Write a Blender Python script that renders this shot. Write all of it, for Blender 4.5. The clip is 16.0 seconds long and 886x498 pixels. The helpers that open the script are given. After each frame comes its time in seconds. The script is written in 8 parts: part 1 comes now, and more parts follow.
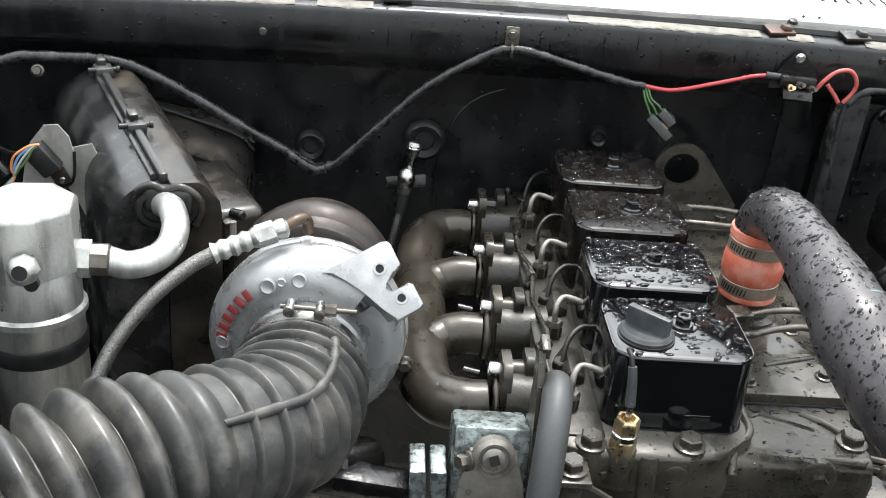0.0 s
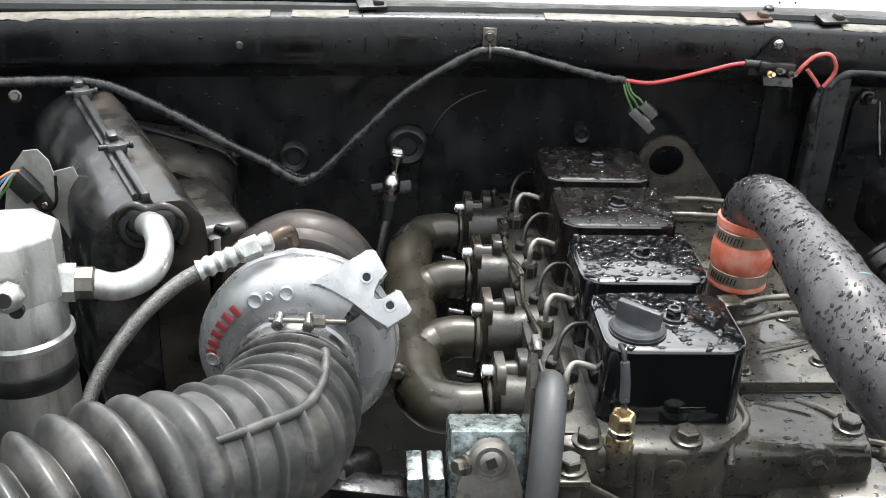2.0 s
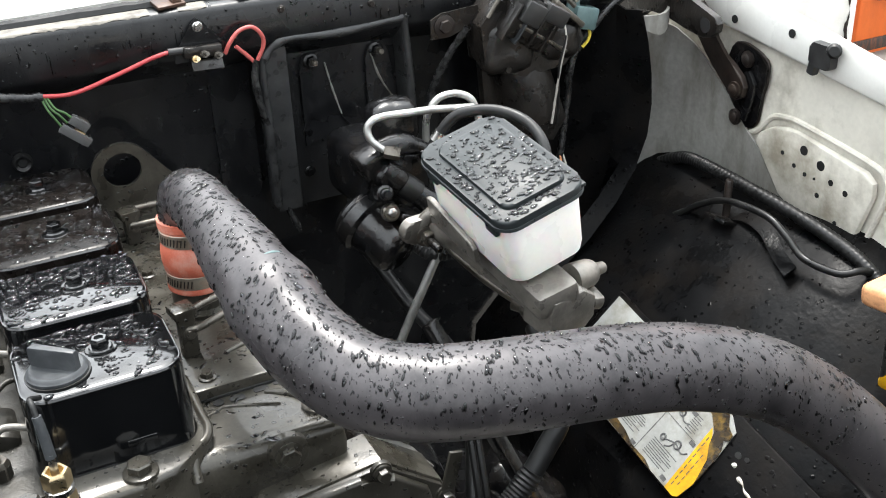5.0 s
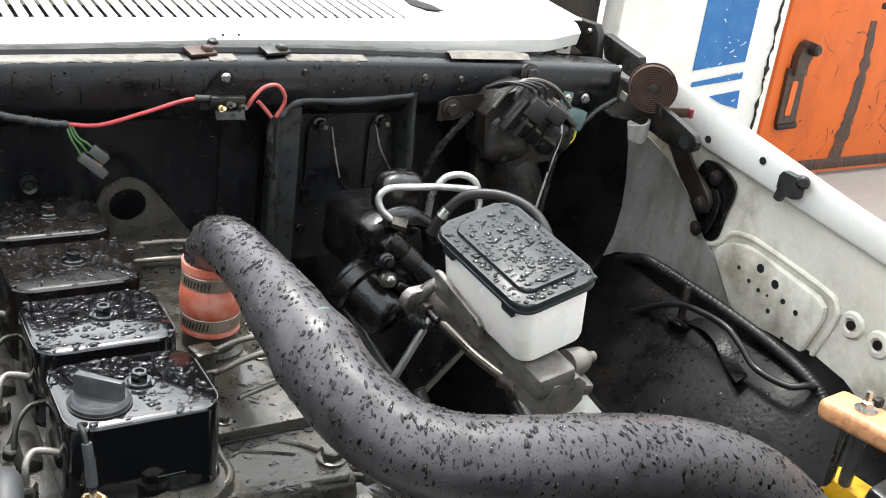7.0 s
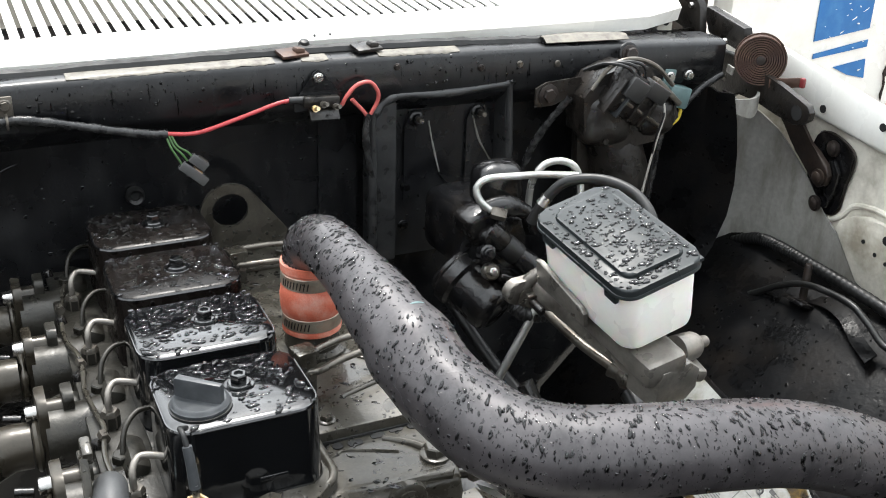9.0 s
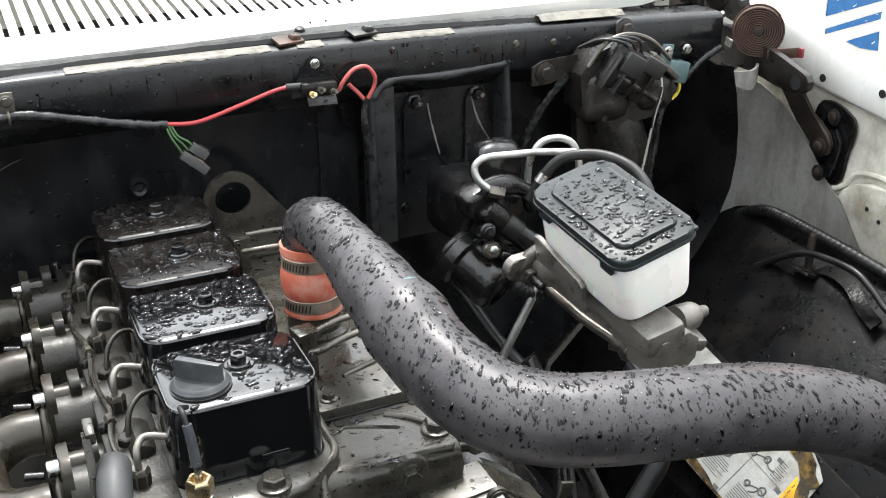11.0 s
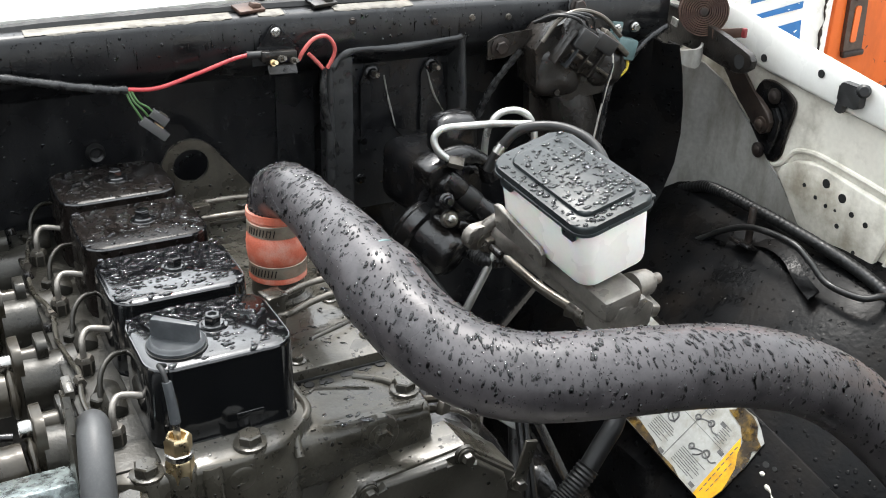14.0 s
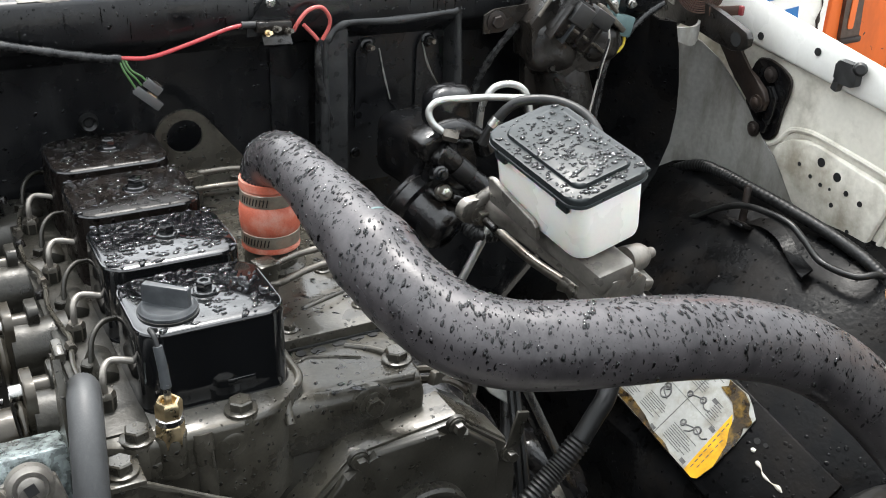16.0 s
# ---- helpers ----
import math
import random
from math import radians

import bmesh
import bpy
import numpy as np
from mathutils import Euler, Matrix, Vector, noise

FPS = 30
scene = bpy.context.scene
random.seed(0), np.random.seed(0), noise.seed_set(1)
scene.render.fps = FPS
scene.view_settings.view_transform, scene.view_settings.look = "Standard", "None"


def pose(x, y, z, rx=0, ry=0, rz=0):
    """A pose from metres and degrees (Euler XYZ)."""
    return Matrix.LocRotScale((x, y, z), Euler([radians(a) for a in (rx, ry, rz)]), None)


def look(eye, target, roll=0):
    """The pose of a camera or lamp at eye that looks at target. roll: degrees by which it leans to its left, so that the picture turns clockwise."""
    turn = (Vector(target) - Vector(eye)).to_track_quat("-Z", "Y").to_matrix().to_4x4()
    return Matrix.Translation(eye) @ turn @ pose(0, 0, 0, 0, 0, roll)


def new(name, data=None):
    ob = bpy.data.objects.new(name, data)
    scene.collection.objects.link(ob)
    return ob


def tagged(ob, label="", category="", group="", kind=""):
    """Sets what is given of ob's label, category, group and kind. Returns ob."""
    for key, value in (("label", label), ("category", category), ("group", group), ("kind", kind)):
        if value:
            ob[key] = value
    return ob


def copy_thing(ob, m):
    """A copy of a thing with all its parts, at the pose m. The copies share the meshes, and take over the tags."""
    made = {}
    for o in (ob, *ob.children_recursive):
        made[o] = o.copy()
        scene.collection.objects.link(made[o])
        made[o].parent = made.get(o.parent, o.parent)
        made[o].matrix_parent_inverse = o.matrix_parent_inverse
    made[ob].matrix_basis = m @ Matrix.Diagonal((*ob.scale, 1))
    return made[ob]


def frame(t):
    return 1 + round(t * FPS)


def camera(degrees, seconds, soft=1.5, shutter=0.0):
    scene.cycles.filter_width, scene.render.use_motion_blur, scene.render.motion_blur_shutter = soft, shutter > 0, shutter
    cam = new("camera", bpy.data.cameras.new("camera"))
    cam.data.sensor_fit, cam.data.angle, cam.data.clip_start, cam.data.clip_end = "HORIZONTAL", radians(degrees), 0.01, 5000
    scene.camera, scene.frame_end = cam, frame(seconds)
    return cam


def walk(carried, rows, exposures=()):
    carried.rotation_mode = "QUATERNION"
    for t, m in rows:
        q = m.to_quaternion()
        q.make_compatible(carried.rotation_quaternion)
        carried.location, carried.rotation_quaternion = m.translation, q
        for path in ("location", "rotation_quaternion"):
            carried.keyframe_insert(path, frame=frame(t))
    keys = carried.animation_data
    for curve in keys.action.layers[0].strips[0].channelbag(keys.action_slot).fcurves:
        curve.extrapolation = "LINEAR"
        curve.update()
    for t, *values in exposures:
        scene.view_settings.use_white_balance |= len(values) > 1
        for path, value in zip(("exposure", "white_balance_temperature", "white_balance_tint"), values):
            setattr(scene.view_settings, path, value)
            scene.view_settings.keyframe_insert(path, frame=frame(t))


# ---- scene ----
cam = camera(45.0, 16.0, soft=1.0)
PATH = [
    (0, (-0.282, -0.807, 1.577), (-0.146, 0.963, 0.656), 5.7),
    (0.5, (-0.281, -0.813, 1.577), (-0.106, 0.958, 0.666), 4.8),
    (1, (-0.298, -0.808, 1.579), (-0.165, 0.966, 0.665), 5.5),
    (1.5, (-0.304, -0.804, 1.579), (-0.265, 0.974, 0.665), 4.6),
    (2, (-0.274, -0.804, 1.576), (-0.129, 0.969, 0.663), 2.8),
    (2.5, (-0.254, -0.8, 1.569), (0.012, 0.942, 0.622), 1.6),
    (3, (-0.216, -0.797, 1.57), (0.148, 0.912, 0.597), -0.3),
    (3.5, (-0.148, -0.817, 1.573), (0.432, 0.819, 0.579), -2.7),
    (4, (-0.108, -0.822, 1.568), (0.624, 0.754, 0.578), -2.8),
    (4.5, (-0.07, -0.807, 1.561), (0.681, 0.775, 0.594), -3.2),
    (5, (-0.06, -0.789, 1.564), (0.694, 0.809, 0.629), -2.6),
    (5.2, (-0.07, -0.788, 1.571), (0.698, 0.828, 0.676), -1.6),
    (7.3, (-0.22, -0.759, 1.586), (0.788, 0.769, 0.781), 8.3),
    (7.5, (-0.221, -0.76, 1.586), (0.795, 0.763, 0.78), 8.2),
    (8, (-0.215, -0.761, 1.584), (0.747, 0.791, 0.769), 6.3),
    (8.5, (-0.192, -0.762, 1.585), (0.669, 0.841, 0.755), 3.2),
    (8.7, (-0.186, -0.757, 1.581), (0.629, 0.868, 0.748), 3.0),
    (10.8, (-0.156, -0.783, 1.566), (0.57, 0.88, 0.724), -1.4),
    (11, (-0.161, -0.784, 1.568), (0.581, 0.868, 0.718), -0.6),
    (11.5, (-0.173, -0.787, 1.567), (0.604, 0.841, 0.704), -0.1),
    (12, (-0.181, -0.786, 1.564), (0.628, 0.823, 0.694), 0.4),
    (12.5, (-0.186, -0.783, 1.562), (0.65, 0.809, 0.687), 1.0),
    (13, (-0.196, -0.785, 1.561), (0.658, 0.797, 0.685), 1.5),
    (13.5, (-0.205, -0.786, 1.56), (0.659, 0.79, 0.683), 1.6),
    (14, (-0.212, -0.789, 1.561), (0.656, 0.786, 0.685), 1.8),
    (14.5, (-0.216, -0.793, 1.561), (0.654, 0.783, 0.689), 1.9),
    (15, (-0.219, -0.792, 1.554), (0.655, 0.785, 0.689), 2.7),
    (15.5, (-0.213, -0.795, 1.545), (0.656, 0.778, 0.667), 2.8),
    (16, (-0.212, -0.794, 1.546), (0.659, 0.766, 0.648), 2.5),
]
EXPOSURE = 2.0
walk(cam, [(t, look(eye, target, roll)) for t, eye, target, roll in PATH], [(t, EXPOSURE + e) for t, e in ((0.0, 0.08), (2.0, 0.1), (2.5, 0.16), (3.1, 0.34), (3.6, 0.34), (4.1, 0.32), (5.2, 0.2), (7.3, 0.02), (8.7, 0.02), (10.8, 0.12), (13.0, 0.16), (14.5, 0.12), (16.0, 0.08))])

# ---------------------------------------------------------------- light
world = bpy.data.worlds.new("overcast_sky")
scene.world = world
world.use_nodes = True
wn, wl = world.node_tree.nodes, world.node_tree.links
sky = wn.new("ShaderNodeTexSky")
sky.sky_type = "NISHITA"
sky.sun_disc = False
sky.sun_elevation = radians(70)
sky.sun_rotation = radians(20)
sky.dust_density = 5.0
sky.air_density = 0.7
wn["Background"].inputs["Strength"].default_value = 0.15
grey = wn.new("ShaderNodeHueSaturation")
grey.inputs["Saturation"].default_value = 0.25
wl.new(sky.outputs["Color"], grey.inputs["Color"])
# an even cloud deck over the sky, a little brighter in places
cloud = wn.new("ShaderNodeTexNoise")
cloud.inputs["Scale"].default_value = 3.0
cloud.inputs["Detail"].default_value = 4
deck = wn.new("ShaderNodeMapRange")
deck.inputs["From Min"].default_value = 0.3
deck.inputs["From Max"].default_value = 0.7
deck.inputs["To Min"].default_value = 1.5
deck.inputs["To Max"].default_value = 6.2
coords = wn.new("ShaderNodeTexCoord")
wl.new(coords.outputs["Generated"], cloud.inputs["Vector"])
wl.new(cloud.outputs["Fac"], deck.inputs["Value"])
blend = wn.new("ShaderNodeMix")
blend.data_type = "RGBA"
blend.inputs[0].default_value = 0.75
wl.new(grey.outputs["Color"], blend.inputs[6])
# brighter towards the veiled sun than at the horizon
toward = wn.new("ShaderNodeVectorMath")
toward.operation = "DOT_PRODUCT"
toward.inputs[1].default_value = (0.05, 0.22, 0.974)
wl.new(coords.outputs["Generated"], toward.inputs[0])
lift = wn.new("ShaderNodeMapRange")
lift.interpolation_type = "SMOOTHSTEP"
lift.inputs["From Min"].default_value = 0.0
lift.inputs["From Max"].default_value = 1.0
lift.inputs["To Min"].default_value = 0.6
lift.inputs["To Max"].default_value = 2.1
wl.new(toward.outputs["Value"], lift.inputs["Value"])
graded = wn.new("ShaderNodeMath")
graded.operation = "MULTIPLY"
wl.new(deck.outputs["Result"], graded.inputs[0])
wl.new(lift.outputs["Result"], graded.inputs[1])
cool = wn.new("ShaderNodeMix")
cool.data_type = "RGBA"
cool.blend_type = "MULTIPLY"
cool.inputs[0].default_value = 1.0
cool.inputs[6].default_value = (0.94, 1.0, 1.04, 1)
wl.new(graded.outputs["Value"], cool.inputs[7])
wl.new(cool.outputs[2], blend.inputs[7])
wl.new(blend.outputs[2], wn["Background"].inputs["Color"])

sun_data = bpy.data.lights.new("sun", "SUN")
sun_data.energy = 1.15
sun_data.angle = radians(14)
sun_data.color = (1.0, 0.97, 0.92)
sun = new("sun", sun_data)
sun.matrix_world = look((0.4, 1.35, 4.5), (0.05, 0.1, 1.0))

# ---------------------------------------------------------------- materials


def node_mat(name, base, rough=0.5, metal=0.0, vary=0.25, scale=30.0, fine=220.0, bump=0.15, bump_dist=0.0006, stain=None, stain_amount=0.4, stain_scale=9.0, coat=0.0, rough_vary=0.15, transmission=0.0, ior=1.45, sss=0.0, emission=None, per_object=0.0, streak=None, beads=0.0, bead_scale=260.0, wet=(0.45, 0.45, 0.47)):
    """A procedural surface: base colour with broad and fine variation, stains, varied gloss and relief."""
    m = bpy.data.materials.new(name)
    m.use_nodes = True
    n, l = m.node_tree.nodes, m.node_tree.links
    b = n["Principled BSDF"]
    b.inputs["Metallic"].default_value = metal
    b.inputs["IOR"].default_value = ior
    b.inputs["Coat Weight"].default_value = coat
    b.inputs["Coat Roughness"].default_value = 0.08
    b.inputs["Transmission Weight"].default_value = transmission
    if sss:
        b.inputs["Subsurface Weight"].default_value = sss
        b.inputs["Subsurface Scale"].default_value = 0.01
    tc = n.new("ShaderNodeTexCoord")
    big = n.new("ShaderNodeTexNoise")
    big.inputs["Scale"].default_value = scale
    big.inputs["Detail"].default_value = 5
    small = n.new("ShaderNodeTexNoise")
    small.inputs["Scale"].default_value = fine
    small.inputs["Detail"].default_value = 4
    for t in (big, small):
        l.new(tc.outputs["Object"], t.inputs["Vector"])
    mix = n.new("ShaderNodeMix")
    mix.data_type = "FLOAT"
    mix.inputs[0].default_value = 0.35
    l.new(big.outputs["Fac"], mix.inputs[2])
    l.new(small.outputs["Fac"], mix.inputs[3])
    ramp = n.new("ShaderNodeMapRange")
    ramp.inputs["From Min"].default_value = 0.3
    ramp.inputs["From Max"].default_value = 0.7
    ramp.inputs["To Min"].default_value = 1 - vary
    ramp.inputs["To Max"].default_value = 1 + vary
    l.new(mix.outputs[0], ramp.inputs["Value"])
    tint = n.new("ShaderNodeMix")
    tint.data_type = "RGBA"
    tint.blend_type = "MULTIPLY"
    tint.inputs[0].default_value = 1.0
    tint.inputs[6].default_value = (*base, 1)
    l.new(ramp.outputs["Result"], tint.inputs[7])
    colour = tint.outputs[2]
    if stain:
        st = n.new("ShaderNodeTexNoise")
        st.inputs["Scale"].default_value = stain_scale
        st.inputs["Detail"].default_value = 8
        st.inputs["Roughness"].default_value = 0.65
        if streak:
            mp = n.new("ShaderNodeMapping")
            mp.inputs["Scale"].default_value = streak
            l.new(tc.outputs["Object"], mp.inputs["Vector"])
            l.new(mp.outputs["Vector"], st.inputs["Vector"])
        else:
            l.new(tc.outputs["Object"], st.inputs["Vector"])
        mr = n.new("ShaderNodeMapRange")
        mr.inputs["From Min"].default_value = 0.47
        mr.inputs["From Max"].default_value = 0.68
        mr.inputs["To Max"].default_value = stain_amount
        l.new(st.outputs["Fac"], mr.inputs["Value"])
        sm = n.new("ShaderNodeMix")
        sm.data_type = "RGBA"
        l.new(mr.outputs["Result"], sm.inputs[0])
        l.new(colour, sm.inputs[6])
        sm.inputs[7].default_value = (*stain, 1)
        colour = sm.outputs[2]
    if per_object:
        oi = n.new("ShaderNodeObjectInfo")
        pr = n.new("ShaderNodeMapRange")
        pr.inputs["To Min"].default_value = 1 - per_object
        pr.inputs["To Max"].default_value = 1 + per_object
        l.new(oi.outputs["Random"], pr.inputs["Value"])
        pm = n.new("ShaderNodeMix")
        pm.data_type = "RGBA"
        pm.blend_type = "MULTIPLY"
        pm.inputs[0].default_value = 1.0
        l.new(colour, pm.inputs[6])
        l.new(pr.outputs["Result"], pm.inputs[7])
        colour = pm.outputs[2]
    mask = None
    if beads:
        # scattered fine droplets: darker, glossier, domed
        warp = n.new("ShaderNodeMix")
        warp.data_type = "RGBA"
        warp.blend_type = "LINEAR_LIGHT"
        warp.inputs[0].default_value = 0.0035
        l.new(tc.outputs["Object"], warp.inputs[6])
        wn = n.new("ShaderNodeTexNoise")
        wn.inputs["Scale"].default_value = bead_scale * 0.7
        l.new(tc.outputs["Object"], wn.inputs["Vector"])
        l.new(wn.outputs["Color"], warp.inputs[7])
        vo = n.new("ShaderNodeTexVoronoi")
        vo.inputs["Scale"].default_value = bead_scale
        l.new(warp.outputs[2], vo.inputs["Vector"])
        sep = n.new("ShaderNodeSeparateColor")
        l.new(vo.outputs["Color"], sep.inputs["Color"])
        size = n.new("ShaderNodeMapRange")
        size.inputs["From Min"].default_value = 1 - beads
        size.inputs["To Min"].default_value = 0.001
        size.inputs["To Max"].default_value = 0.55
        l.new(sep.outputs[0], size.inputs["Value"])
        ratio = n.new("ShaderNodeMath")
        ratio.operation = "DIVIDE"
        l.new(vo.outputs["Distance"], ratio.inputs[0])
        l.new(size.outputs["Result"], ratio.inputs[1])
        dome = n.new("ShaderNodeMapRange")
        dome.interpolation_type = "SMOOTHSTEP"
        dome.inputs["From Min"].default_value = 1.0
        dome.inputs["From Max"].default_value = 0.55
        l.new(ratio.outputs[0], dome.inputs["Value"])
        mask = dome.outputs["Result"]
        damp = n.new("ShaderNodeMix")
        damp.data_type = "RGBA"
        damp.blend_type = "MULTIPLY"
        l.new(mask, damp.inputs[0])
        l.new(colour, damp.inputs[6])
        damp.inputs[7].default_value = (*wet, 1)
        colour = damp.outputs[2]
    l.new(colour, b.inputs["Base Color"])
    rr = n.new("ShaderNodeMapRange")
    rr.inputs["From Min"].default_value = 0.3
    rr.inputs["From Max"].default_value = 0.7
    rr.inputs["To Min"].default_value = max(0.02, rough - rough_vary)
    rr.inputs["To Max"].default_value = min(1.0, rough + rough_vary)
    l.new(big.outputs["Fac"], rr.inputs["Value"])
    if mask:
        rm = n.new("ShaderNodeMix")
        rm.data_type = "FLOAT"
        l.new(mask, rm.inputs[0])
        l.new(rr.outputs["Result"], rm.inputs[2])
        rm.inputs[3].default_value = 0.1
        l.new(rm.outputs[0], b.inputs["Roughness"])
    else:
        l.new(rr.outputs["Result"], b.inputs["Roughness"])
    if bump:
        bp = n.new("ShaderNodeBump")
        bp.inputs["Strength"].default_value = bump
        bp.inputs["Distance"].default_value = bump_dist
        l.new(mix.outputs[0], bp.inputs["Height"])
        if mask:
            bp2 = n.new("ShaderNodeBump")
            bp2.inputs["Strength"].default_value = 0.8
            bp2.inputs["Distance"].default_value = 0.0007
            l.new(mask, bp2.inputs["Height"])
            l.new(bp.outputs["Normal"], bp2.inputs["Normal"])
            bp = bp2
        l.new(bp.outputs["Normal"], b.inputs["Normal"])
    if emission:
        b.inputs["Emission Color"].default_value = (*emission, 1)
        b.inputs["Emission Strength"].default_value = 1
    return m


# the grey upright streaks in the colour stand in for wet sheen
BLACK = node_mat("wet black body paint", (0.0058, 0.006, 0.0068), 0.29, vary=0.5, scale=14, fine=300, bump=0.45, bump_dist=0.0013, stain=(0.02, 0.0205, 0.021), stain_amount=0.55, stain_scale=6, streak=(7, 7, 2.0), rough_vary=0.22, beads=0.1, bead_scale=190)
# grainy black, lightened in colour to stand in for light on the frame
RIMBLACK = node_mat("grainy black paint with rim light", (0.019, 0.0195, 0.02), 0.36, vary=0.5, scale=60, fine=260, bump=0.6, bump_dist=0.001, stain=(0.04, 0.04, 0.039), stain_amount=0.5, stain_scale=50)
UNDERCOAT = node_mat("black undercoat", (0.0032, 0.0033, 0.0036), 0.32, vary=0.6, scale=18, fine=160, bump=0.7, bump_dist=0.002, stain=(0.0095, 0.0078, 0.0064), stain_amount=0.6, stain_scale=14, ior=1.16, rough_vary=0.15, beads=0.3, bead_scale=160)
WHITE = node_mat("white body paint", (0.78, 0.772, 0.73), 0.28, vary=0.05, scale=6, bump=0.05, stain=(0.42, 0.38, 0.31), stain_amount=0.35, stain_scale=4, coat=0.3)
GRIME = node_mat("brown black road grime", (0.0085, 0.0074, 0.0066), 0.33, vary=0.5, scale=40, fine=250, bump=1.0, bump_dist=0.0018, stain=(0.022, 0.017, 0.013), stain_amount=0.5, stain_scale=30, ior=1.42, rough_vary=0.15)
FLANGE = node_mat("bare soiled cream flange", (0.13, 0.119, 0.098), 0.5, vary=0.25, scale=50, bump=0.2, stain=(0.04, 0.033, 0.024), stain_amount=0.9, stain_scale=75)
DIRTYWHITE = node_mat("grimy white inner panel", (0.6, 0.575, 0.505), 0.45, vary=0.12, scale=12, fine=150, bump=0.15, stain=(0.13, 0.105, 0.065), stain_amount=0.75, stain_scale=8)
OVERSPRAY = node_mat("grey oversprayed panel", (0.215, 0.21, 0.195), 0.4, vary=0.3, scale=5, fine=150, bump=0.15, stain=(0.09, 0.08, 0.062), stain_amount=0.75, stain_scale=6, streak=(4, 4, 1.2))
ENGINE = node_mat("bronze grey engine paint", (0.042, 0.0382, 0.0302), 0.33, metal=0.25, vary=0.5, scale=34, fine=320, bump=0.65, bump_dist=0.001, stain=(0.0155, 0.014, 0.0105), stain_amount=0.7, stain_scale=26, coat=0.25, rough_vary=0.2, beads=0.3, bead_scale=230)
ENGINE_DARK = node_mat("dark bronze gear housing paint", (0.027, 0.0248, 0.0198), 0.4, metal=0.15, vary=0.45, scale=30, fine=320, bump=0.6, bump_dist=0.0009, stain=(0.0105, 0.0098, 0.008), stain_amount=0.6, stain_scale=18, coat=0.1, rough_vary=0.2, beads=0.12, bead_scale=230)
# darkest of the bronze tones, used on exhaust side parts
ENGINE_DEEP = node_mat("darkest bronze casting paint", (0.0185, 0.017, 0.0135), 0.42, metal=0.3, vary=0.5, scale=40, fine=320, bump=0.7, bump_dist=0.001, stain=(0.028, 0.027, 0.023), stain_amount=0.5, stain_scale=45, rough_vary=0.2)
MANIFOLD = node_mat("brown manifold paint", (0.033, 0.0282, 0.0208), 0.33, metal=0.35, vary=0.45, scale=30, fine=320, bump=0.5, bump_dist=0.0009, stain=(0.015, 0.012, 0.0085), stain_amount=0.65, stain_scale=20, coat=0.12)
GLOSS = node_mat("gloss black cover paint", (0.0034, 0.0036, 0.004), 0.1, vary=0.3, scale=16, fine=120, bump=0.3, bump_dist=0.0006, rough_vary=0.06, ior=1.72)
PLASTIC = node_mat("black plastic", (0.018, 0.018, 0.018), 0.38, vary=0.3, scale=40, bump=0.2, stain=(0.05, 0.05, 0.05), stain_amount=0.3, stain_scale=15)
GREYPLASTIC = node_mat("worn grey plastic", (0.034, 0.037, 0.04), 0.42, vary=0.3, scale=40, bump=0.25, stain=(0.075, 0.078, 0.08), stain_amount=0.5, stain_scale=40)
CAST = node_mat("cast aluminium", (0.33, 0.332, 0.335), 0.33, metal=0.6, vary=0.16, scale=35, fine=700, bump=0.7, bump_dist=0.0007, stain=(0.13, 0.127, 0.12), stain_amount=0.55, stain_scale=16)
ALU = node_mat("dull aluminium", (0.43, 0.43, 0.41), 0.36, metal=0.8, vary=0.16, scale=25, fine=400, bump=0.4, stain=(0.22, 0.22, 0.205), stain_amount=0.7, stain_scale=24, streak=(3, 3, 0.7))
DARKALU = node_mat("oily grey casting", (0.19, 0.177, 0.158), 0.36, metal=0.5, vary=0.3, scale=40, bump=0.6, bump_dist=0.001, stain=(0.035, 0.029, 0.024), stain_amount=0.65, stain_scale=24)
STEEL = node_mat("bright steel", (0.46, 0.45, 0.43), 0.27, metal=1.0, vary=0.2, scale=60, bump=0.15)
DULLSTEEL = node_mat("dull zinc plated steel", (0.12, 0.11, 0.095), 0.36, metal=0.75, vary=0.4, scale=60, bump=0.3, stain=(0.05, 0.033, 0.022), stain_amount=0.55, stain_scale=40)
ZINC = node_mat("galvanised bracket", (0.24, 0.275, 0.272), 0.3, metal=0.7, vary=0.6, scale=140, fine=500, bump=0.8, bump_dist=0.0012, stain=(0.03, 0.03, 0.03), stain_amount=0.9, stain_scale=85)
RUST = node_mat("rusty brown steel", (0.021, 0.0165, 0.0145), 0.42, metal=0.4, vary=0.5, scale=50, bump=0.6, bump_dist=0.001, stain=(0.052, 0.032, 0.022), stain_amount=0.45, stain_scale=35)
RUSTORANGE = node_mat("heat stained steel", (0.075, 0.055, 0.04), 0.4, metal=0.6, vary=0.5, scale=80, bump=0.3, stain=(0.17, 0.09, 0.035), stain_amount=0.5, stain_scale=60)
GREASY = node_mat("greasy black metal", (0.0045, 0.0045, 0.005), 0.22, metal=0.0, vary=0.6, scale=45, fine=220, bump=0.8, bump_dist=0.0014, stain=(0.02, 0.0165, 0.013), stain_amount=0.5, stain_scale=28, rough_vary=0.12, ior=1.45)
RUBBER = node_mat("ribbed grey rubber", (0.031, 0.0312, 0.03), 0.36, vary=0.45, scale=16, fine=300, bump=0.4, stain=(0.12, 0.112, 0.1), stain_amount=0.65, stain_scale=26, rough_vary=0.12, ior=1.42)
BLACKRUBBER = node_mat("black rubber", (0.008, 0.008, 0.008), 0.4, vary=0.3, scale=40, bump=0.3, ior=1.4)
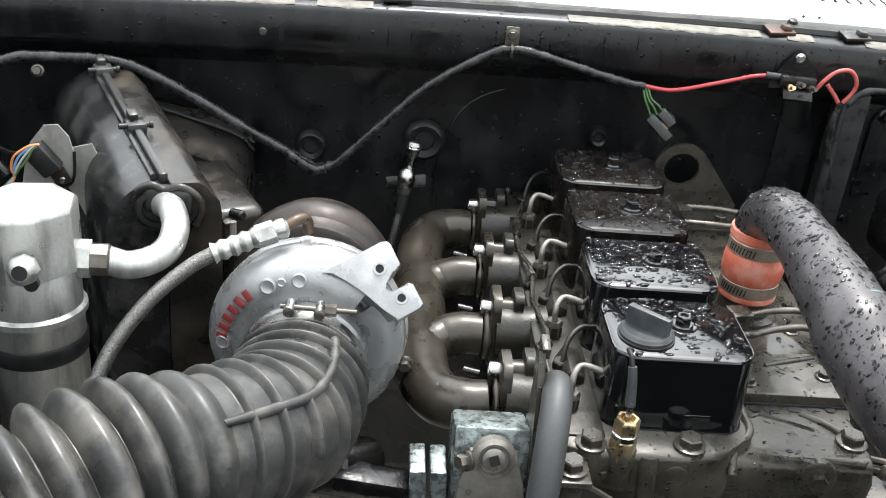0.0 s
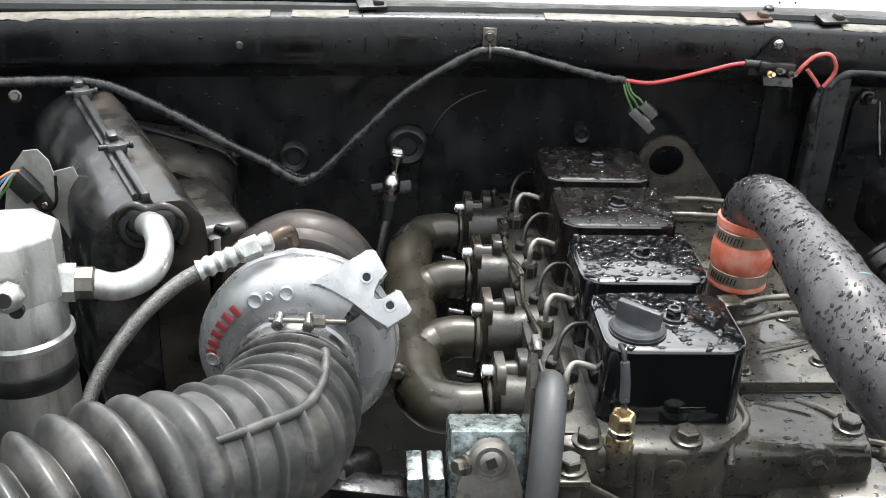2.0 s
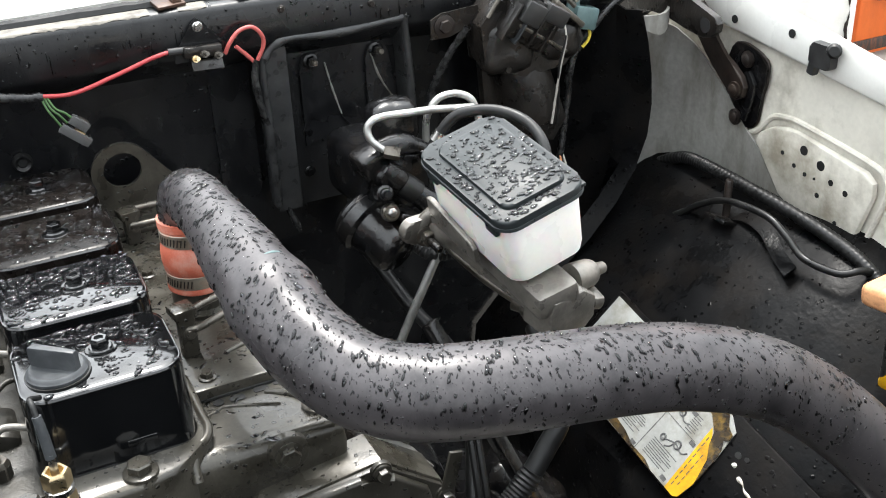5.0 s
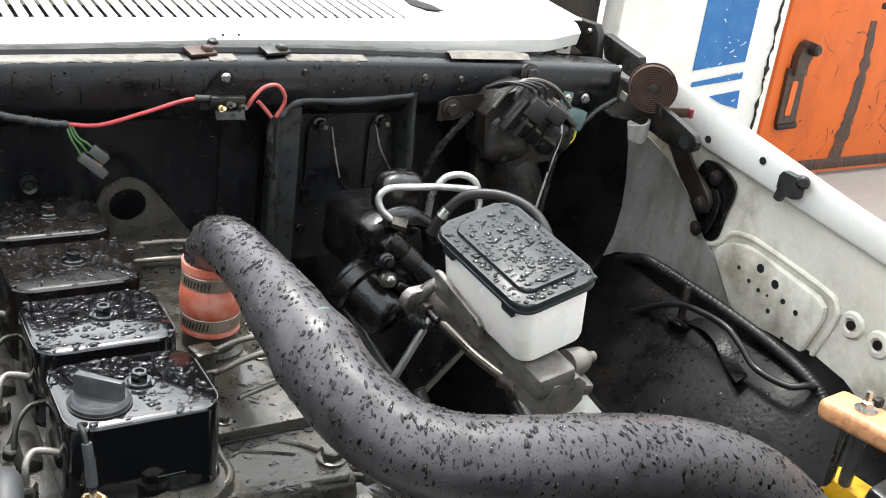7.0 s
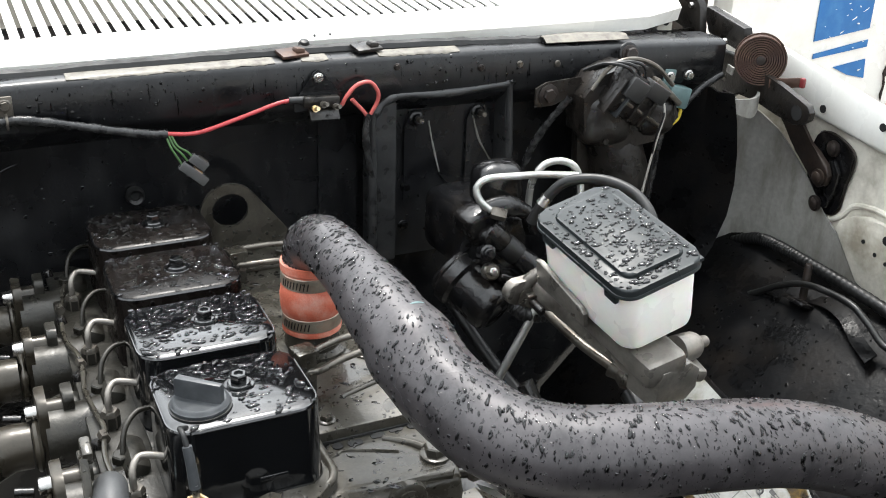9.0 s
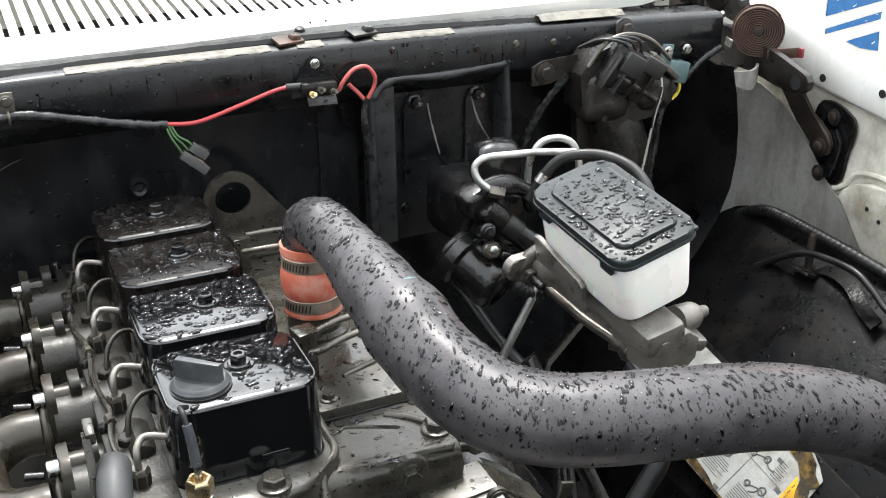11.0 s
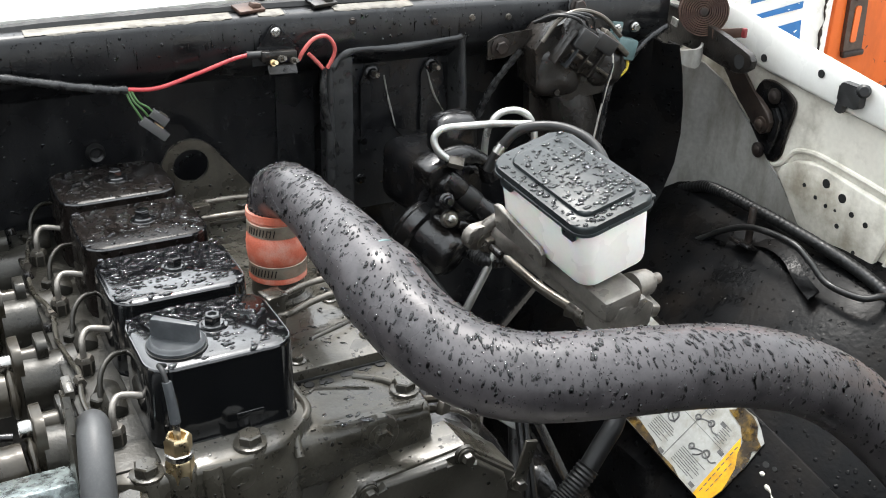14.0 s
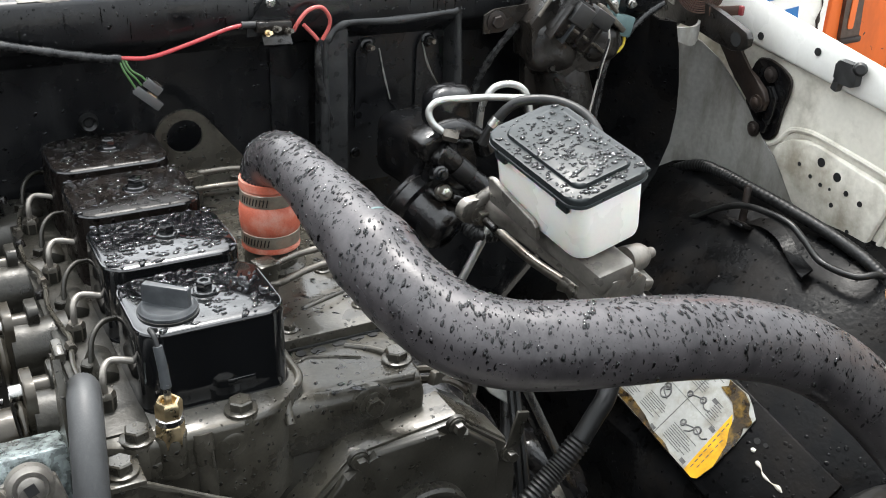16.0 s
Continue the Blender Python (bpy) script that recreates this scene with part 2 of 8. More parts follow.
GREYHOSE = node_mat("grey rubber hose", (0.034, 0.035, 0.036), 0.5, vary=0.2, scale=60, fine=900, bump=0.35, stain=(0.06, 0.06, 0.06), stain_amount=0.4, stain_scale=50, streak=(9, 9, 0.8), rough_vary=0.05)
PIPEPAINT = node_mat("dark grey painted charge pipe", (0.049, 0.0444, 0.0464), 0.33, metal=0.15, vary=0.22, scale=15, fine=420, bump=0.3, bump_dist=0.0005, stain=(0.0125, 0.0118, 0.013), stain_amount=0.75, stain_scale=26, streak=(1.6, 1.6, 0.7), ior=1.5, rough_vary=0.1, beads=0.24, bead_scale=300, wet=(0.34, 0.34, 0.36))
ORANGE = node_mat("faded orange silicone", (0.44, 0.105, 0.06), 0.6, vary=0.25, scale=40, fine=500, bump=0.7, bump_dist=0.0009, stain=(0.5, 0.3, 0.24), stain_amount=0.7, stain_scale=38)
CLAMP = node_mat("stained steel band", (0.26, 0.225, 0.18), 0.42, metal=0.6, vary=0.35, scale=60, bump=0.3, stain=(0.34, 0.15, 0.09), stain_amount=0.5, stain_scale=35)
BRASS = node_mat("brass", (0.68, 0.54, 0.33), 0.33, metal=1.0, vary=0.2, scale=80, bump=0.15)
BRAID = node_mat("braided steel sheath", (0.15, 0.147, 0.138), 0.34, metal=0.85, vary=0.45, scale=800, fine=1600, bump=1.0, bump_dist=0.0008)
FADEDRED = node_mat("faded red wire", (0.42, 0.09, 0.08), 0.4, vary=0.1, bump=0.05)
REDWIRE = node_mat("red wire", (0.38, 0.045, 0.05), 0.35, vary=0.15, bump=0.05)
GREENWIRE = node_mat("green wire", (0.05, 0.11, 0.035), 0.45, vary=0.25, bump=0.05)
BLUEWIRE = node_mat("blue wire", (0.08, 0.2, 0.4), 0.4, vary=0.15, bump=0.05)
ORANGEWIRE = node_mat("orange wire", (0.55, 0.19, 0.06), 0.4, vary=0.15, bump=0.05)
YELLOWWIRE = node_mat("yellow wire", (0.65, 0.5, 0.06), 0.4, vary=0.1, bump=0.05)
GREYWIRE = node_mat("pale grey wire", (0.35, 0.33, 0.3), 0.45, vary=0.15, bump=0.05)
TAPE = node_mat("taped wiring loom", (0.0135, 0.0135, 0.014), 0.26, vary=0.4, scale=120, bump=0.8, bump_dist=0.0015, stain=(0.07, 0.07, 0.066), stain_amount=0.4, stain_scale=60)
RESERVOIR = node_mat("milky white plastic", (0.98, 0.95, 0.885), 0.3, vary=0.04, scale=10, bump=0.05, sss=0.25)
LID = node_mat("black reservoir lid", (0.016, 0.0195, 0.0205), 0.42, vary=0.25, scale=25, bump=0.2, ior=1.36, beads=0.28, bead_scale=200, wet=(0.25, 0.25, 0.25))
BLUEPART = node_mat("teal grey relay plastic", (0.09, 0.14, 0.14), 0.45, vary=0.2, scale=40, bump=0.1)
BLUEPAINT = node_mat("blue paint", (0.012, 0.115, 0.32), 0.4, vary=0.08, scale=5, bump=0.05, stain=(0.09, 0.26, 0.46), stain_amount=0.25, stain_scale=14)
SMEAR = node_mat("dark rubbed scrape", (0.035, 0.026, 0.021), 0.5, vary=0.5, scale=30, bump=0.2, stain=(0.3, 0.075, 0.02), stain_amount=0.5, stain_scale=16, streak=(4, 4, 0.6))
LATCH = node_mat("worn brown latch steel", (0.06, 0.042, 0.034), 0.42, metal=0.4, vary=0.4, scale=30, bump=0.5, bump_dist=0.002, stain=(0.13, 0.1, 0.08), stain_amount=0.5, stain_scale=25)
ORANGEPAINT = node_mat("scratched orange paint", (0.62, 0.125, 0.02), 0.45, vary=0.07, scale=3, bump=0.1, stain=(0.36, 0.075, 0.018), stain_amount=0.45, stain_scale=5, streak=(2.0, 1.0, 0.8))
CONCRETE = node_mat("worn concrete yard", (0.3, 0.28, 0.25), 0.7, vary=0.15, scale=1.5, fine=25, bump=0.3, bump_dist=0.004, stain=(0.15, 0.14, 0.12), stain_amount=0.5, stain_scale=0.7)
WOOD = node_mat("weathered varnished wood", (0.5, 0.25, 0.12), 0.4, vary=0.3, scale=18, bump=0.3, stain=(0.2, 0.07, 0.03), stain_amount=0.6, stain_scale=14, streak=(2, 9, 9))
YELLOW = node_mat("yellow print", (0.55, 0.29, 0.004), 0.55, vary=0.15, scale=20, bump=0.1, stain=(0.16, 0.075, 0.008), stain_amount=0.7, stain_scale=50)
PAPER = node_mat("soiled white label", (0.27, 0.275, 0.262), 0.5, vary=0.2, scale=30, bump=0.15, stain=(0.1, 0.08, 0.045), stain_amount=0.7, stain_scale=24)
INK = node_mat("dark print", (0.07, 0.07, 0.07), 0.5, vary=0.5, scale=300, bump=0)
SPRINGRUST = node_mat("red brown rusted spring steel", (0.05, 0.027, 0.019), 0.5, metal=0.3, vary=0.4, scale=60, bump=0.5, bump_dist=0.0008, stain=(0.09, 0.05, 0.032), stain_amount=0.5, stain_scale=50)
REDPAINT = node_mat("red letter paint", (0.15, 0.02, 0.022), 0.45, vary=0.4, scale=90, bump=0.2)
LABELDIRT = node_mat("oily brown label grime", (0.022, 0.015, 0.008), 0.3, vary=0.7, scale=60, bump=0.5, stain=(0.2, 0.12, 0.02), stain_amount=0.7, stain_scale=90)
GASKET = node_mat("perished black seal", (0.02, 0.02, 0.02), 0.7, vary=0.4, scale=40, bump=0.5, bump_dist=0.001)
# near black for solid discs and plates that stand for shade inside openings
HOLESHADE = node_mat("dark fill in place of hole shade", (0.006, 0.006, 0.006), 0.8, vary=0.2, bump=0)
SMOKE = node_mat("smoky clear plastic", (0.1, 0.1, 0.1), 0.15, vary=0.1, scale=40, bump=0.1, rough_vary=0.05, transmission=0.3)
# pale stain holds both scuffs and a sky sheen painted into the colour
GLOSS_DULL = node_mat("scuffed black plastic with painted sheen", (0.011, 0.011, 0.0115), 0.2, vary=0.6, scale=25, fine=300, bump=0.4, bump_dist=0.0009, stain=(0.06, 0.058, 0.055), stain_amount=0.7, stain_scale=26, rough_vary=0.1)
HUMP = node_mat("mud stained black plastic", (0.013, 0.012, 0.011), 0.33, vary=0.5, scale=25, bump=0.4, bump_dist=0.001, stain=(0.09, 0.07, 0.05), stain_amount=0.6, stain_scale=12)
# duller cover paint: fine spray, plus the firewall's dark reflection put into the colour
GLOSSDIM = node_mat("sprayed black cover paint, reflection dimmed", (0.0062, 0.005, 0.0044), 0.26, vary=0.5, scale=60, fine=400, bump=0.4, bump_dist=0.0005, rough_vary=0.1, ior=1.22, beads=0.55, bead_scale=120)
PALEWEAR = node_mat("scuffed pale plastic", (0.28, 0.27, 0.25), 0.25, vary=0.5, scale=60, bump=0.3, stain=(0.03, 0.03, 0.03), stain_amount=0.7, stain_scale=40)
# tinted near black so beads carry their dark refraction in the colour
DARKWATER = node_mat("water", (0.06, 0.06, 0.064), 0.02, vary=0.0, bump=0, rough_vary=0.0, transmission=1.0, ior=1.46)

# ---------------------------------------------------------------- mesh helpers
BASE = {}


def thing(name, at, label, category, group="", kind=""):
    ob = new(name)
    ob.empty_display_size = 0.02
    ob.location = at
    BASE[ob] = Vector(at)
    return tagged(ob, label, category, group, kind)


def finish(bm, name, material, smooth=True, crease=38):
    bmesh.ops.recalc_face_normals(bm, faces=bm.faces)
    me = bpy.data.meshes.new(name)
    if smooth:
        for f in bm.faces:
            f.smooth = True
        for e in bm.edges:
            if len(e.link_faces) == 2 and e.calc_face_angle(0) > radians(crease):
                e.smooth = False
    bm.to_mesh(me)
    bm.free()
    me.materials.append(material)
    return me


def part(name, bm, material, parent=None, label="", smooth=True):
    """Links a bmesh in world places as one mesh under a thing or a part."""
    base = BASE.get(parent, Vector())
    bmesh.ops.translate(bm, verts=bm.verts, vec=-base)
    ob = new(name, finish(bm, name, material, smooth))
    if parent:
        ob.parent = parent
    BASE[ob] = base
    return tagged(ob, label)


def solo(name, bm, material, label, category, group="", kind="", smooth=True, crease=38):
    """One mesh that is a thing by itself, its origin in its middle."""
    mid = sum((v.co for v in bm.verts), Vector()) / max(1, len(bm.verts))
    bmesh.ops.translate(bm, verts=bm.verts, vec=-mid)
    ob = new(name, finish(bm, name, material, smooth, crease))
    ob.location = mid
    BASE[ob] = mid
    return tagged(ob, label, category, group, kind)


def share(name, mesh, parent, m, label=""):
    """Another object on the same mesh, at the world pose m."""
    ob = new(name, mesh)
    if parent:
        ob.parent = parent
    ob.matrix_basis = Matrix.Translation(-BASE.get(parent, Vector())) @ m
    BASE[ob] = BASE.get(parent, Vector())
    return tagged(ob, label)


def aim(at, axis, spin=0.0):
    """A pose at a place with its z along an axis."""
    q = Vector(axis).normalized().to_track_quat("Z", "Y")
    return Matrix.Translation(at) @ q.to_matrix().to_4x4() @ Matrix.Rotation(radians(spin), 4, "Z")


def box(size, at=(0, 0, 0), rot=(0, 0, 0), bevel=0.0, bm=None, segs=2, m=None):
    bm = bm or bmesh.new()
    g = bmesh.ops.create_cube(bm, size=1.0)
    vs = g["verts"]
    bmesh.ops.scale(bm, verts=vs, vec=size)
    if bevel:
        es = list({e for v in vs for e in v.link_edges})
        r = bmesh.ops.bevel(bm, geom=es, offset=bevel, segments=segs, profile=0.5, affect="EDGES")
        vs = list({v for f in r["faces"] for v in f.verts} | {v for v in vs if v.is_valid})
    bmesh.ops.transform(bm, matrix=m if m else pose(*at, *rot), verts=vs)
    return bm


def lathe(profile, m, segs=32, bm=None, caps=True):
    """A turned body: (radius, height) pairs about z, then placed by m."""
    bm = bm or bmesh.new()
    rings = []
    for r, h in profile:
        rings.append([bm.verts.new(m @ Vector((r * math.cos(2 * math.pi * i / segs), r * math.sin(2 * math.pi * i / segs), h))) for i in range(segs)])
    for a, b in zip(rings[:-1], rings[1:]):
        for i in range(segs):
            bm.faces.new((a[i], a[(i + 1) % segs], b[(i + 1) % segs], b[i]))
    if caps:
        for ring in (rings[0], rings[-1]):
            bm.faces.new(ring)
    return bm


def curve_points(points, steps=6):
    """A smooth line through the points."""
    p = [Vector(q) for q in points]
    p = [2 * p[0] - p[1]] + p + [2 * p[-1] - p[-2]]
    out = []
    for i in range(1, len(p) - 2):
        for s in range(steps):
            t = s / steps
            a, b, c, d = p[i - 1:i + 3]
            out.append(0.5 * ((2 * b) + (c - a) * t + (2 * a - 5 * b + 4 * c - d) * t * t + (3 * b - a - 3 * c + d) * t ** 3))
    out.append(p[-2])
    return out


def along(points):
    """Tangents and carried normals of a line."""
    n = len(points)
    tan = [(points[min(i + 1, n - 1)] - points[max(i - 1, 0)]).normalized() for i in range(n)]
    side = tan[0].orthogonal().normalized()
    out = []
    for i in range(n):
        side = (side - side.dot(tan[i]) * tan[i]).normalized()
        out.append((tan[i], side, tan[i].cross(side)))
    return out


def tube(points, radius, segs=12, steps=6, bm=None, caps=True, raw=False, wobble=0.0):
    """A round bar along a smooth line; radius is a number or a function of the way along (0 to 1)."""
    bm = bm or bmesh.new()
    pts = [Vector(q) for q in points] if raw else curve_points(points, steps)
    rings = []
    for i, (p, (t, s, u)) in enumerate(zip(pts, along(pts))):
        r = radius(i / (len(pts) - 1)) if callable(radius) else radius
        if wobble:
            r *= 1 + wobble * noise.noise(p * 90)
        rings.append([bm.verts.new(p + r * (math.cos(2 * math.pi * k / segs) * s + math.sin(2 * math.pi * k / segs) * u)) for k in range(segs)])
    for a, b in zip(rings[:-1], rings[1:]):
        for k in range(segs):
            bm.faces.new((a[k], a[(k + 1) % segs], b[(k + 1) % segs], b[k]))
    if caps:
        bm.faces.new(rings[0])
        bm.faces.new(rings[-1])
    return bm


def prism(outline, depth, m, bevel=0.0, bm=None, segs=2):
    """A flat outline in x and y, made depth thick along z, placed by m."""
    bm = bm or bmesh.new()
    low = [bm.verts.new((x, y, 0)) for x, y in outline]
    high = [bm.verts.new((x, y, depth)) for x, y in outline]
    n = len(outline)
    fs = [bm.faces.new(low), bm.faces.new(high)]
    for i in range(n):
        fs.append(bm.faces.new((low[i], low[(i + 1) % n], high[(i + 1) % n], high[i])))
    vs = low + high
    if bevel:
        es = [e for e in {e for v in high for e in v.link_edges} if all(v in high for v in e.verts)]
        r = bmesh.ops.bevel(bm, geom=es, offset=bevel, segments=segs, profile=0.5, affect="EDGES")
        vs = list({v for f in r["faces"] for v in f.verts} | {v for v in vs if v.is_valid})
    bmesh.ops.transform(bm, matrix=m, verts=vs)
    return bm


def rounded(w, h, r, n=5, cx=0.0, cy=0.0):
    """The outline of a rectangle with round corners."""
    out = []
    for sx, sy, a0 in ((1, 1, 0), (-1, 1, 90), (-1, -1, 180), (1, -1, 270)):
        for i in range(n + 1):
            a = radians(a0 + 90 * i / n)
            out.append((cx + sx * (w / 2 - r) + r * math.cos(a), cy + sy * (h / 2 - r) + r * math.sin(a)))
    return out


def upright(at):
    """For outlines in x and z: depth runs towards +y."""
    return Matrix.Translation(at) @ Matrix(((1, 0, 0, 0), (0, 0, 1, 0), (0, 1, 0, 0), (0, 0, 0, 1)))


def sheet(rows, thick=0.0, bm=None):
    """A skin over rows of points, with a thickness."""
    bm = bm or bmesh.new()
    g = [[bm.verts.new(p) for p in row] for row in rows]
    fs = []
    for a, b in zip(g[:-1], g[1:]):
        for i in range(len(a) - 1):
            fs.append(bm.faces.new((a[i], a[i + 1], b[i + 1], b[i])))
    if thick:
        bmesh.ops.recalc_face_normals(bm, faces=bm.faces)
        bmesh.ops.solidify(bm, geom=fs, thickness=thick)
    return bm


def lump(at, size, seed=0.0, bm=None, rough=0.16, rot=(0, 0, 0)):
    """An uneven cast lump: a squared ball with dents."""
    bm = bm or bmesh.new()
    g = bmesh.ops.create_uvsphere(bm, u_segments=32, v_segments=20, radius=1.0)
    m = pose(*at, *rot)
    for v in g["verts"]:
        c = v.co
        k = (abs(c.x) ** 3.5 + abs(c.y) ** 3.5 + abs(c.z) ** 3.5) ** (-1 / 3.5)
        k *= 1 + rough * noise.noise(c * 1.7 + Vector((seed, 0, 0))) + 0.4 * rough * noise.noise(c * 4.1 + Vector((0, seed, 0)))
        v.co = m @ Vector((c.x * k * size[0] / 2, c.y * k * size[1] / 2, c.z * k * size[2] / 2))
    return bm


def hex_head(r=0.008, h=0.006, flange=1.35):
    """A bolt head with its washer, standing on z = 0."""
    bm = lathe([(r * flange, -0.002), (r * flange, 0.0012), (r * 1.1, 0.0022)], Matrix(), 16)
    lathe([(r * 1.0, 0.001), (r * 1.0, h), (r * 0.86, h + 0.0012)], Matrix(), 6, bm)
    return bm


HEX = {}


def bolt(parent, at, axis=(0, 0, 1), r=0.008, h=0.006, material=None, name="bolt", spin=10.0, label=""):
    material = material or ENGINE
    key = (r, h, material.name)
    if key not in HEX:
        HEX[key] = finish(hex_head(r, h), "bolt", material)
    return share(name, HEX[key], parent, aim(at, axis, spin), label)


def drops(spots, bm=None):
    """Water beads: (place, normal, half length, half width, height, turn)."""
    bm = bm or bmesh.new()
    for place, normal, a, b, h, turn in spots:
        m = aim(place, normal, turn)
        k = 10
        wob = [1 + 0.5 * noise.noise(Vector(place) * 700 + Vector((i * 0.9, 0, 0))) for i in range(k)]
        rings = []
        for s, z in ((1.0, -0.0003), (0.96, h * 0.45), (0.66, h * 0.88)):
            rings.append([bm.verts.new(m @ Vector((a * s * wob[i] * math.cos(2 * math.pi * i / k), b * s * wob[i] * math.sin(2 * math.pi * i / k), z))) for i in range(k)])
        top = bm.verts.new(m @ Vector((0, 0, h)))
        for p, q in zip(rings[:-1], rings[1:]):
            for i in range(k):
                bm.faces.new((p[i], p[(i + 1) % k], q[(i + 1) % k], q[i]))
        for i in range(k):
            bm.faces.new((rings[-1][i], rings[-1][(i + 1) % k], top))
        bm.faces.new(list(reversed(rings[0])))
    return bm


rnd = random.Random(7)

# ---------------------------------------------------------------- the bay and what lies round it


def crown(x):
    return 1.256 - 0.036 * x * x


def build_ground():
    solo("ground", sheet([[(-40, -40, 0), (40, -40, 0)], [(-40, 40, 0), (40, 40, 0)]]), CONCRETE, "worn grey concrete yard under the truck", "ground", kind="structure")


def build_firewall():
    fw = thing("firewall", (0, 0.42, 0.6), "wet black painted firewall with a stepped upper band", "firewall", kind="structure")
    rows = []
    xs = [-0.95 + 0.05 * i for i in range(36)]
    for dy, dz in ((0.06, -0.002), (0.02, 0.0), (0.008, -0.0012), (0.0025, -0.004), (0.0, -0.009), (0.0, -0.03), (0.0, -0.052), (0.006, -0.06), (0.04, -0.085), (0.046, -0.11), (0.05, -0.2), (0.055, -0.35), (0.06, -0.7)):
        rows.append([(x, 0.40 + dy + 0.002 * noise.noise(Vector((x * 6, dz * 20, 1))), crown(x) + dz) for x in xs])
    part("panel", sheet(rows, 0.003), BLACK, fw)
    # bare cream shoulder where the black has worn off
    for x0, x1 in ((-0.82, -0.385), (-0.36, -0.296), (-0.07, 0.158), (0.19, 0.222), (0.285, 0.392)):
        n = max(10, int((x1 - x0) / 0.004))
        strip = [[], [], [], []]
        for i in range(n + 1):
            x = x0 + (x1 - x0) * i / n
            fade = min(1, i / 4, (n - i) / 4)
            worn = fade * (0.6 + 0.9 * noise.noise(Vector((x * 45, 3, 0))) + 0.7 * noise.noise(Vector((x * 190, 9, 0))))
            y = 0.40 + 0.002 * noise.noise(Vector((x * 6, 0, 1)))
            strip[0].append((x, y + 0.0195, crown(x) + 0.0011))
            strip[1].append((x, y + 0.008, crown(x) - 0.0002))
            strip[2].append((x, y + 0.004, crown(x) - 0.0018))
            strip[3].append((x, y + 0.0035 - 0.0014 * worn, crown(x) - 0.0021 - 0.0022 * max(0, worn)))
        part("worn_edge", sheet(strip, 0.0006), FLANGE, fw, "bare cream flange edge")
    flange = []
    for w in range(4):
        flange.append([(0.515 + 0.014 * i, 0.405 + 0.0135 * w * math.sin(math.pi * (0.12 + 0.76 * i / 9)) ** 0.5, crown(0.51) + 0.002 + 0.006 * math.sin(math.pi * w / 3) - 0.004 * i / 9) for i in range(10)])
    part("bare_flange", sheet(flange, 0.001), FLANGE, fw, "bare grimy cream flange end")
    # upright stiffener beside the pedal plate
    part("stiffener", prism(rounded(0.05, 0.24, 0.012), 0.012, upright((0.245, 0.4415, 1.06)), 0.002), BLACK, fw)
    for x, z in ((0.307, 1.237), (0.42, 1.226), (0.475, 1.226), (0.53, 1.222), (0.63, 1.205), (-0.42, 1.215)):
        bolt(fw, (x, 0.400, z), (0, -1, 0), 0.0034, 0.0025, RUST if x > 0.29 and x < 0.46 else DULLSTEEL, "screw")
    spots = []
    for _ in range(380):
        x = rnd.uniform(-0.2, 0.62)
        r = 0.0004 + 0.0012 * rnd.random() ** 2.5
        spots.append(((x, 0.3998, crown(x) - rnd.uniform(0.008, 0.05)), (0, -1, 0.05), r * rnd.uniform(0.8, 1.4), r * rnd.uniform(1, 2), r * 0.8, 0))
    for _ in range(34):
        x = rnd.uniform(-0.4, 0.62)
        spots.append(((x, 0.3998, crown(x) - rnd.uniform(0.02, 0.04)), (0, -1, 0.02), rnd.uniform(0.0005, 0.0008), rnd.uniform(0.005, 0.014), 0.0005, 0))
    solo("water_beads", drops(spots), DARKWATER, "rain beads on the black firewall band", "water", "rain beads", "stuff", crease=80)
    part("pressed_bead", tube([(-0.205, 0.447, 0.95), (-0.205, 0.447, 1.03), (-0.198, 0.447, 1.08), (-0.175, 0.447, 1.125), (-0.135, 0.446, 1.15), (-0.08, 0.446, 1.16), (0.05, 0.446, 1.163), (0.2, 0.446, 1.16)], 0.0018, 10, 8), BLACK, fw)
    # grommets and blanked holes
    for x, z, r in ((-0.223, 1.078, 0.026), (-0.364, 1.06, 0.02), (-0.005, 1.098, 0.011)):
        part("grommet", lathe([(r * 0.45, 0.002), (r * 0.5, 0.006), (r * 0.8, 0.009), (r, 0.005), (r * 1.05, 0.0)], aim((x, 0.446, z), (0, -1, 0)), 24), BLACKRUBBER, fw, "round black rubber grommet")
        part("hole", lathe([(r * 0.46, 0.0), (r * 0.45, 0.003)], aim((x, 0.446, z), (0, -1, 0)), 20), HOLESHADE, fw)


def edge_y(x):
    return 0.4465 + 0.012 * math.exp(-((x - 0.24) / 0.15) ** 2) + (0.45 * (x - 0.7) if x > 0.7 else 0.0)


